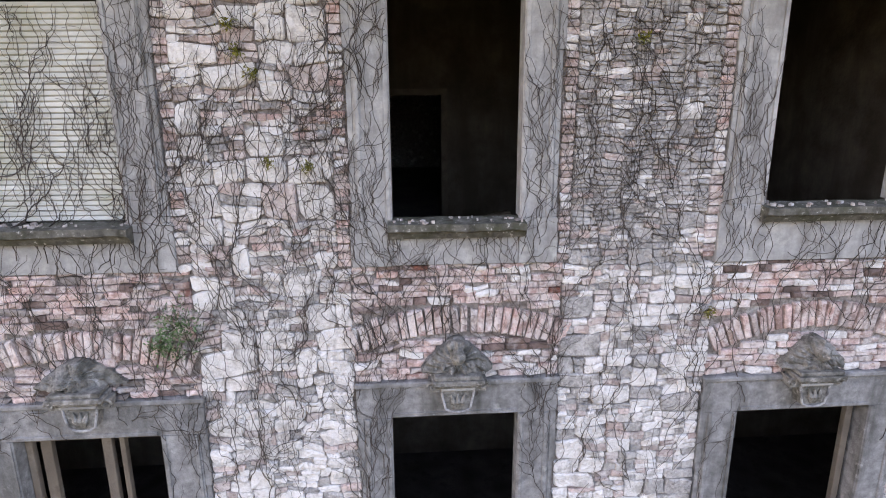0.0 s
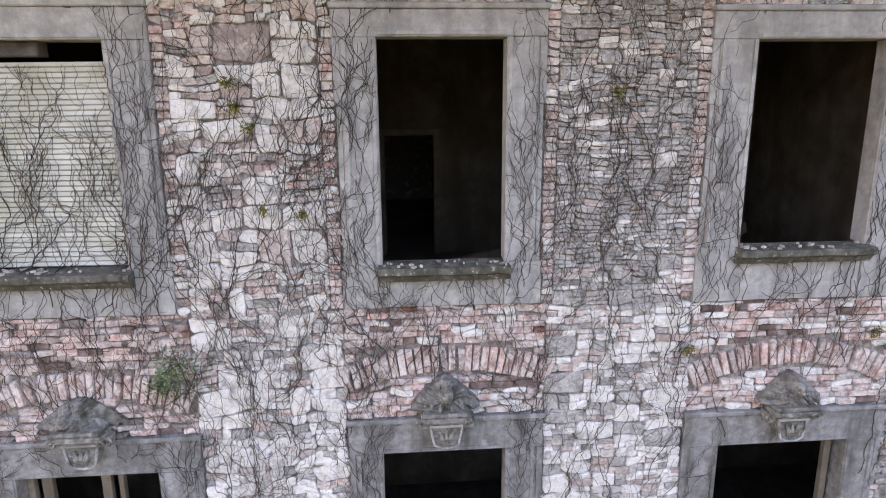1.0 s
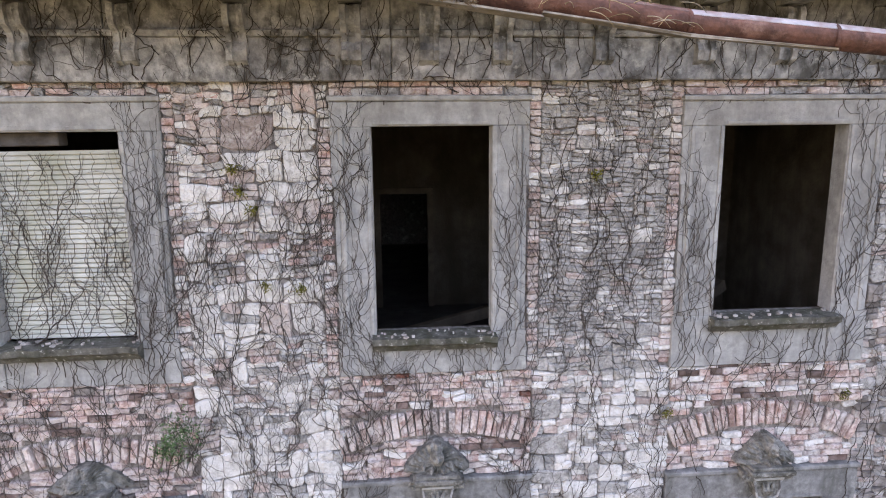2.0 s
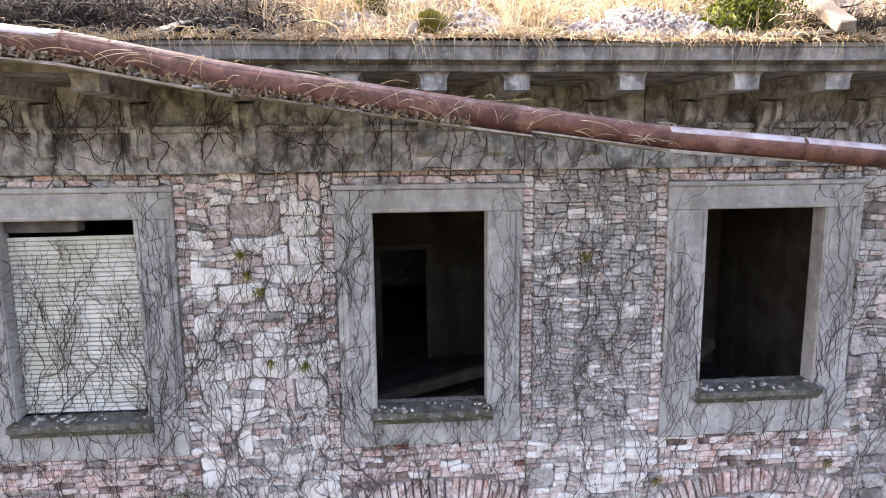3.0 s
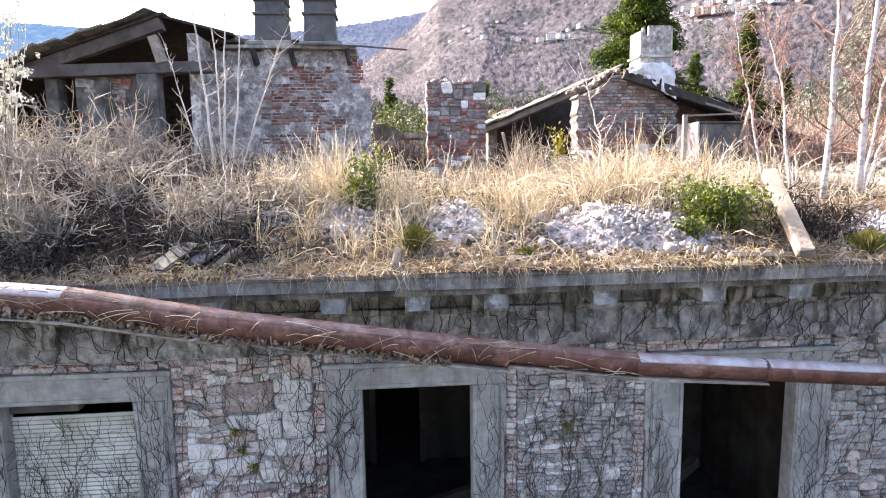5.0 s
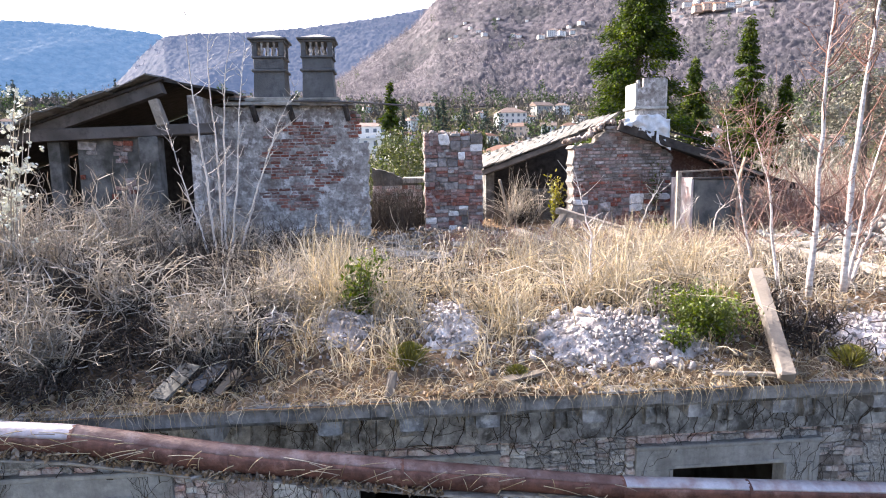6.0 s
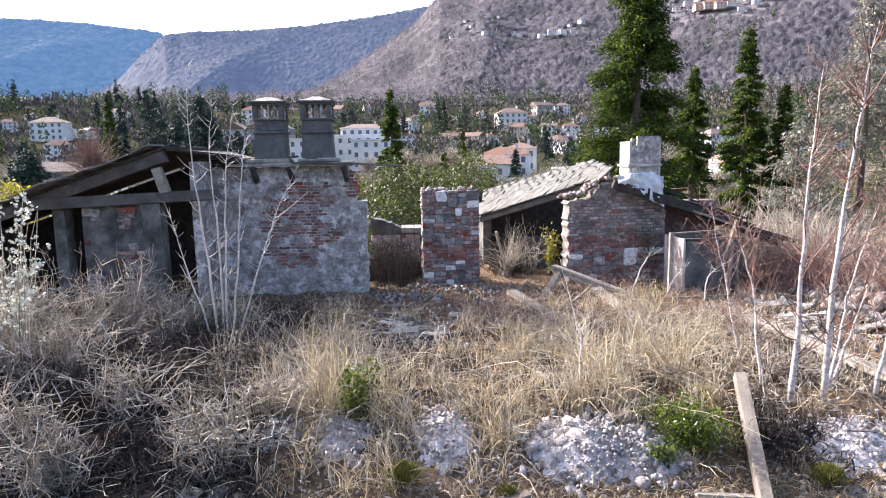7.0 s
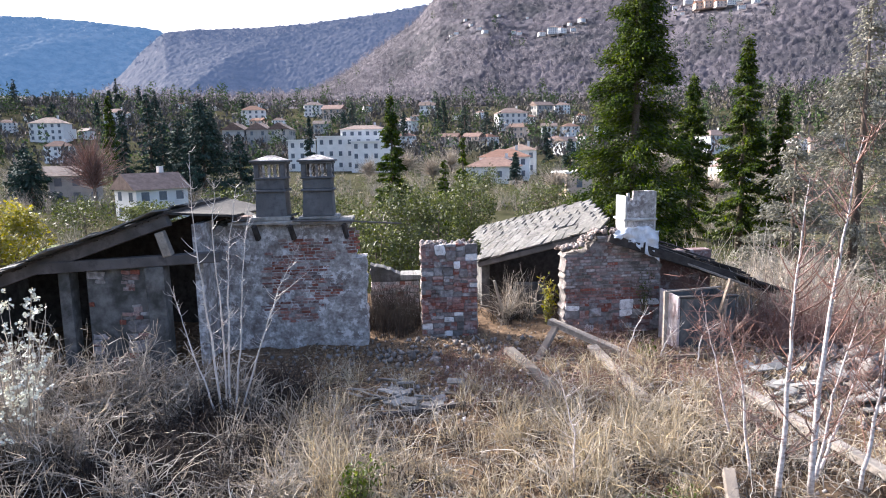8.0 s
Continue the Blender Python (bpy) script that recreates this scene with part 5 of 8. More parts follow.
# straw hanging over the roof edge and the gutter
n = 420
x = NR.uniform(-4.5, 5.5, n)
t = np.linspace(0, 1, 6)[None]
L = NR.uniform(.06, .26, n)[:, None]
P = np.stack([x[:, None] + np.cumsum(NR.normal(0, .012, (n, 6)), 1) + NR.normal(0, .25, (n, 1)) * L * t, -1.20 - .10 * np.sin(t * 2.2) * np.ones((n, 1)) - .02 * NR.random((n, 1)),
              8.73 + .03 * t - L * t ** 1.8 + 0 * x[:, None]], -1)
E1 = strands(P, .0032 * (1 - .6 * t) * np.ones((n, 1)))
n = 110
gx = NR.uniform(-3.8, 1.7, n)
gz = np.interp(gx, [p[0] for p in GP], [p[2] for p in GP])
dx = NR.normal(0, .16, (n, 1))
P = np.stack([gx[:, None] + dx * t, -1.585 + NR.uniform(-.02, .02, (n, 1)) - .03 * np.sin(3 * t), gz[:, None] + .11 - .16 * NR.random((n, 1)) + .02 * np.sin(math.pi * t) - NR.uniform(-.02, .12, (n, 1)) * t], -1)
E2 = strands(P, .004 * (1 - .5 * t) * np.ones((n, 1)))
n = 2000
x, y = NR.uniform(-5.5, 6, n), -1.24 + np.abs(NR.normal(0, .25, n))
P = np.stack([x[:, None] + NR.normal(0, .13, (n, 1)) * t, y[:, None] + NR.normal(0, .08, (n, 1)) * t, roof_zs(x, y)[:, None] + .012 + NR.uniform(0, .10, (n, 1)) * np.sin(math.pi * t)], -1)
E3 = strands(P, .0024 * np.ones((n, 6)))
stuff("hanging_straw", *join([E1, E2, E3]), M["grass"], "dry straw and roots hanging over the roof edge and gutter", "straw")
# leaves and scraps caught on the board under the gutter
n = 1500
gx = -5.0 + 5.2 * NR.random(n) ** 1.4
gz = np.interp(gx, [p[0] for p in GP], [p[2] for p in GP])
C = np.stack([gx, -1.555 + NR.uniform(-.04, .05, n), gz - .115 + np.abs(NR.normal(0, .022, n))], -1)
v1 = leaves(C, NR.uniform(.025, .075, n), .6)
C = np.stack([gx[:500], -1.56 + NR.uniform(-.03, .03, 500), gz[:500] - .11 + .05 * NR.random(500)], -1)
v2 = leaves(C, NR.uniform(.02, .06, 500), .5)
chips = Mesh()
for _ in range(34):
    px = -5.0 + 4.6 * random.random() ** 1.3
    pz = float(np.interp(px, [p[0] for p in GP], [p[2] for p in GP]))
    s, q = random.uniform(.015, .05), Matrix.Rotation(random.uniform(0, 3), 4, 'Z') @ Matrix.Rotation(random.uniform(-.3, .3), 4, 'X')
    chips.box(px - s * 1.6, px + s * 1.6, -1.56 - s * .5, -1.56 + s * .5, pz - .125, pz - .125 + random.uniform(.008, .022), .003, .006, q)
single("debris", chips, M["rubble_grey"], "chips of slate and wood lying along the fallen gutter", "debris", kind="stuff")
stuff("caught_leaves", *join([v1, v2]), M["litter"], "dead leaves and scraps caught along the fallen gutter", "leaves")
# leaf litter
n = 26000
x, y = np.concatenate([NR.uniform(-7, 8, n - 11000), NR.uniform(-2, 6, 11000)]), np.concatenate([-1.22 + 9.0 * NR.random(n - 11000) ** 1.9, NR.uniform(1.6, 5.8, 11000)])
C = np.stack([x, y, roof_zs(x, y) + .012 + .02 * NR.random(n)], -1)
stuff("leaf_litter", *leaves(C, NR.uniform(.03, .085, n), .6), M["litter"], "brown fallen leaves on the roof deck", "leaves")

# white rubble
def rocks(cx, cy, sx, sy, n, top, smin, smax):
    out = []
    base = np.array([(-1, -1, -1), (1, -1, -1), (1, 1, -1), (-1, 1, -1), (-1, -1, 1), (1, -1, 1), (1, 1, 1), (-1, 1, 1)], dtype=float) * .5
    F = np.array([(3, 2, 1, 0), (4, 5, 6, 7), (0, 1, 5, 4), (1, 2, 6, 5), (2, 3, 7, 6), (3, 0, 4, 7)])
    x, y = NR.normal(cx, sx, n), NR.normal(cy, sy, n)
    x, y = np.clip(x, cx - 2.2 * sx, cx + 2.2 * sx), np.clip(y, max(cy - 2.2 * sy, -1.1), cy + 2.2 * sy)
    d = np.exp(-((x - cx) / sx) ** 2 * .6 - ((y - cy) / sy) ** 2 * .6)
    z = roof_zs(x, y) + top * d * NR.uniform(.4, 1, n)
    S = NR.uniform(smin, smax, n)
    V = np.empty((n, 8, 3))
    for i in range(n):
        q = np.array(Euler(NR.uniform(0, 6.28, 3)).to_matrix())
        V[i] = (base * NR.uniform(.55, 1.15, (8, 1)) * np.array([1, NR.uniform(.5, 1), NR.uniform(.25, .7)])) @ q.T * S[i] + (x[i], y[i], z[i])
    return V.reshape(-1, 3), (F[None] + 8 * np.arange(n)[:, None, None]).reshape(-1, 4)


def mound(cx, cy, sx, sy, top):
    n = 46
    gx, gy = np.meshgrid(np.linspace(-2, 2, n), np.linspace(-2, 2, n))
    x, y = cx + gx.ravel() * sx, np.maximum(cy + gy.ravel() * sy, -1.15)
    r = np.exp(-(gx.ravel() ** 2 + gy.ravel() ** 2) * .55)
    z = np.array([roof_z(a, b) for a, b in zip(x, y)])
    f = np.array([noise.noise((a * 7, b * 7, 0)) * .5 + noise.noise((a * 17, b * 17, 4)) * .45 + noise.noise((a * 40, b * 40, 9)) * .3 for a, b in zip(x, y)])
    z = z - .05 + r * top * .9 + f * .085 * np.minimum(r * 3, 1)
    i = np.arange(n * n).reshape(n, n)
    F = np.stack([i[:-1, :-1], i[:-1, 1:], i[1:, 1:], i[1:, :-1]], -1).reshape(-1, 4)
    return np.stack([x, y, z], -1), F


stuff("white_rubble", *join([mound(.40, -.15, .22, .32, .17), mound(1.75, -.42, .38, .30, .20), mound(2.3, -.5, .35, .26, .17), mound(-1.30, .05, .22, .18, .14), mound(-.62, -.05, .24, .28, .13), mound(4.4, -.55, .42, .28, .15), rocks(.40, -.15, .20, .30, 420, .17, .01, .05), rocks(1.95, -.45, .50, .30, 900, .20, .01, .052), rocks(1.9, -.35, .5, .3, 45, .1, .1, .2), rocks(-1.30, .05, .22, .18, 200, .15, .012, .06),
                             rocks(-.62, -.05, .25, .30, 170, .14, .012, .06), rocks(4.4, -.55, .45, .30, 340, .15, .01, .055), rocks(5.2, 1.0, .8, .5, 50, .06, .02, .08),
                             rocks(1.0, 3.4, 1.2, .7, 260, .08, .02, .09)]), M["rubble"], "heaps of white and pinkish broken plaster and stone", "rubble")


stuff("grey_rubble", *join([rocks(6.3, 2.4, .8, .8, 220, .10, .03, .13), rocks(7.6, 3.0, .6, .9, 200, .4, .06, .25), rocks(0.5, -.2, 2.6, .5, 900, .05, .012, .07), rocks(3.6, 3.2, 1.4, 1.2, 420, .06, .02, .10),
                            rocks(0.6, 5.2, 1.4, .7, 300, .10, .03, .13)]), M["rubble_grey"], "grey-brown broken stone and mortar strewn over the roof", "rubble")
top = []
for (a, b, za, zb, k) in ((3.40, 3.76, 10.92, 10.98, 46), (3.76, 4.12, 10.98, 11.26, 60), (4.12, 4.6, 11.27, 11.27, 36), (.54, 1.66, 11.10, 11.12, 40)):
    for _ in range(k):
        u = NR.random()
        top.append((a + (b - a) * u, (6.30 if a > .5 and a > 2 else 6.45 if a > 0 else 8.05) + .4 * NR.random(), za + (zb - za) * u))
base8 = np.array([(-1, -1, -1), (1, -1, -1), (1, 1, -1), (-1, 1, -1), (-1, -1, 1), (1, -1, 1), (1, 1, 1), (-1, 1, 1)], dtype=float) * .5
vv, ff = [], []
for i, c in enumerate(top):
    q = np.array(Euler(NR.uniform(0, 6.28, 3)).to_matrix())
    vv.append((base8 * NR.uniform(.6, 1.1, (8, 1)) * np.array([1, .7, .5])) @ q.T * NR.uniform(.04, .13) + np.array(c))
    ff.append(np.array([(3, 2, 1, 0), (4, 5, 6, 7), (0, 1, 5, 4), (1, 2, 6, 5), (2, 3, 7, 6), (3, 0, 4, 7)]) + 8 * i)
stuff("loose_bricks", np.concatenate(vv), np.concatenate(ff), M["rubble_dull"], "loose broken bricks along the tops of the ruined walls", "bricks")


def shrub(name, x, y, h, w, n, leaf, mat_, label, lsize, z=None, stems=9):
    z0 = roof_z(x, y) if z is None else z
    sh = thing(name, (x, y, z0), label, "shrub")
    sa = NR.uniform(0, 2 * math.pi, stems)
    t = np.linspace(0, 1, 6)[None]
    rr = NR.uniform(.1, .5, stems)[:, None] * w
    P = np.stack([x + np.cos(sa)[:, None] * rr * t, y + np.sin(sa)[:, None] * rr * t, z0 - .03 + NR.uniform(.6, 1, (stems, 1)) * h * t], -1)
    part_obj(sh, "stems", *strands(P, .008 * (1 - .6 * t) * np.ones((stems, 1))), M["bark"], "stuff")
    which, tt_ = NR.integers(0, stems, n), NR.uniform(.15, 1.0, n)
    C = np.stack([np.array([np.interp(q, np.linspace(0, 1, 6), P[i, :, ax]) for i, q in zip(which, tt_)]) for ax in range(3)], -1)
    C += NR.normal(0, 1, (n, 3)) * np.array([w * .13, w * .13, h * .08])
    part_obj(sh, "leaves", *leaves(C, NR.uniform(.6, 1.2, n) * lsize, .45, np.array([0, 0, .5])), mat_, "stuff")
    return sh


def part_obj(parent, name, v, f, mat_, kind=""):
    ob = new(name, mesh_from(name, v - np.array(base_of(parent)), f))
    ob.data.materials.append(mat_)
    ob.parent = parent
    if kind:
        tagged(ob, kind=kind)
    return ob


shrub("laurel_shrub", -.50, .15, .62, .55, 800, 0, M["laurel"], "small evergreen laurel shrub with glossy leaves", .06)
shrub("laurel_shrub", 2.82, -.42, .52, .95, 3600, 0, M["laurel"], "low spreading evergreen shrub with glossy leaves", .048)
shrub("laurel_shrub", 2.45, -.62, .25, .4, 300, 0, M["laurel"], "low evergreen shrub with yellow-green leaves", .06)
shrub("laurel_shrub", 4.5, 4.55, .35, .4, 160, 0, M["laurel"], "small evergreen seedling beside the planks", .07)
shrub("ivy", 3.28, 6.9, 1.1, .35, 330, 0, M["yellow_leaf"], "yellow-green ivy climbing beside the shed", .09)
shrub("ivy", 1.72, 6.6, .35, .28, 260, 0, M["magnolia"], "dark ivy on top of the pillar", .06, z=10.85)
shrub("ivy", 5.15, 6.25, .9, .5, 300, 0, M["magnolia"], "dark ivy on the gable wall", .06, z=9.6)
for (x, y, r) in ((-.02, -.70, .17), (3.85, -1.0, .15), (.9, -.9, .09)):
    n = 900
    a, t = NR.uniform(0, 6.28, n), np.abs(NR.normal(0, .5, n))
    P = np.stack([np.stack([x + np.cos(a) * r * t * u * 1.1, y + np.sin(a) * r * t * u * 1.1, roof_z(x, y) - .02 + r * (1.35 * u) * (1.1 - .35 * t)], -1) for u in (.25, .7, 1.05)], 1)
    v, f = strands(P, np.array([.004, .0035, .001]), 2)
    ob = new("moss_cushion", mesh_from("moss_cushion", v, f))
    ob.data.materials.append(M["moss"])
    tagged(ob, "round yellow-green moss and sedge cushion on rubble", "moss", "moss cushions")


def stem_tree(name, pts, r0, mat_, label, twigs, tlen, up=.6, group="", fine=0):
    """A bare young tree: one tapered stem and short side twigs."""
    pts = [Vector(p) for p in pts]
    tr = thing(name, pts[0], label, "tree", group)
    k = 14
    seg = []
    for i in range(k + 1):
        u = i / k * (len(pts) - 1)
        j = min(int(u), len(pts) - 2)
        seg.append(pts[j].lerp(pts[j + 1], u - j) + Vector((random.uniform(-.012, .012), random.uniform(-.012, .012), 0)))
    part("stem", Mesh().tube(seg, [r0 * (1 - .93 * i / k) for i in range(k + 1)], 7), mat_, tr, smooth=True)
    n = twigs
    at = NR.uniform(.12, 1, n)
    S = np.array([np.interp(at, np.linspace(0, 1, k + 1), [p[a] for p in seg]) for a in range(3)]).T
    d = NR.normal(size=(n, 3)) * np.array([1, 1, .3])
    d /= np.linalg.norm(d, axis=1, keepdims=True)
    d[:, 2] += up
    t = np.linspace(0, 1, 5)[None, :, None]
    ln = (tlen * NR.uniform(.4, 1.2, n) * (1.25 - .6 * at))[:, None, None]
    P = S[:, None] + d[:, None] * t * ln + np.array([0, 0, .35]) * ln * t ** 2
    P[:, 1:] += np.cumsum(NR.normal(0, .008, (n, 4, 3)), axis=1)
    sets = [strands(P, r0 * .30 * (1 - .6 * np.linspace(0, 1, 5))[None] * np.ones((n, 1)))]
    if fine:
        w = NR.integers(0, n, fine)
        q = P[w, NR.integers(1, 5, fine)]
        d2 = NR.normal(size=(fine, 3)) + np.array([0, 0, .5])
        P2 = q[:, None] + d2[:, None] * np.linspace(0, 1, 4)[None, :, None] * NR.uniform(.05, .16, (fine, 1, 1))
        sets.append(strands(P2, np.full((fine, 4), .0022)))
    part_obj(tr, "twigs", *join(sets), mat_ if not fine else M["bramble_red"], "stuff")
    return tr


SAPS = [[(-2.50, 2.62, 9.15), (-2.60, 2.62, 10.6), (-2.72, 2.62, 11.8), (-2.70, 2.64, 13.0)], [(-2.42, 2.66, 9.15), (-2.36, 2.66, 10.4), (-2.30, 2.66, 11.5), (-2.14, 2.7, 12.5)],
        [(-2.34, 2.6, 9.15), (-2.18, 2.6, 10.4), (-2.06, 2.6, 11.6), (-1.95, 2.6, 12.3)], [(-2.28, 2.64, 9.15), (-1.95, 2.62, 10.2), (-1.62, 2.62, 11.1), (-1.36, 2.62, 11.6)],
        [(-2.55, 2.58, 9.15), (-2.85, 2.58, 10.3), (-3.05, 2.58, 11.1)], [(-2.46, 2.7, 9.15), (-2.45, 2.72, 10.6), (-2.5, 2.72, 12.0), (-2.40, 2.72, 12.6)]]
for i, p in enumerate(SAPS):
    stem_tree("sapling", p, .020 if i < 2 else .016, M["sap_bark"], "slender bare grey sapling with short side shoots", 26, .20, .5, "clump of saplings")
stem_tree("sapling", [(-1.75, 2.62, 10.75), (-1.60, 2.62, 11.0), (-1.15, 2.62, 11.35)], .012, M["sap_bark"], "slender bare grey sapling with short side shoots", 6, .2, .5, "clump of saplings")
BIR = [([(4.09, -.05, 9.15), (4.12, -.06, 10.2), (4.10, -.08, 11.4), (4.16, -.1, 12.6)], .034), ([(4.42, -.10, 9.2), (4.44, -.1, 10.6), (4.55, -.1, 11.8), (4.70, -.1, 13.0)], .036),
       ([(4.62, .1, 9.2), (4.75, .1, 10.2), (5.05, .1, 11.3)], .022), ([(4.8, .3, 9.2), (5.1, .3, 10.1), (5.35, .3, 10.8)], .020), ([(3.98, .3, 9.2), (3.85, .35, 10.3), (3.62, .4, 11.0)], .018),
       ([(5.0, -.1, 9.2), (5.15, -.1, 10.6), (5.2, -.1, 12.4)], .024), ([(4.25, 1.2, 9.2), (4.0, 1.2, 10.2), (3.75, 1.2, 11.2)], .018)]
for p, r in BIR:
    stem_tree("young_birch", p, r, M["birch_bark"], "slender pale birch with fine reddish bare twigs", 34, .42, .7, "young birches", fine=230)
stem_tree("sapling", [(1.97, .40, 9.1), (1.95, .42, 9.8), (1.74, .5, 10.65)], .014, M["birch_bark"], "thin pale sapling standing in dry grass", 16, .25, .6)
for p in ([(4.7, 4.5, 9.1), (4.85, 4.4, 9.6), (5.1, 4.3, 9.9)], [(5.35, 4.3, 9.1), (5.4, 4.3, 9.6), (5.7, 4.3, 9.85)], [(4.1, 4.6, 9.1), (4.35, 4.6, 9.8), (4.6, 4.6, 10.2)]):
    stem_tree("sapling", p, .016, M["sap_bark"], "crooked pale sapling in front of the tank", 10, .3, .4)
# blossom bush
bb = thing("blossom_bush", (-4.42, 1.3, 9.1), "bare bush with white blossoms at the edge of the brambles", "shrub")
n = 26
a = NR.uniform(0, 6.28, n)
t = np.linspace(0, 1, 8)[None]
rr = NR.uniform(.2, .75, (n, 1))
P = np.stack([-4.42 + np.cos(a)[:, None] * rr * t, 1.3 + np.sin(a)[:, None] * rr * t, 9.05 + NR.uniform(1.3, 2.35, (n, 1)) * t], -1)
P[:, 1:] += np.cumsum(NR.normal(0, .02, (n, 7, 3)), axis=1)
part_obj(bb, "stems", *strands(P, .010 * (1 - .7 * t) * np.ones((n, 1))), M["bramble"], "stuff")
q = P[NR.integers(0, n, 190), NR.integers(4, 8, 190)] + NR.normal(0, .07, (190, 3))
C = np.repeat(q, 7, axis=0) + NR.normal(0, .018, (190 * 7, 3))
part_obj(bb, "blossoms", *leaves(C, .042, .9), M["blossom"], "stuff")

# ---- distance: ground, hills, trees, town ----
EYE_Z = 12.9
RIDGE_AZ = [-180, -70, -40, -26, -16, -8.5, -6.5, -4.2, -2, 0.5, 2.2, 3.0, 4.5, 9.2, 15.6, 25, 38, 60, 80, 180]
RIDGE_TAN = [.02, .03, .05, .07, .078, .085, .098, .122, .146, .172, .19, .205, .236, .262, .29, .31, .32, .25, .10, .02]
NEAR_D = [0, 20, 100, 130, 160, 207, 262, 350, 430, 500]
NEAR_Z = [0, 0, 4.4, 5.4, 5.6, 7.7, 14.6, 31.0, 43.0, 52.0]


def bearing(x, y):
    return math.hypot(x, y + 6.2), math.degrees(math.atan2(x, y + 6.2))


def spurs(x, y):
    """Ribs and gullies of the slopes."""
    return 16 * (.55 - 2 * abs(noise.noise((x * .0042, y * .0022, 2.0)))) + 7 * noise.noise((x * .012, y * .009, 5.0))


def ground_z(x, y):
    d, az = bearing(x, y)
    front = max(0.0, min(1.0, (85 - abs(az)) / 35))
    if d <= 500:
        return float(np.interp(d, NEAR_D, NEAR_Z)) * front
    top = EYE_Z + float(np.interp(az, RIDGE_AZ, RIDGE_TAN)) * 1050
    foot = 52 * front
    if d > 1050:
        z = top - (d - 1050) * .15
    else:
        z = foot + (top - foot) * ((d - 500) / 550) ** 1.15
    return z + spurs(x, y) * min((d - 500) / 150, 1) * front * max(.12, min(1, (top - 90) / 120))


def sheet(name, azs, ds, fz, mat_, label, category):
    m = Mesh()
    for d in ds:
        for az in azs:
            x, y = d * math.sin(radians(az)), d * math.cos(radians(az)) - 6.2
            m.v.append((x, y, fz(x, y, d, az)))
    w = len(azs)
    for j in range(len(ds) - 1):
        for i in range(w - 1):
            a = j * w + i
            m.f.append((a, a + w, a + w + 1, a + 1))
    return single(name, m, mat_, label, category, kind="structure", smooth=True)


azs = [-180 + 10 * i for i in range(13)] + [-58 + 1.0 * i for i in range(117)] + [60 + 10 * i for i in range(13)]
ds = [0.01, 10, 20, 35, 50, 70, 100, 130, 160, 185, 210, 250, 300, 350, 400, 450] + [500 + 25 * i for i in range(23)] + [1150, 1400, 2200, 4000]
ground = sheet("ground", azs, ds, lambda x, y, d, az: ground_z(x, y) if d < 2000 else -20, M["meadow"], "valley floor with gardens, rising to wooded hillsides", "ground")
ground.data.materials.append(M["wood_hill"])
for p in ground.data.polygons:
    if math.hypot(p.center.x, p.center.y + 6.2) > 440:
        p.material_index = 1


# Haze is painted in as an even bluish emission; these hills are no lamps.
def hill_material(name, c1, c2, haze_glow):
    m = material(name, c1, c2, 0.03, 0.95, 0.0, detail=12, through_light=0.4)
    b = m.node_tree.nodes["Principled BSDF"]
    b.inputs["Emission Color"].default_value = (*haze_glow, 1)
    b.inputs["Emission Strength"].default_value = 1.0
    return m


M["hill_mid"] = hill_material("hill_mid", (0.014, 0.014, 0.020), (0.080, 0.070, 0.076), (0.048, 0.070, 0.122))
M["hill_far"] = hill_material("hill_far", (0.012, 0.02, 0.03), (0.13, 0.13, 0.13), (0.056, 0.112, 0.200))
M["hill_near"] = material("hill_near", (0.072, 0.067, 0.082), (0.232, 0.204, 0.226), 0.06, 0.95, 0.0, detail=12, through_light=0.4, stain=(0.052, 0.056, 0.064), stain_scale=0.016, stain_amount=0.75)

HILLS = []


def ridge(name, a0, a1, d0, d1, pts, mat_, label):
    xs_, ts = [p[0] for p in pts], [p[1] for p in pts]

    def fz(x, y, d, az):
        u = min(max((d - d0) / (d1 - d0), 0), 1.0)
        top = EYE_Z + float(np.interp(az, xs_, ts)) * d1
        z = 40 + (top - 40) * u ** 1.1 if d <= d1 else top - (d - d1) * .2
        return z + (34 * (.5 - 2 * abs(noise.noise((x * .0026, y * .0014, 7.0)))) + 8 * noise.noise((x * .009, y * .007, 9.0))) * min(u * 3, 1) * (1 - .75 * u)
    HILLS.append(fz)
    return sheet(name, [a0 + (a1 - a0) * i / 120 for i in range(121)], [d0 + (d1 - d0) * j / 26 for j in range(27)] + [d1 + 60, d1 + 200], fz, mat_, label, "hill")


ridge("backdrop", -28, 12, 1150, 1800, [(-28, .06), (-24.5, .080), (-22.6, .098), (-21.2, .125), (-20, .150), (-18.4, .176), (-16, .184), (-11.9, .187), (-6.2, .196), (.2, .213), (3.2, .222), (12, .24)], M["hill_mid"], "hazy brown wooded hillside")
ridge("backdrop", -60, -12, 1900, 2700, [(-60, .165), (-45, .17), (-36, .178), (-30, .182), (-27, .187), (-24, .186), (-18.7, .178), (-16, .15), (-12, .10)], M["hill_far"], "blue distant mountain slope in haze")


def polar(n, a0, a1, d0, d1):
    az, d = np.radians(NR.uniform(a0, a1, n)), np.sqrt(NR.uniform(d0 ** 2, d1 ** 2, n))
    return d * np.sin(az), d * np.cos(az) - 6.2


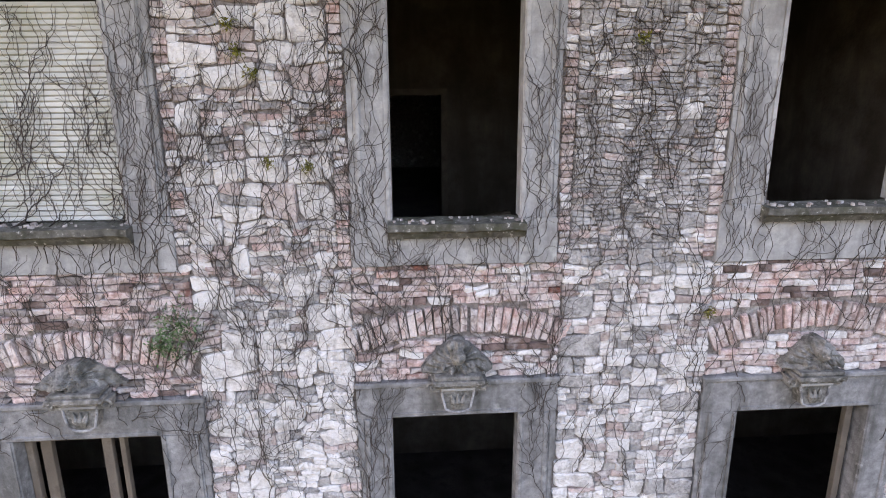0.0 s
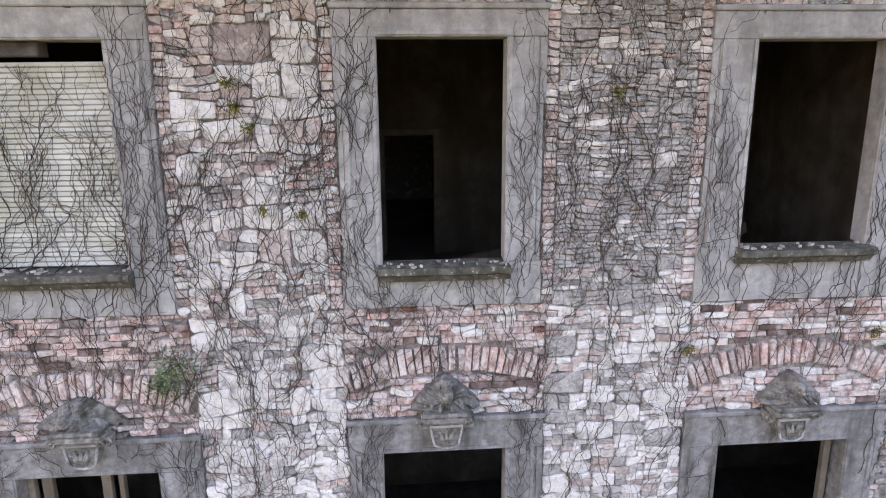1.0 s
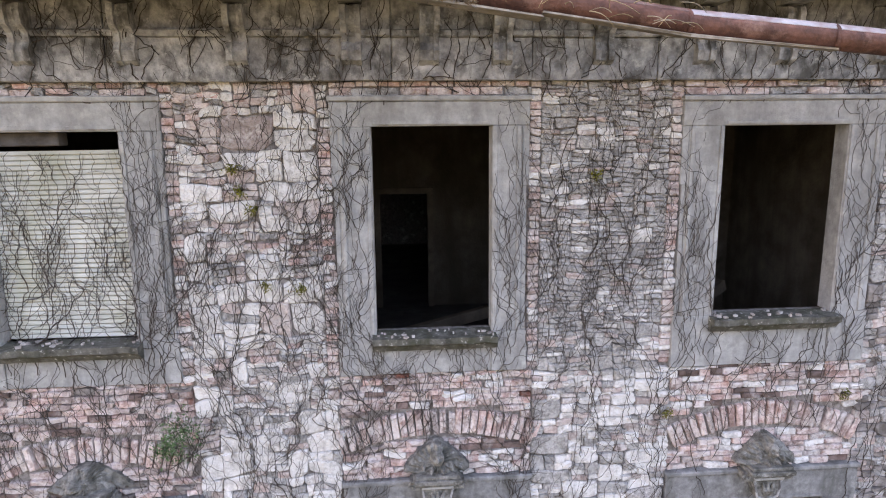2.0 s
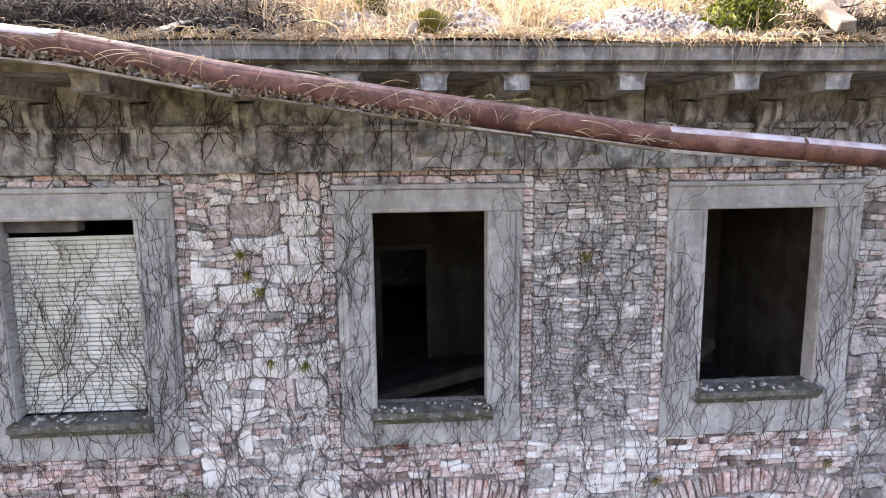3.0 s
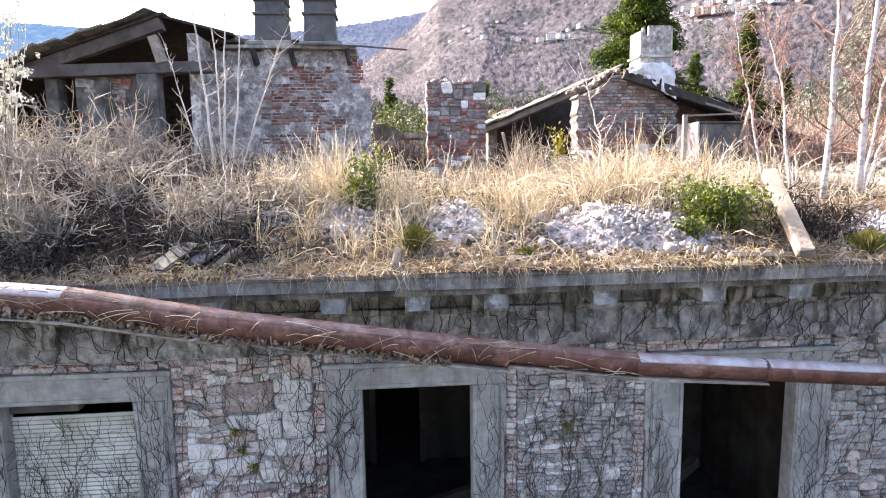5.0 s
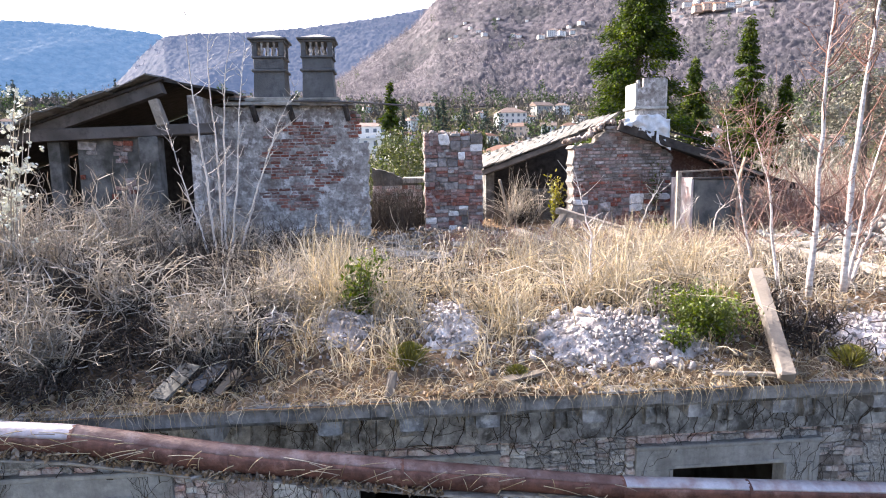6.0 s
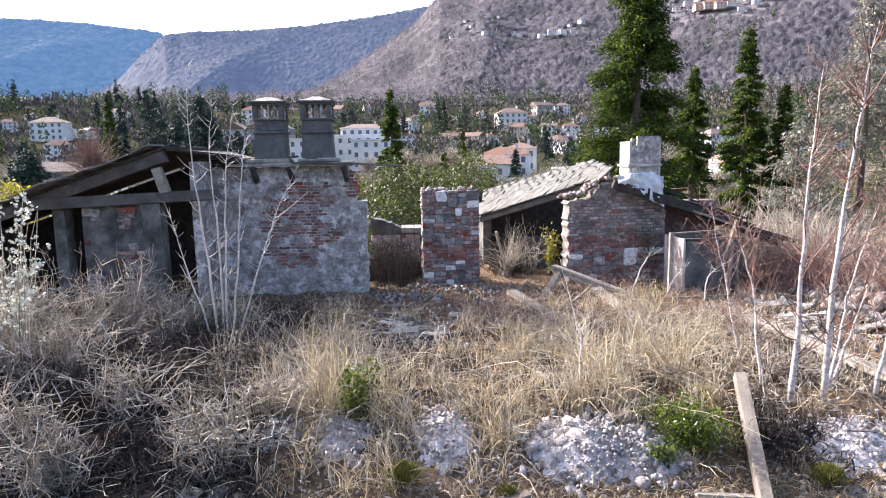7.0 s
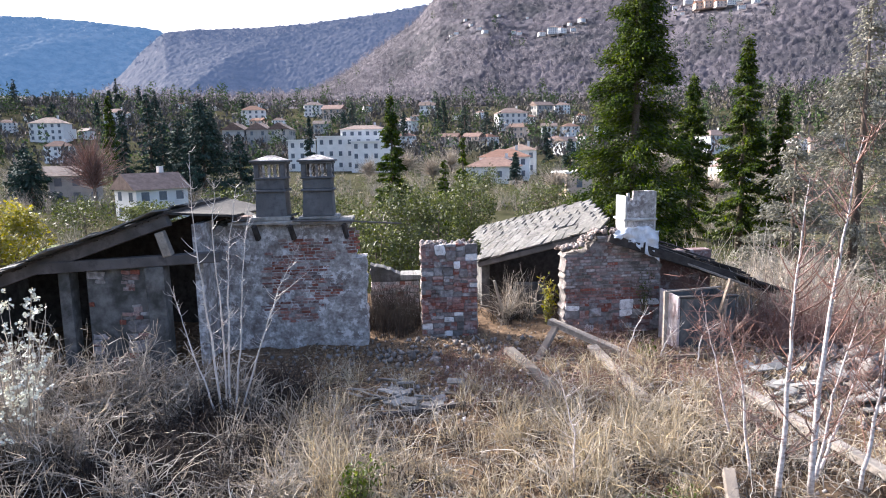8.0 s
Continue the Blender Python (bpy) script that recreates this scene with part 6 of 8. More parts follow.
def crowns(x, y, cell, seed):
    """Height of a closed canopy over the ground, 0 to 1: one uneven dome for each tree on a jittered grid."""
    gx, gy = np.floor(x / cell), np.floor(y / cell)
    best = np.zeros_like(x)
    for i in (-1, 0, 1):
        for j in (-1, 0, 1):
            cx, cy = gx + i, gy + j
            h1 = np.modf(np.abs(np.sin(cx * 127.1 + cy * 311.7 + seed) * 43758.5453))[0]
            h2 = np.modf(np.abs(np.sin(cx * 269.5 + cy * 183.3 + seed) * 24634.6345))[0]
            h3 = np.modf(np.abs(np.sin(cx * 97.3 + cy * 57.9 + seed) * 35791.1357))[0]
            r = np.hypot(x - (cx + .5 + .9 * (h1 - .5)) * cell, y - (cy + .5 + .9 * (h2 - .5)) * cell) / (cell * (.62 + .4 * h3))
            best = np.maximum(best, (.45 + .55 * h3) * np.sqrt(np.clip(1 - r * r, 0, 1)))
    return best


def canopy(name, a0, a1, da, d0, d1, dd, fz, cell, high, mat_, label, seed, keep_fn=None):
    """Bare woods as a closed, lumpy surface of crowns over a slope."""
    az, d = np.meshgrid(np.radians(np.arange(a0, a1, da)), np.arange(d0, d1, dd))
    jit = NR.uniform(-.4, .4, az.shape)
    d = d + dd * jit
    x, y = d * np.sin(az), d * np.cos(az) - 6.2
    h = .5 * crowns(x, y, cell, seed) + .75 * NR.random(x.shape) ** 2
    z = np.array([fz(a, b) for a, b in zip(x.ravel(), y.ravel())]).reshape(x.shape)
    V = np.stack([x, y, z + high * h - .5], -1)
    idx = np.arange(x.size).reshape(x.shape)
    F = np.stack([idx[:-1, :-1], idx[1:, :-1], idx[1:, 1:], idx[:-1, 1:]], -1).reshape(-1, 4)
    if keep_fn is not None:
        c = V.reshape(-1, 3)[F].mean(1)
        F = F[keep_fn(c[:, 0], c[:, 1])]
    return stuff(name, V.reshape(-1, 3), F, mat_, label, "woods", smooth=True)


def blob_trees(name, pts, w, h, mat_, label, cards=9):
    """Far trees that stand over the canopy, each a few upright sprays of twigs."""
    n = len(pts)
    W, H = w * NR.uniform(.6, 1.3, (n, 1)), h * NR.uniform(.6, 1.35, (n, 1))
    C = np.asarray(pts)[:, None] + np.stack([NR.normal(0, .22, (n, cards)) * W, NR.normal(0, .22, (n, cards)) * W, NR.uniform(.35, 1.0, (n, cards)) * H], -1)
    size = (W * NR.uniform(.25, .5, (n, cards))).ravel()
    return stuff(name, *leaves(C.reshape(-1, 3), size, .45, np.array([0, 0, 1.6])), mat_, label, "woods")


def conifer(name, x, y, h, w, n, mat_, label, size, droop=.35, open_=0.0, base=.06):
    z0 = ground_z(x, y)
    tr = thing(name, (x, y, z0), label, "tree")
    part("trunk", Mesh().tube([(x, y, z0 - .5), (x + .1, y, z0 + h * .5), (x, y, z0 + h)], [h * .014 + .08, h * .009 + .04, .03], 8), M["bark"], tr, smooth=True)
    nb = int(h * 9)
    bt = base + (1 - base) * NR.random(nb) ** .85
    ba = NR.uniform(0, 6.28, nb)
    bl = w * .5 * (1 - bt) ** .8 * NR.uniform(.62, 1.15, nb) + .15
    t = np.linspace(0, 1, 4)[None]
    P = np.stack([x + np.cos(ba)[:, None] * bl[:, None] * t, y + np.sin(ba)[:, None] * bl[:, None] * t, (z0 + h * bt)[:, None] - droop * bl[:, None] * t ** 1.3 + .25 * droop * bl[:, None] * t ** 4], -1)
    part_obj(tr, "branches", *strands(P, .035 * (1 - .8 * t) * np.ones((nb, 1))), M["bark"], "stuff")
    which = NR.choice(nb, n, p=bl / bl.sum())
    u = NR.uniform(.12 + open_, 1.05, n) ** .8
    C = np.stack([np.array([x + np.cos(ba[i]) * bl[i] * q for i, q in zip(which, u)]), np.array([y + np.sin(ba[i]) * bl[i] * q for i, q in zip(which, u)]),
                  (z0 + h * bt[which]) - droop * bl[which] * u ** 1.3 + .25 * droop * bl[which] * u ** 4], -1)
    C += NR.normal(0, 1, (n, 3)) * np.array([.16, .16, .12]) * (w / 6)
    out = np.stack([np.cos(ba[which]), np.sin(ba[which]), np.full(n, -.55)], -1)
    part_obj(tr, "crown", *leaves(C, NR.uniform(.6, 1.3, n) * size, .38, out * 1.2), mat_, "stuff")
    return tr


conifer("spruce", 20.0, 45.0, 27.5, 12.5, 74000, M["conifer"], "tall dark green spruce behind the ruins", .34, .35)
conifer("spruce", 32.9, 61.3, 17.8, 6.6, 18000, M["conifer"], "dark green spruce behind the ruins", .40)
conifer("spruce", 35.0, 54.6, 21.0, 6.4, 24000, M["conifer"], "dark green spruce behind the ruins", .40)
conifer("spruce", 38.0, 53.0, 15.2, 4.6, 12000, M["conifer"], "dark green spruce behind the ruins", .38)
conifer("spruce", 0.0, 78.0, 17.0, 5.4, 9000, M["conifer"], "narrow ivy-clad tree beside the white house", .5, .2, base=.15)
conifer("spruce", 8.0, 65.5, 11.8, 3.2, 5000, M["conifer"], "slim cypress-like evergreen in a garden", .42)
conifer("spruce", 6.3, 70.0, 9.5, 2.8, 3000, M["conifer"], "slim cypress-like evergreen in a garden", .42)
conifer("spruce", -18.8, 142.6, 16.5, 4.2, 3000, M["conifer_blue"], "dark spruce in front of the white house", .7)
for x, y, h, w, n in ((-35.5, 117, 18.5, 15.5, 9000), (-41.5, 122, 15, 9, 3200), (-30.5, 124, 12, 9, 3000), (-60, 104, 8.5, 11, 3200), (-65, 112, 10, 9, 2600)):
    conifer("cedar", x, y, h, w, n, M["conifer_blue"], "broad dark cedar among garden trees", .7, .12)
for x, y, h, w in ((-46.4, 120.5, 20, 6.5), (-51.6, 121, 17, 5), (-48.5, 133, 18, 6), (-43, 128, 16, 6), (-14.8, 243, 21, 9), (-18.5, 250, 17, 7), (22, 293, 20, 7), (25.5, 300, 17, 6), (32.2, 272, 16, 10), (41.9, 271, 15, 9), (32.7, 191, 9, 6), (49.6, 167, 10, 7), (36.5, 196, 8, 6), (53, 210, 12, 8), (64, 150, 11, 7), (26.5, 128, 7.5, 3.4), (75, 170, 13, 8), (5.5, 262, 15, 7), (-60, 190, 19, 7), (-72, 205, 17, 7), (-84, 190, 15, 9)):
    conifer("spruce", x, y, h, w, 2000, M["conifer_blue"], "dark evergreen among the houses", .75)
conifer("spruce", -66.0, 150.0, 21.5, 6.0, 2600, M["conifer"], "tall yellowish pine with open branches", .8, .1, .2, .2)
for k in range(18):
    x, y = [float(q[0]) for q in polar(1, -33, -12, 270, 430)]
    conifer("spruce", x, y, random.uniform(9, 19), random.uniform(5, 10), 700, M["conifer_blue"], "dark pointed evergreen in the hazy valley", 1.3)
conifer("larch", 33.8, 37.2, 21.5, 11.0, 9000, M["larch_needle"], "open grey-beige conifer with sparse spreading branches", .34, .10, .2)
conifer("larch", 38.0, 36.0, 16.0, 9.0, 6000, M["larch_needle"], "open grey-beige conifer with sparse spreading branches", .34, .10, .2)
conifer("larch", 26.6, 33.7, 12.2, 8.0, 7000, M["larch_needle"], "low grey-green conifer with spreading branches", .30, .05, .15)


def broadleaf(name, x, y, h, w, n, mat_, label, size, z0=None, low=.35):
    z0 = ground_z(x, y) if z0 is None else z0
    tr = thing(name, (x, y, z0), label, "tree")
    m = Mesh().tube([(x, y, z0 - .4), (x + .05, y, z0 + h * .35), (x, y, z0 + h * .8)], [.05 + h * .014, .04 + h * .01, .03], 8)
    part("trunk", m, M["bark"], tr, smooth=True)
    m = Mesh()
    ends = []
    for k in range(16):
        a, t = random.uniform(0, 6.28), random.uniform(.3, .7)
        r = w * .5 * random.uniform(.5, .95)
        e = Vector((x + math.cos(a) * r, y + math.sin(a) * r, z0 + h * min(.95, t + random.uniform(.1, .35))))
        s = Vector((x, y, z0 + h * t * .9))
        m.tube([s, s.lerp(e, .5) + Vector((0, 0, .15)), e], [.05, .035, .015], 5)
        ends.append(e)
    tagged(part("limbs", m, M["bark"], tr), kind="stuff")
    lumps = [np.array(e) for e in ends] + [np.array([x + random.uniform(-.3, .3) * w, y + random.uniform(-.3, .3) * w, z0 + h * random.uniform(low, .95)]) for _ in range(24)]
    c = np.array(lumps)[NR.integers(0, len(lumps), n)]
    d = NR.normal(size=(n, 3))
    d /= np.linalg.norm(d, axis=1, keepdims=True)
    C = c + d * (w * .17 * NR.uniform(.5, 1.1, (n, 1)))
    part_obj(tr, "crown", *leaves(C, NR.uniform(.6, 1.3, n) * size, .5, d * .6), mat_, "stuff")
    return tr


broadleaf("magnolia", -.7, 17.5, 12.0, 3.6, 12000, M["magnolia"], "dense evergreen magnolia behind the ruined wall", .14, 0, .5)
broadleaf("magnolia", 1.6, 19.0, 11.8, 3.8, 12000, M["magnolia"], "dense evergreen magnolia behind the ruined wall", .14, 0, .5)
broadleaf("magnolia", 3.6, 24.0, 12.0, 3.6, 9000, M["magnolia"], "evergreen tree with yellowish leaves in the garden", .15, 0, .5)
broadleaf("yellow_tree", -20.5, 28.0, 10.8, 4.4, 6500, M["yellow_leaf"], "yellow-green leafy tree in the garden", .22, 0, .6)
for x, y, h, w in ((-28, 72, 4, 7), (-22, 80, 4.5, 8), (-8, 70, 4.5, 7), (20, 75, 5, 7), (-36, 70, 4.5, 8), (14, 95, 6, 7), (-33, 79, 3, 5)):
    broadleaf("garden_tree", x, y, h, w, 1600, M["magnolia"], "evergreen bush in a garden", .34)


def bare_tree(x, y, h, w, label, mat_):
    """A leafless spreading tree: trunk, limbs and a cloud of fine twigs."""
    z0 = ground_z(x, y)
    tr = thing("bare_tree", (x, y, z0), label, "tree")
    part("trunk", Mesh().tube([(x, y, z0 - .3), (x + .1, y, z0 + h * .3), (x, y, z0 + h * .45)], [.3, .24, .16], 8), M["bark"], tr, smooth=True)
    n = 420
    a, e = NR.uniform(0, 6.28, n), NR.uniform(.1, 1.45, n)
    t = np.linspace(0, 1, 6)[None]
    L = h * .62 * NR.uniform(.5, 1.05, n)[:, None]
    s = NR.uniform(.22, .45, n)[:, None] * h
    P = np.stack([x + np.cos(a)[:, None] * np.cos(e)[:, None] * L * t * w / h, y + np.sin(a)[:, None] * np.cos(e)[:, None] * L * t * w / h, z0 + s + np.sin(e)[:, None] * L * t ** .9], -1)
    P[:, 1:] += np.cumsum(NR.normal(0, .16, (n, 5, 3)), axis=1)
    part_obj(tr, "twigs", *strands(P, .06 * (1 - .75 * t) * np.ones((n, 1))), mat_, "stuff")
    return tr


bare_tree(-49.6, 103.2, 13.5, 10.5, "bare pinkish-brown spreading tree in a garden", M["bramble_red"])
for x, y, h, w in ((-70, 120, 9, 9), (44, 108, 8, 8), (28, 100, 6, 7), (10, 150, 8, 9), (4, 170, 9, 9), (17, 175, 9, 9), (55, 120, 9, 9), (66, 98, 8, 8), (-6, 160, 7, 8), (48, 84, 6, 7)):
    bare_tree(x, y, h, w, "bare grey-brown garden tree", M["bramble"])


def house(name, x, y, w, d, h, rot, wall_m, roof_m, label, storeys=2, cols=3, roof="gable", rise=None, z=None, group=""):
    """A house: walls, roof, chimney, and windows with panes on two sides."""
    z0 = (ground_z(x, y) if z is None else z) - .5
    ob = tagged(new(name), label, "house", group)
    BASES[ob.name] = Vector((0, 0, 0))
    h += .5
    part("wall", Mesh().box(-w / 2, w / 2, -d / 2, d / 2, 0, h, .02), wall_m, ob)
    rise = rise if rise is not None else d * .27
    o = .5
    m = Mesh()
    if roof == "gable":
        v = [(-w / 2 - o, -d / 2 - o, h - .05), (w / 2 + o, -d / 2 - o, h - .05), (w / 2 + o, d / 2 + o, h - .05), (-w / 2 - o, d / 2 + o, h - .05), (-w / 2 - o, 0, h + rise), (w / 2 + o, 0, h + rise)]
        m.add(v, [(0, 1, 5, 4), (2, 3, 4, 5), (3, 0, 4), (1, 2, 5), (3, 2, 1, 0)])
    elif roof == "hip":
        e = max(w / 2 - d / 2, .3)
        v = [(-w / 2 - o, -d / 2 - o, h - .05), (w / 2 + o, -d / 2 - o, h - .05), (w / 2 + o, d / 2 + o, h - .05), (-w / 2 - o, d / 2 + o, h - .05), (-e, 0, h + rise), (e, 0, h + rise)]
        m.add(v, [(0, 1, 5, 4), (2, 3, 4, 5), (3, 0, 4), (1, 2, 5), (3, 2, 1, 0)])
    else:
        m.box(-w / 2 - .4, w / 2 + .4, -d / 2 - .4, d / 2 + .4, h, h + .35)
    rf = part("roof", m, roof_m, ob)
    part("chimney", Mesh().box(w * .2, w * .2 + .7, .3, 1.0, h, h + rise + .9), wall_m, rf)
    for s in range(storeys):
        zc = .5 + (h - .5) * (s + .55) / storeys
        for c in range(cols):
            xc = -w / 2 + w * (c + .5) / cols
            wd, hg = min(1.1, w / cols * .45), min(1.5, h / storeys * .5)
            win = part("window", Mesh().box(xc - wd / 2, xc + wd / 2, -d / 2 - .04, -d / 2 + .05, zc - hg / 2, zc + hg / 2), M["pane"], ob)
            part("sill", Mesh().box(xc - wd / 2 - .1, xc + wd / 2 + .1, -d / 2 - .12, -d / 2, zc - hg / 2 - .1, zc - hg / 2 - .002), wall_m, win)
        for c in range(2):
            yc = -d / 2 + d * (c + .5) / 2
            hg = min(1.5, h / storeys * .5)
            part("window", Mesh().box(-w / 2 - .04, -w / 2 + .05, yc - .5, yc + .5, zc - hg / 2, zc + hg / 2), M["pane"], ob)
    ob.matrix_basis = Matrix.Translation((x, y, z0)) @ Matrix.Rotation(radians(rot), 4, 'Z')
    return ob


house("house", -34.6, 87.5, 7.6, 6.2, 4.4, 48, M["house_white"], M["roof_brown"], "white two-storey house with a brown tiled gable roof", 2, 3, "gable", 2.2)
house("house", -56.5, 111.0, 8.0, 8.0, 5.0, 30, M["house_grey"], M["roof_brown"], "grey house with a pale low roof among trees", 2, 3, "gable", 1.6)
white = house("apartment_building", -11.6, 207.0, 24.0, 12.0, 11.0, -3, M["house_white"], M["house_white"], "white apartment building with rows of windows and a flat roof", 3, 8, "flat", .2, 8.0)
house("apartment_building", -6.2, 199.0, 12.5, 8.0, 9.2, -3, M["house_white"], M["house_white"], "white front wing with three rows of windows and a terrace", 3, 4, "flat", .2, 8.0)
house("apartment_building", -8.6, 206.0, 15.0, 8.0, 13.4, -3, M["house_white"], M["roof_brown"], "set-back upper storey with a low hipped roof", 4, 6, "hip", 1.4, 8.0)
house("apartment_building", -28.6, 207.0, 9.0, 9.0, 10.0, -3, M["house_white"], M["house_white"], "white apartment building wing with balconies", 3, 3, "flat", .2, 8.0)
for x, y in ((-60.5, 252.0), (-51.5, 252.6), (-43.5, 253.2)):
    house("apartment_building", x, y, 12.0, 8.4, 9.6, 90 - 3, M["house_grey"], M["roof_brown"], "grey building with tall windows under a brown gable", 3, 4, "gable", 2.8, 14.0)
house("villa", 25.5, 150.0, 13.0, 9.0, 4.2, -14, M["house_white"], M["roof_tile"], "villa with a low terracotta hipped roof", 1, 4, "hip", 2.2)
house("villa", 30.0, 160.0, 13.0, 9.0, 6.0, -14, M["house_white"], M["roof_tile"], "villa with a low terracotta hipped roof", 2, 4, "hip", 2.0)
house("villa", 37.5, 176.0, 9.0, 8.0, 7.0, -14, M["house_white"], M["roof_brown"], "villa with a low brown hipped roof", 2, 3, "hip", 1.6)
house("villa", 33.5, 109.0, 5.0, 6.0, 4.0, 8, M["house_pink"], M["house_white"], "pale pink flat-roofed house", 1, 1, "flat", .2)
TEMPL = [house("house", (-70, -31, 58, 84, 22)[k], (330.0, 352.0, 300.0, 345.0, 372.0)[k], w, d, h, r, M[wm], M[rm], lab, s, c, rf, None, None, "houses of the town") for k, (w, d, h, r, wm, rm, lab, s, c, rf) in enumerate([
    (12, 9, 7.0, 8, "house_white", "roof_tile", "white house with a terracotta roof in the town", 3, 4, "hip"), (11, 9, 6, -15, "house_pink", "roof_tile", "pink house with a terracotta roof in the town", 2, 3, "gable"),
    (14, 10, 8, 4, "house_white", "roof_brown", "white block with a brown roof in the town", 3, 5, "hip"), (11, 8, 6, 20, "house_grey", "roof_brown", "grey house with a brown roof in the town", 2, 3, "gable"),
    (9, 8, 6.0, -8, "house_white", "roof_brown", "small white house with a brown roof in the town", 2, 3, "gable")])]
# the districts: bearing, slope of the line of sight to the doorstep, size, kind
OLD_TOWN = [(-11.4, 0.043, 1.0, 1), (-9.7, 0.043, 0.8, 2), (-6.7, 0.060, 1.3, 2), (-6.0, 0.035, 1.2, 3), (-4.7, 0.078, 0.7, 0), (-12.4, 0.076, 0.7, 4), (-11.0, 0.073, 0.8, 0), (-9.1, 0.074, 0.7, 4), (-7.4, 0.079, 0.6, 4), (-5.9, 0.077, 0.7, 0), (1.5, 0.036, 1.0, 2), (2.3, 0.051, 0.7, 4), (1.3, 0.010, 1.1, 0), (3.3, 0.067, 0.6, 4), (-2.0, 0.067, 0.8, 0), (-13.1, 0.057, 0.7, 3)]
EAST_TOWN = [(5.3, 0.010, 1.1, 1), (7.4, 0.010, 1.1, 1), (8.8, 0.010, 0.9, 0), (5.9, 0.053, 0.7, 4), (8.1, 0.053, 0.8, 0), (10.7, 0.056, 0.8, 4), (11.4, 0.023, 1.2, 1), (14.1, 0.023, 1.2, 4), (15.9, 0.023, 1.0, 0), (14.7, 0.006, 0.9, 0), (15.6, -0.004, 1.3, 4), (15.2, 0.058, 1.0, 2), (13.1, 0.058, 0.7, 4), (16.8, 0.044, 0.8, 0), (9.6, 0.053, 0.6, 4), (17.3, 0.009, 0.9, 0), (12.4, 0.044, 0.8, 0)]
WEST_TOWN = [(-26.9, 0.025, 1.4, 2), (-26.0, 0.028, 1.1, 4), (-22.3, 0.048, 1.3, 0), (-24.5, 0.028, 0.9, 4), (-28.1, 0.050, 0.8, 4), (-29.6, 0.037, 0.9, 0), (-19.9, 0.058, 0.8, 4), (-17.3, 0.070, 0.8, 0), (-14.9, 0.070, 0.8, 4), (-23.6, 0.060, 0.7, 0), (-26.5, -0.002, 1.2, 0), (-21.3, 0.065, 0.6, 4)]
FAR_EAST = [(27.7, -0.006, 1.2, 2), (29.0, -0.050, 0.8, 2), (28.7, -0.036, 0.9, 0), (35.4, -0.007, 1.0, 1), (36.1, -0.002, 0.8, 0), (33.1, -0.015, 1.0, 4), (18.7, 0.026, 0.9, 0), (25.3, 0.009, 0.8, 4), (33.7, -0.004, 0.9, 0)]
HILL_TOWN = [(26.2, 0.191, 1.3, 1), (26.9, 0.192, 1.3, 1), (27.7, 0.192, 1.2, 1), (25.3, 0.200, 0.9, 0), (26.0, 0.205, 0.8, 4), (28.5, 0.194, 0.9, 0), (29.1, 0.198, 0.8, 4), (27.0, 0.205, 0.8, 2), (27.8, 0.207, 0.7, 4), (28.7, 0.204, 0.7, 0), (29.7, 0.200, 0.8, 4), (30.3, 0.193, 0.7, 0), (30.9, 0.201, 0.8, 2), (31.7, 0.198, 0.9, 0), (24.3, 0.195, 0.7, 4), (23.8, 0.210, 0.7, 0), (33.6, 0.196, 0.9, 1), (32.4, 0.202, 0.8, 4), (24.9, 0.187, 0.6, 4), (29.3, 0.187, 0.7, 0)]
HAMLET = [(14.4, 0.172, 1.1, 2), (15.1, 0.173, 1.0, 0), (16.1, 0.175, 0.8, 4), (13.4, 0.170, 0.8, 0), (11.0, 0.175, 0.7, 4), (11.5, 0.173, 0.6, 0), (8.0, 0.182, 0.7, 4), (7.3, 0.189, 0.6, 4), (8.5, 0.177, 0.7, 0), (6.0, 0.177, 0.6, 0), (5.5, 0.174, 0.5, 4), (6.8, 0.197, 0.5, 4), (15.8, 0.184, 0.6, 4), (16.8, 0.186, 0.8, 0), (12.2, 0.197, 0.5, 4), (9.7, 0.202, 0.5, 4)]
spots = [(-70, 330), (-31, 352), (58, 300), (84, 345), (22, 372)]
rt = random.Random(21)


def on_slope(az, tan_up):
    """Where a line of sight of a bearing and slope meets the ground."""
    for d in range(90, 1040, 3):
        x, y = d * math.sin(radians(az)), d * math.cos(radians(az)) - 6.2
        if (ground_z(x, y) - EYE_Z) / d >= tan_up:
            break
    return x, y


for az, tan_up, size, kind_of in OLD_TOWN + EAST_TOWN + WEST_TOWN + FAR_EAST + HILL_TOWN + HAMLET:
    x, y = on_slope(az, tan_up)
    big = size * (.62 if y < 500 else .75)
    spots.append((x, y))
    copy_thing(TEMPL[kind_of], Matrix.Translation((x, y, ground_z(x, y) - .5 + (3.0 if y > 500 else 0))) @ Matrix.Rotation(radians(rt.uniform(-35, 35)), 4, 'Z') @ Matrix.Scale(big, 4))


def free_of(x, y, gap):
    """Which places keep a gap to the houses and leave them open to the valley."""
    sp = np.array(spots)
    out = np.ones(len(x), dtype=bool)
    for a, b in sp:
        dx, dy = x - a, b - y
        out &= (np.hypot(dx, dy) > gap) & ~((np.abs(dx) < gap * .7) & (dy > 0) & (dy < gap * 2.2))
    return out


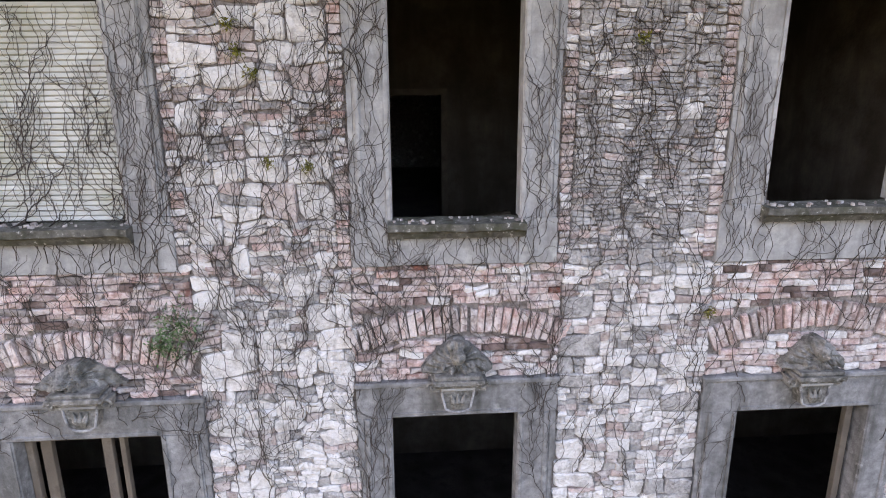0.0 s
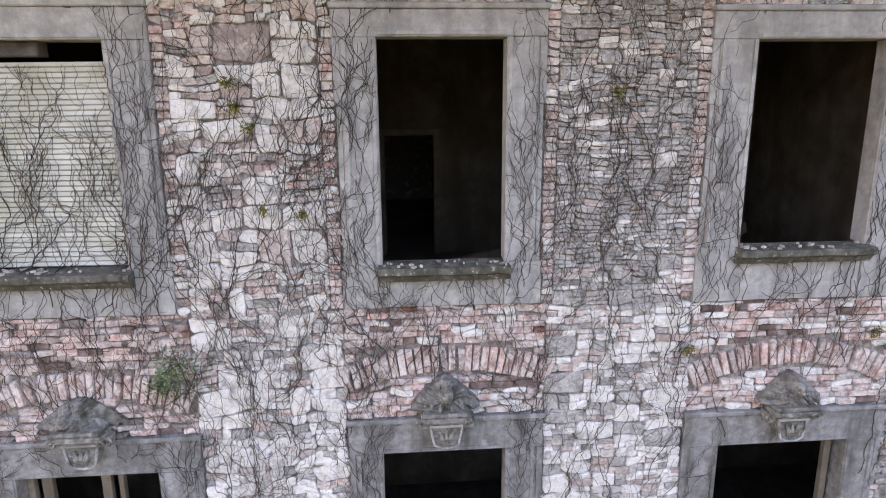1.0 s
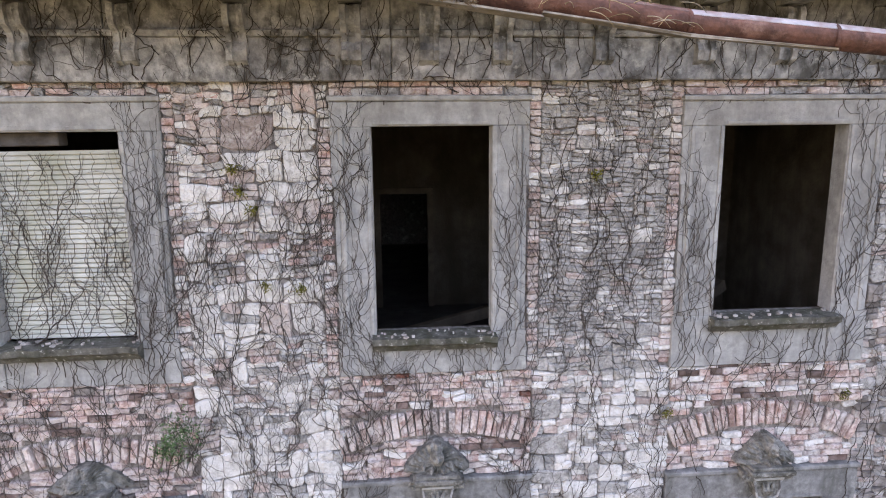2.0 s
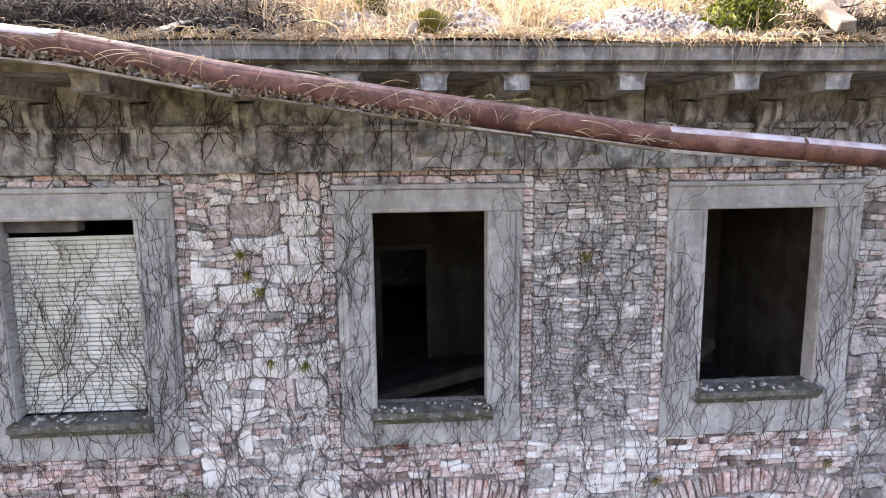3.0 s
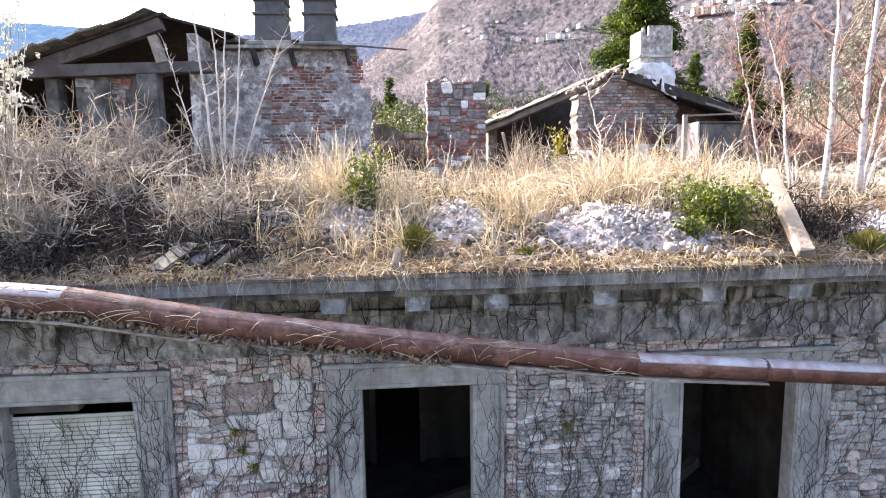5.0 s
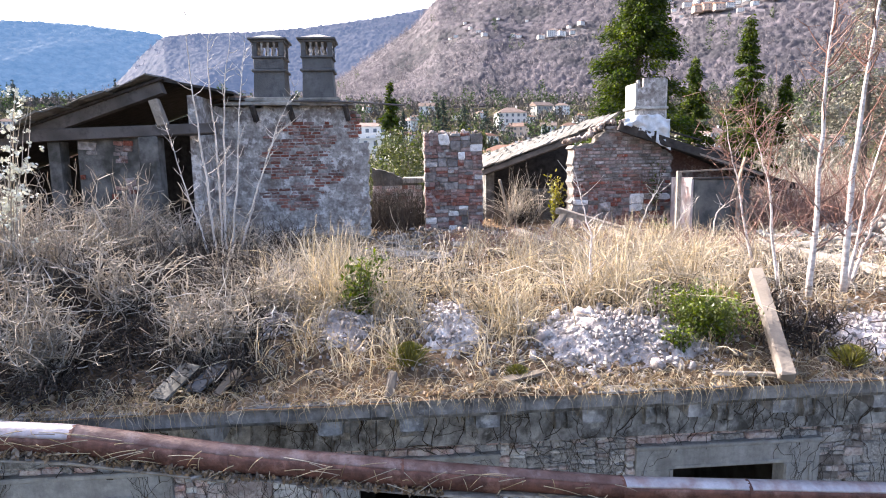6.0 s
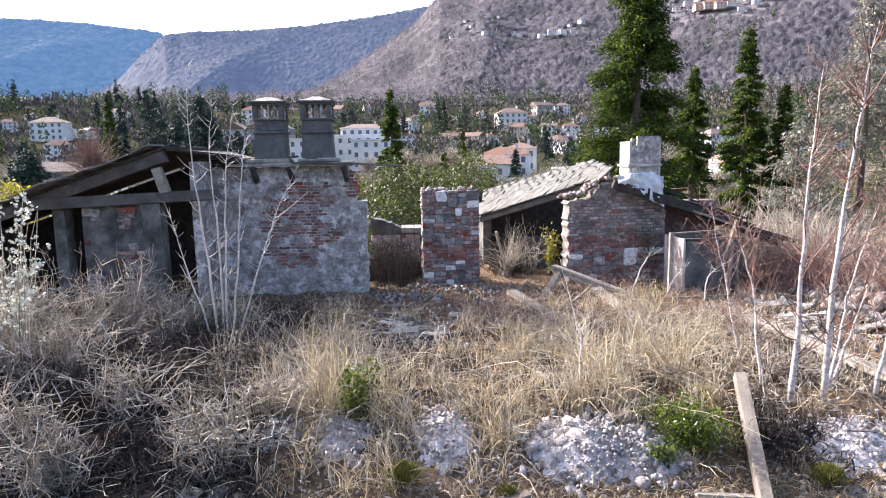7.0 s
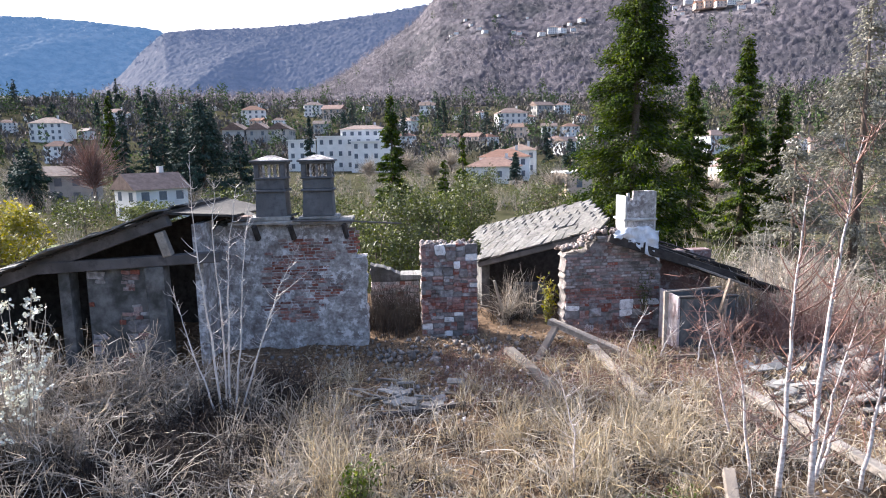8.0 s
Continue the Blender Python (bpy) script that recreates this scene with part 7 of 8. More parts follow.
def bushes(name, pts, w, h, mat_, label, n=55, size=.9):
    """Leafy bushes as clusters of leaf cards."""
    k = len(pts)
    d = NR.normal(size=(k, n, 3))
    d /= np.linalg.norm(d, axis=2, keepdims=True)
    r = NR.uniform(.55, 1.05, (k, n, 1))
    sc = np.stack([NR.uniform(.6, 1.3, k) * w * .5, NR.uniform(.6, 1.3, k) * w * .5, NR.uniform(.6, 1.3, k) * h * .5], -1)[:, None]
    C = np.asarray(pts)[:, None] + d * r * sc + np.array([0, 0, .5]) * sc
    return stuff(name, *leaves(C.reshape(-1, 3), size * NR.uniform(.6, 1.3, k * n), .6), mat_, label, "bushes")




def sheet_patch(x, y, w, d):
    """A piece of open lawn that follows the ground."""
    m = Mesh()
    for j in range(9):
        for i in range(13):
            a, b = x + w * (i / 12 - .5), y + d * (j / 8 - .5)
            m.v.append((a, b, ground_z(a, b) + .25))
    for j in range(8):
        for i in range(12):
            a = j * 13 + i
            m.f.append((a, a + 1, a + 14, a + 13))
    return m


canopy("far_woods", -31, 42, .17, 455, 1075, 3.2, ground_z, 6.5, 4.2, M["hill_near"], "bare violet-brown woods on the hillside", 1.0, lambda a, b: free_of(a, b, 7))
# these woods emit the same painted haze as the hills below them
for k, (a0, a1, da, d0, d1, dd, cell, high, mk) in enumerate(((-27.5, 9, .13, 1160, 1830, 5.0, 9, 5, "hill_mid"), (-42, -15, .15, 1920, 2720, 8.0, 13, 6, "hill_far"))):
    canopy("hill_woods", a0, a1, da, d0, d1, dd, lambda a, b, fz=HILLS[k]: fz(a, b, *bearing(a, b)), cell, high, M[mk], "bare woods covering the distant hillside, haze painted in as a glow", 2.0 + k)
x, y = polar(9000, -24, 42, 480, 1050)
ok = free_of(x, y, 13)
blob_trees("far_trees", np.stack([x, y, [ground_z(a, b) + 2 for a, b in zip(x, y)]], -1)[ok], 4.0, 9, M["tree_far"], "taller bare trees standing out of the hillside woods")
# skyline trees take the hills' emissive haze colour too
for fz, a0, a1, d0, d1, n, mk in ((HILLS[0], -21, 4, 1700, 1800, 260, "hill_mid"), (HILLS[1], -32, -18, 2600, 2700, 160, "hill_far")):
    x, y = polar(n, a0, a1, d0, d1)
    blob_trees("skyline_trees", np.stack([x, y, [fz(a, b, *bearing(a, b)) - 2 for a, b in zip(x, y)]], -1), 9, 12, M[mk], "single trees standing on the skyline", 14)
x, y = polar(420, -22, 40, 460, 900)
ok = free_of(x, y, 14) & np.array([noise.noise((a * .010, b * .010, 14.0)) > .12 for a, b in zip(x, y)])
bushes("far_evergreens", np.stack([x, y, [ground_z(a, b) + 4 for a, b in zip(x, y)]], -1)[ok], 6, 16, M["tree_far_green"], "dark evergreens scattered through the hillside woods", 60, 1.6)
x, y = polar(4200, -34, 42, 215, 470)
ok = free_of(x, y, 7) & ~((np.abs(x + 16) < 19) & (y < 225)) & np.array([noise.noise((p * .03, q * .03, 3.0)) > -.18 for p, q in zip(x, y)])
blob_trees("valley_trees", np.stack([x, y, [ground_z(p, q) for p, q in zip(x, y)]], -1)[ok], 4.2, 6.5, M["tree_valley"], "bare grey-brown trees between the houses of the valley", 16)
x, y = polar(430, -34, 40, 175, 470)
ok = free_of(x, y, 8) & ~((np.abs(x + 16) < 19) & (y < 225)) & ~((np.abs(x - 31) < 16) & (y < 190))
bushes("valley_evergreens", np.stack([x, y, [ground_z(p, q) + 3.0 for p, q in zip(x, y)]], -1)[ok], 4.5, 11, M["tree_far_green"], "dark evergreens filling the valley between the houses", 60, 1.2)
x, y = polar(2300, -42, 44, 46, 215)
ok = (np.hypot(x + 35.6, y - 84) > 9) & (np.hypot(x + 31, y - 74) > 7) & (np.hypot(x - 28, y - 150) > 15) & ~((np.abs(x + 14) < 17) & (y > 165)) & (np.hypot(x - 33, y - 104) > 9)
pts = np.stack([x, y, [ground_z(p, q) + .4 for p, q in zip(x, y)]], -1)[ok]
k = len(pts) * 3 // 5
bushes("garden_bushes", pts[:k], 3.0, 2.4, M["magnolia"], "low evergreen garden bushes", 60, .32)
q = pts[k:]
Pb, Rb = blades(q[:, 0], q[:, 1], 30, NR.uniform(1.8, 4.0, len(q)), .5, .2, .022, 5, z=q[:, 2], droop=.1, sides=3, wiggle=.12)
stuff("garden_trees", *strands(Pb, Rb), M["bramble"], "bare garden shrubs between the houses", "shrubs")
single("lawn", sheet_patch(-30, 62, 16, 9), M["lawn"], "bright green lawn in a garden", "lawn", kind="structure")

# ---- masonry of the front: stones and bricks as pieces ----
SR = random.Random(3)


def stone_data(name, seed, mat_, rough=1.0):
    """A unit stone: rounded uneven outline, bulged face, 1 wide, 1 high, face near y = 0."""
    r = random.Random(seed)
    out, n = [], 10
    for cx, cz, dx, dz in ((1, -1, -1, 1), (1, 1, -1, -1), (-1, 1, 1, -1), (-1, -1, 1, 1)):
        u, w_ = r.uniform(.03, .05 + .16 * rough), r.uniform(.03, .06 + .22 * rough)
        e, g = r.uniform(-.05, .02) * rough, r.uniform(-.06, .02) * rough
        p, q = (.5 + e) * cx, (.5 + g) * cz
        ends = [(p + dx * u, q), (p, q + dz * w_)]
        out += ends if cx * cz < 0 else ends[::-1]
        if cx * cz > 0:
            out.append((r.uniform(-.15, .15), q * (1 - .10 * rough * r.random())))
    m = Mesh()
    v = [(x, .05, z) for x, z in out]
    v += [(x * .99, .007 + .006 * r.random(), z * .98) for x, z in out]
    v += [(x * .92 + .02 * r.uniform(-1, 1), -.004 + .008 * r.uniform(-1, 1), z * .87 + .02 * r.uniform(-1, 1)) for x, z in out]
    v.append((.12 * r.uniform(-1, 1), -.007 + .010 * r.uniform(-1, 1), .12 * r.uniform(-1, 1)))
    f = []
    for b in (0, n):
        for k in range(n):
            f.append((b + k, b + (k + 1) % n, b + n + (k + 1) % n, b + n + k))
    f += [(2 * n + k, 2 * n + (k + 1) % n, 3 * n) for k in range(n)]
    m.add(v, f)
    me = m.data(name)
    me.materials.append(mat_)
    return me, np.array(v), f


KINDS = {}
for key, mk, rough in (("white", "stone_white", 1.0), ("pink", "stone_pink", 1.0), ("grey", "stone_grey", 1.0), ("brick", "brick_pale", .35), ("red", "brick_red", .35), ("dirty", "stone_dirty", 1.0), ("dull", "brick_dull", .4)):
    KINDS[key] = [stone_data("stone" if "stone" in mk else "brick", 100 * len(KINDS) + i, M[mk], rough) for i in range(8)]
JOINED = {k: [[], []] for k in KINDS}
COUNT = {"stone": 0, "brick": 0}


def in_core(x, z):
    """The stretch of the front that is built as single pieces."""
    return -2.45 < x < 2.45 and 4.45 < z < 6.9


def bent(x, z):
    """Uneven courses: the joints wander, but not beside the cut stone."""
    e = min(abs(x + 1.03), abs(x - 1.01), abs(x + 2.27), abs(x - 2.24), abs(x - 4.34), abs(x + 4.28))
    k = min(1, e / .10) * (.055 if x < .9 else .03)
    return (x + k * (noise.noise((x * 3.1, 4.0, z * 3.1)) + .45 * noise.noise((x * 9, 8.0, z * 9))),
            z + k * (noise.noise((x * 3.1, 17.0, z * 3.1)) + .45 * noise.noise((x * 9, 23.0, z * 9))))


def piece(x, z, w, h, key, turn=0.0, y=0.03):
    name = "brick" if key in ("brick", "red", "dull") else "stone"
    data, v, f = SR.choice(KINDS[key])
    y += SR.uniform(-.012, .012)
    c, s = math.cos(turn), math.sin(turn)
    q = v * np.array([w, 1, h])
    q = np.stack([q[:, 0] * c + q[:, 2] * s + x, q[:, 1] + y, -q[:, 0] * s + q[:, 2] * c + z], -1)
    if name == "stone":
        for p in q:
            p[0], p[2] = bent(p[0], p[2])
    if in_core(x, z) and COUNT[name] < 300 and SR.random() < .8:
        me = bpy.data.meshes.new(name)
        me.from_pydata((q - np.array((x, y, z))).tolist(), [], f)
        me.materials.append(data.materials[0])
        ob = new(name, me)
        ob.parent = wall_south
        ob.location = (x, y, z)
        COUNT[name] += 1
        return
    vs, fs = JOINED[key]
    n = sum(len(a) for a in vs)
    vs.append(q)
    fs.append([tuple(i + n for i in face) for face in f])


def rubble(x0, x1, z0, z1, mix, small=(.05, .085), big=.45, most=(.46, .27), put=None):
    """Rubble stonework: large blocks set among patches of small flat stones."""
    w, h = x1 - x0, z1 - z0
    put = put or piece
    if w > most[0] * SR.uniform(.7, 1.3) or h > most[1] * SR.uniform(.75, 1.25):
        if w / most[0] > h / most[1]:
            c = x0 + w * SR.uniform(.32, .68)
            rubble(x0, c, z0, z1, mix, small, big, most, put)
            rubble(c, x1, z0, z1, mix, small, big, most, put)
        else:
            c = z0 + h * SR.uniform(.32, .68)
            rubble(x0, x1, z0, c, mix, small, big, most, put)
            rubble(x0, x1, c, z1, mix, small, big, most, put)
        return
    if SR.random() < big and w > .09 and h > .09 and w < 3.2 * h:
        put(x0 + w / 2, z0 + h / 2, w - SR.uniform(-.010, .008), h - SR.uniform(-.010, .008), SR.choice(mix[0]), SR.uniform(-.10, .10), .027)
        return
    rows = max(1, round(h / SR.uniform(*small)))
    z = z0
    for k in range(rows):
        hh = (z1 - z) if k == rows - 1 else h / rows * SR.uniform(.8, 1.2)
        n = max(1, round(w / SR.uniform(.09, .19)))
        cuts = sorted([x0 + w * (j + SR.uniform(-.25, .25)) / n for j in range(1, n)])
        edges = [x0] + cuts + [x1]
        for u, v in zip(edges, edges[1:]):
            put((u + v) / 2, z + hh / 2 + SR.uniform(-.004, .004), v - u - SR.uniform(-.010, .006), hh - SR.uniform(-.008, .005), SR.choice(mix[1]), SR.uniform(-.09, .09), .032)
        z += hh


def in_arch(x, z, cx, crown, R, thick=.29, half=.98):
    d = math.hypot(x - cx, z - (crown - R))
    return abs(x - cx) < half + .05 and R - .02 < d < R + thick + .015


def bricks(x0, x1, z0, z1, arch=None, mix=("brick",) * 7 + ("pink", "pink", "white", "white", "red")):
    h = .068
    z, row = z0, 0
    while z < z1 - .03:
        x = x0 - (.12 if row % 2 else 0) * SR.random()
        hh = min(h * SR.uniform(.85, 1.15), z1 - z)
        while x < x1 - .01:
            w = SR.choice((.22, .22, .20, .12, .25)) * SR.uniform(.9, 1.1)
            a, b = max(x, x0), min(x + w, x1)
            if x1 - b < .04:
                b = x1
            c = ((a + b) / 2, z + hh / 2)
            if b - a > .03 and not (arch and in_arch(*c, *arch)):
                piece(c[0], c[1] + SR.uniform(-.004, .004), b - a - .003, hh - .004, SR.choice(mix), SR.uniform(-.015, .015))
            x = b if b == x1 else x + w
        z += hh
        row += 1


def arch_ring(cx, crown, R, half=.95, thick=.27, mix=("brick", "brick", "brick", "pink")):
    span = 2 * math.asin(half / R)
    n = int(span * (R + thick / 2) / .078)
    for k in range(n):
        a = -span / 2 + span * (k + .5) / n
        r = R + thick / 2
        piece(cx + r * math.sin(a), crown - R + r * math.cos(a), .066 * SR.uniform(.88, 1.08), thick * SR.uniform(.9, 1.02), SR.choice(mix), a + SR.uniform(-.03, .03), .022)


LEFT_MIX = (("white", "white", "white", "white", "white", "pink"), ("pink", "white", "pink", "brick", "white", "grey"))
RIGHT_MIX = (("white", "grey", "grey", "grey"), ("grey", "pink", "grey", "grey", "grey", "white", "grey"))
rubble(-2.27, -1.03, 4.95, 7.735, LEFT_MIX, big=.50, most=(.46, .27))
rubble(-2.30, -.925, 2.3, 4.95, (("white", "white", "white"), ("white", "pink", "white", "grey")), (.055, .09), .55, (.42, .24))
rubble(1.01, 2.24, 4.95, 7.735, RIGHT_MIX, (.035, .06), .26, (.32, .16))
rubble(.955, 2.38, 2.3, 4.95, (("white", "white", "grey"), ("white", "white", "pink", "grey")), (.05, .085), .4, (.40, .22))
rubble(4.38, 7.6, 2.3, 7.735, (("grey", "grey", "dirty"), ("grey", "dirty", "pink")), (.05, .08), .35)
rubble(-7.2, -4.32, 2.3, 7.735, LEFT_MIX)
for x0 in (-2.38, -1.03, .895, 2.24):
    bricks(x0, x0 + .115, 4.99, 7.735, None, ("brick", "brick", "pink", "white", "pink"))
for x0, x1, zt, zb, arch in ((-.925, .955, 4.985, 3.885, (0.03, 4.33, 2.7)), (2.38, 4.46, 4.945, 3.81, (3.42, 4.27, 2.1)), (-4.38, -2.30, 4.985, 3.81, (-3.34, 4.20, 2.3))):
    bricks(x0, x1, zb, zt, arch, ("brick", "brick", "brick", "brick", "dull", "pink", "pink", "red", "dirty") if x1 < -2 else ("brick",) * 6 + ("pink", "pink", "white", "white", "dull", "red"))
    arch_ring(*arch)
for x0, x1, z0 in ((-4.28, -2.38, 7.62), (-.915, .895, 7.61), (2.36, 4.34, 7.60)):
    bricks(x0, x1, z0, 7.735, None, ("red", "brick", "grey"))
names = {"white": ("stone_white", "mix_white"), "pink": ("stone_pink", "mix_pink"), "grey": ("stone_grey", "mix_grey"), "brick": ("brick_pale", "mix_brick"), "red": ("brick_red", "mix_brick"), "dirty": ("stone_dirty", "stone_dirty"), "dull": ("brick_dull", "brick_dull")}
for key, (vs, fs) in JOINED.items():
    if not vs:
        continue
    me = bpy.data.meshes.new("stonework")
    me.from_pydata(np.concatenate(vs).tolist(), [], [f for g in fs for f in g])
    me.materials.append(M[names[key][1]])
    ob = new("stonework" if key in ("white", "pink", "grey", "dirty") else "brickwork", me)
    ob.parent = wall_south
    tagged(ob, kind="stuff")

# bricks and stones of the ruined walls
def face_pieces(parent, x0, x1, z0, z1, y, keep_fn, kinds, h=.07, wid=(.20, .25, .12), tall=1.0, size=0):
    z, row = z0, 0
    count = 0
    while z < z1 - .03:
        hh = h * SR.uniform(.85, 1.15) * tall
        x = x0 - (.1 if row % 2 else 0)
        while x < x1:
            w = SR.choice(wid) * SR.uniform(.85, 1.15)
            a, b = max(x, x0), min(x + w, x1)
            key = kinds((a + b) / 2, z + hh / 2) if keep_fn((a + b) / 2, z + hh / 2) else None
            if key and b - a > .04:
                data, v, f = SR.choice(KINDS[key])
                ob = new("brick" if key in ("brick", "red", "dull") else "stone", data)
                ob.parent = parent
                ob.matrix_basis = Matrix.Translation(Vector(((a + b) / 2, y + SR.uniform(-.008, .012), z + hh / 2)) - base_of(parent)) @ Matrix.Rotation(SR.uniform(-.03, .03), 4, 'Y') @ Matrix.Diagonal((b - a - .010, 1, hh - .010, 1))
                count += 1
            x += w
        z += hh
        row += 1
    return count


def under(parent, y0, keep_fn=None):
    """A way to put pieces under a ruined wall."""
    def put(x, z, w, h, key, turn=0.0, y=0.0):
        if keep_fn and not keep_fn(x, z):
            return
        data, v, f = SR.choice(KINDS[key])
        ob = new("brick" if key in ("brick", "red", "dull") else "stone", data)
        ob.parent = parent
        ob.matrix_basis = Matrix.Translation(Vector((x, y0 + SR.uniform(-.015, .012), z)) - base_of(parent)) @ Matrix.Rotation(turn, 4, 'Y') @ Matrix.Diagonal((w, 1, h, 1))
    return put


rubble(-.55, .54, 9.0, 10.04, (("grey", "pink"), ("red", "grey", "brick", "pink")), (.06, .09), .2, (.4, .25), under(low_wall, 7.99))
rubble(.53, 1.67, 9.0, 9.68, (("white", "dirty", "dirty"), ("dull", "red", "dirty")), (.06, .09), .45, (.36, .24), under(pillar, 6.40))
rubble(.53, 1.67, 9.68, 10.0, (("red", "dull", "dirty"), ("red", "red", "red", "dull")), (.06, .08), .2, (.5, .2), under(pillar, 6.40))
rubble(.53, 1.67, 10.0, 11.1, (("dirty", "grey", "dirty", "white"), ("dull", "red", "dirty", "dull")), (.055, .085), .42, (.36, .24), under(pillar, 6.40))
rubble(-5.33, -4.32, 9.2, 11.0, (("dirty", "dirty"), ("red", "dull", "dirty")), (.06, .09), .3, (.42, .26), under(loft, 5.04, lambda x, z: noise.noise((x * 2.5, 6.0, z * 2.5)) > .12))


def gable_top(x, z):
    return z < (10.86 if x < 3.74 else 11.0 if x < 4.05 else 11.26 - max(0, x - 4.55) * .28 if x < 5.14 else 10.84 - max(0, x - 5.14) * .5)


rubble(3.40, 5.40, 9.0, 9.95, (("white", "dirty", "dirty"), ("red", "dirty", "dull")), (.06, .085), .35, (.45, .22), under(gable, 6.28, gable_top))
face_pieces(gable, 3.40, 5.40, 9.95, 10.22, 6.285, gable_top, lambda x, z: SR.choice(("red", "red", "dull")), .066, (.20, .22, .12))
face_pieces(gable, 3.40, 5.40, 10.22, 11.28, 6.285, gable_top, lambda x, z: SR.choice(("dull", "dirty", "dirty", "dull", "red" if noise.noise((x * 2, z * 2, 8.0)) > .05 else "dirty")), .068, (.20, .22, .12))
# bare brick where the plaster has come off the chimney wall


def bare(x, z):
    t = noise.noise((x * 2.2, 1.3, z * 2.2)) * .38 + noise.noise((x * 5, 2.3, z * 5)) * .3
    e = max(1 - math.hypot((x + 1.68) / .84, (z - 10.66) / .68), 1 - math.hypot((x + 1.95) / .55, (z - 9.95) / .32), 1 - math.hypot((x + .80) / .16, (z - 11.25) / .35)) - .8 * max(0, 1 - math.hypot((x + 1.15) / .30, (z - 10.72) / .34))
    return e + t > .12 and SR.random() < .93


face_pieces(ruin_wall, -2.8, -.66, 9.5, 11.6, 6.043, bare, lambda x, z: SR.choice(("red", "red", "red", "dull")), .06, (.19, .2, .11))

# ---- dead creeper over the front ----
VR = np.random.default_rng(8)


def face_y(x, z):
    for a, b, c, d in UP + LOW:
        if a < x < b and c < z < d:
            return .135 if b < -2 and c > 5 and z < 7.15 else None
    for l, r, bo, to in UP_OUT + LOW_OUT:
        if l < x < r and bo < z < to:
            return -.014
    if z > 7.735:
        return -.062 if z < 8.10 or z > 8.16 else -.112
    return .004


def density(x, z):
    q = 1.0
    if 1.0 < x < 2.4:
        q = .55
    if x > 2.4:
        q = .55
    if x < -.9:
        q = 1.0
    if z > 7.8:
        q *= .8
    return q


vine_sets = []
total = 0
stack_v = []
for _ in range(10):
    stack_v.append((VR.uniform(-4.2, -2.9), VR.uniform(4.9, 5.8), VR.normal(1.0, .35), VR.uniform(.004, .0065), VR.uniform(1.2, 2.4), 1))
for _ in range(250):
    stack_v.append((VR.uniform(-5.2, 5.6), VR.uniform(2.2, 6.5), VR.normal(math.pi / 2, .4), VR.uniform(.0026, .0054), VR.uniform(.8, 3.0), 0))
for _ in range(85):
    stack_v.append((VR.uniform(-5.0, -.6), VR.uniform(2.4, 7.2), VR.normal(math.pi / 2, .5), VR.uniform(.0025, .0048), VR.uniform(.6, 2.0), 0))
for _ in range(130):
    stack_v.append((VR.uniform(-5.0, 5.2), VR.uniform(7.5, 8.1), VR.normal(math.pi / 2, .6), VR.uniform(.003, .006), VR.uniform(.4, 1.1), 0))
for x0, x1, z0, z1, n in ((-5.0, -2.2, 2.8, 4.6, 60), (1.0, 2.4, 5.0, 7.4, 80), (2.4, 4.4, 4.9, 7.6, 45), (.9, 2.4, 2.4, 4.6, 20)):
    for _ in range(n):
        stack_v.append((VR.uniform(x0, x1), VR.uniform(z0, z1), VR.normal(math.pi / 2, .7), VR.uniform(.0022, .0036), VR.uniform(.3, 1.1), 1))
for l, r, lo, hi in ((-.9, -.56, 4.9, 7.0), (.56, .9, 4.9, 7.0), (2.42, 2.8, 4.9, 7.0), (4.04, 4.4, 4.9, 7.0), (-2.78, -2.43, 4.9, 7.2), (-4.3, -3.95, 4.9, 7.2), (-.9, .9, 4.93, 5.2), (-.9, -.62, 2.4, 3.5), (.62, .95, 2.4, 3.5)):
    for _ in range(10):
        stack_v.append((VR.uniform(l, r), VR.uniform(lo, hi), VR.normal(math.pi / 2, .2), VR.uniform(.0024, .004), VR.uniform(.6, 1.8), 1))
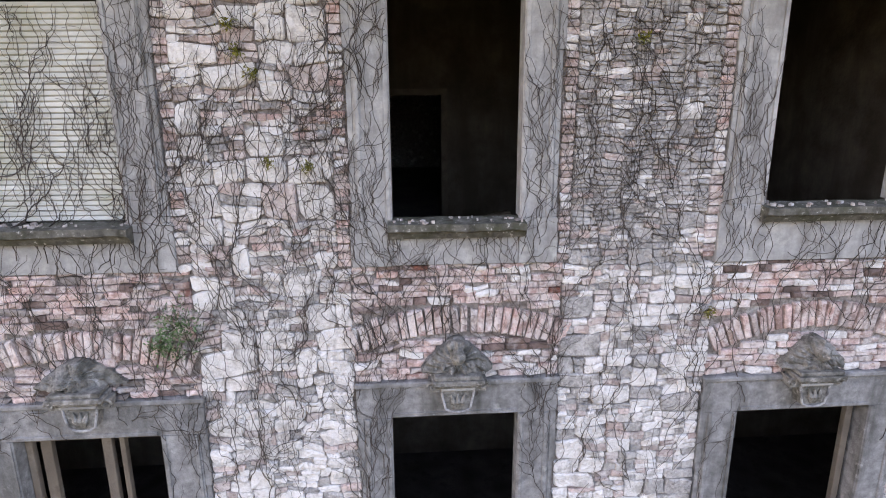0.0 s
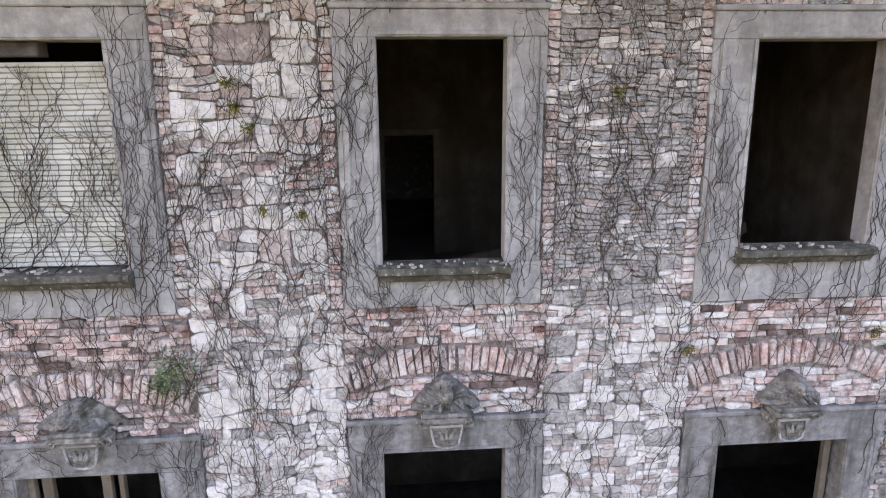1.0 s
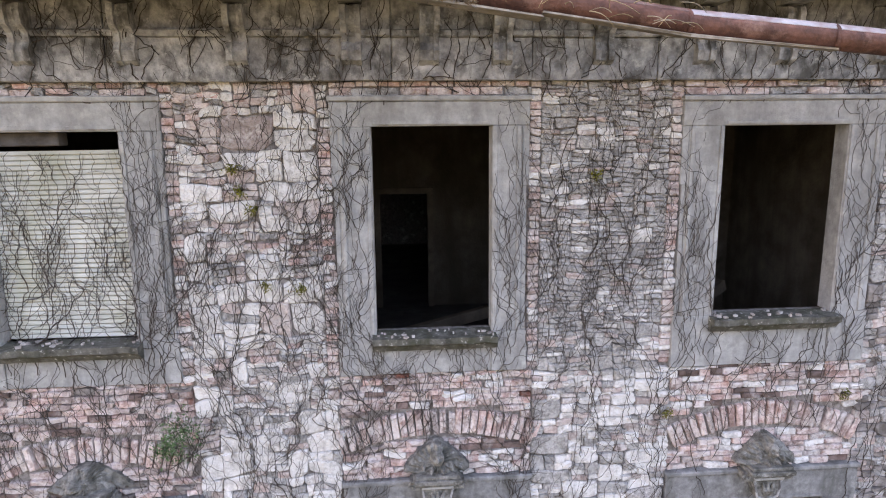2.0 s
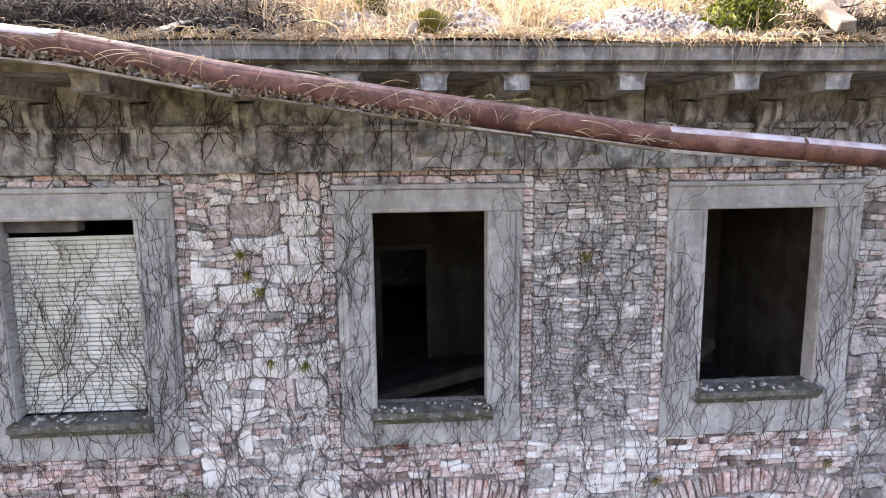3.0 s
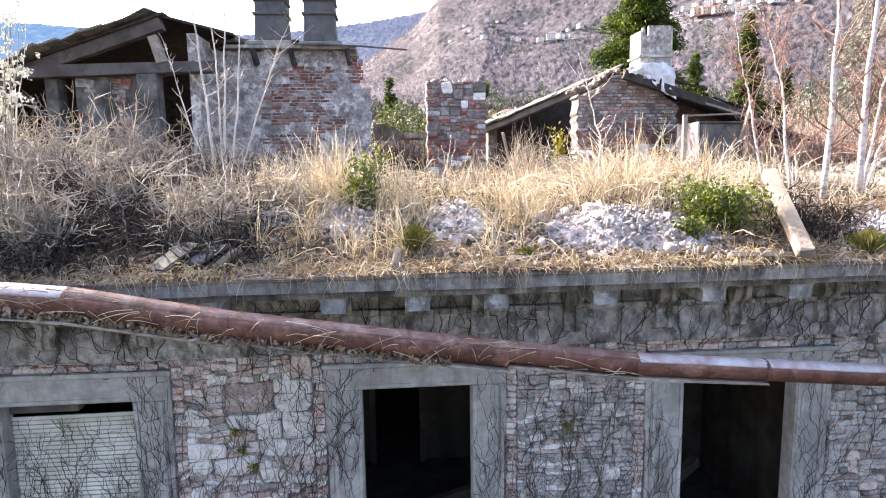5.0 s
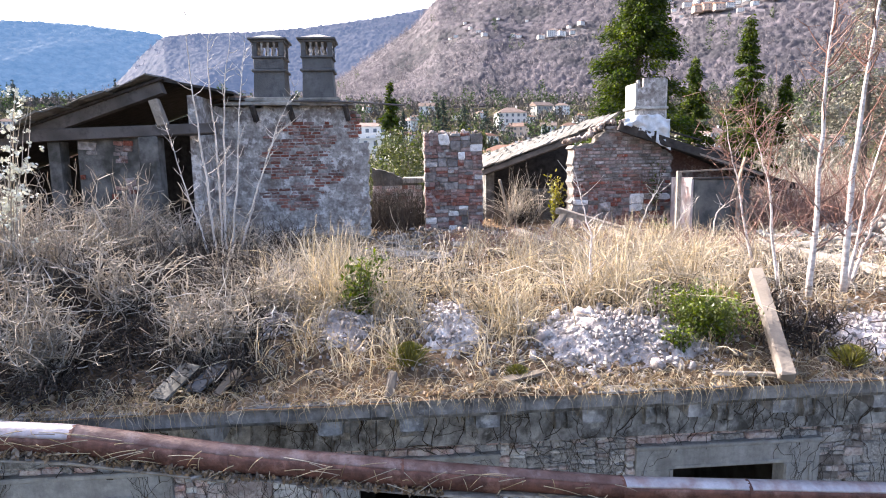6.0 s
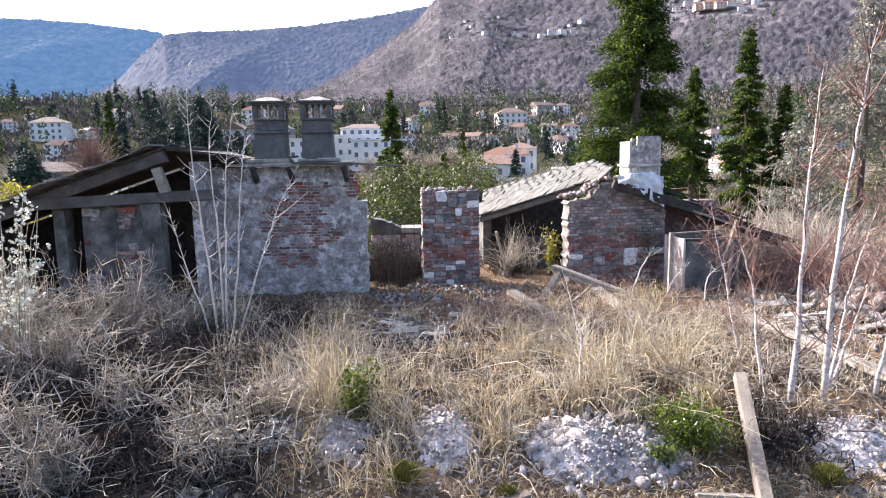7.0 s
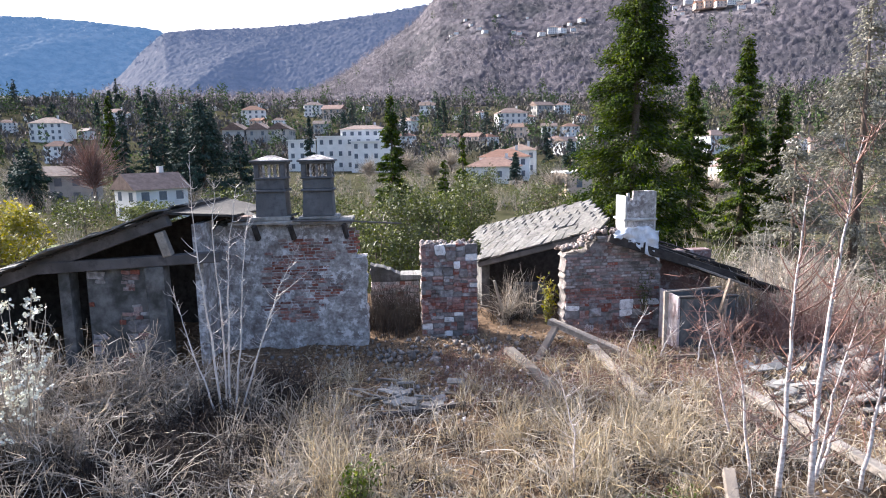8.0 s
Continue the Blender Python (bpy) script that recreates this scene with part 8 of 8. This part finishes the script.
while stack_v:
    x, z, a, r, ln, lev = stack_v.pop()
    pts, left = [], ln
    way = a
    while left > 0:
        y = face_y(x, z)
        if y is None or z > 8.5 or z < 2.0:
            break
        pts.append((x, y - .004 - .006 * VR.random(), z))
        step = VR.uniform(.03, .06)
        way += VR.normal(0, .09) + (math.pi / 2 - way) * .06
        a = a * .3 + way * .7 + VR.normal(0, .36)
        x += math.cos(a) * step
        z += math.sin(a) * step
        left -= step
        if lev < 3 and VR.random() < .10 * density(x, z):
            stack_v.append((x, z, way + VR.choice((-1, 1)) * VR.uniform(.35, 1.0), r * .7, left * VR.uniform(.15, .6) + .10, lev + 1))
    if len(pts) > 2:
        k = 10
        P = np.array(pts)
        for s in range(0, len(P) - 1, k - 1):
            seg = P[s:s + k]
            if len(seg) < 2:
                break
            seg = np.stack([np.interp(np.linspace(0, 1, k), np.linspace(0, 1, len(seg)), seg[:, q]) for q in range(3)], -1)
            vine_sets.append((seg, max(r * (1 - .6 * s / len(P)), .0017)))
PV = np.stack([s for s, _ in vine_sets])
RV = np.array([r for _, r in vine_sets])[:, None] * np.ones((1, 10))
stuff("dead_creeper", *strands(PV, RV), M["vine"], "net of bare dead creeper stems clinging to the front", "creeper")

# small plants in the joints
def tuft(x, z, n, r, mat_, label, name="wall_plant"):
    t = thing(name, (x, 0, z), label, "plant")
    C = np.stack([NR.normal(x, r, n), -.04 - np.abs(NR.normal(0, r * .5, n)), NR.normal(z, r, n)], -1)
    v, f = leaves(C, NR.uniform(.02, .05, n), .35)
    S = np.stack([np.repeat(np.array([[x, .02, z]]), 14, 0), C[:14]], 1)
    part_obj(t, "leaves", v, f, mat_, "stuff")
    part_obj(t, "stems", *strands(S, np.full((14, 2), .003)), M["vine"])
    return t


M["fern"] = material("fern", (0.06, 0.12, 0.05), (0.16, 0.24, 0.12), 8, 0.7, 0.0, vary=0.3, island=True)
tuft(-2.42, 4.52, 420, .10, M["fern"], "grey-green leafy weed growing out of the brickwork")
tuft(-2.55, 4.36, 260, .07, M["fern"], "grey-green leafy weed growing out of the brickwork")
for x, z in ((-1.78, 6.98), (-1.62, 6.62), (-1.23, 5.88), (-1.55, 5.92), (1.52, 6.88), (2.32, 4.48), (-1.72, 6.78), (4.2, 4.6)):
    tuft(x, z, 60, .03, M["moss"], "small tuft of moss and grass in a joint")
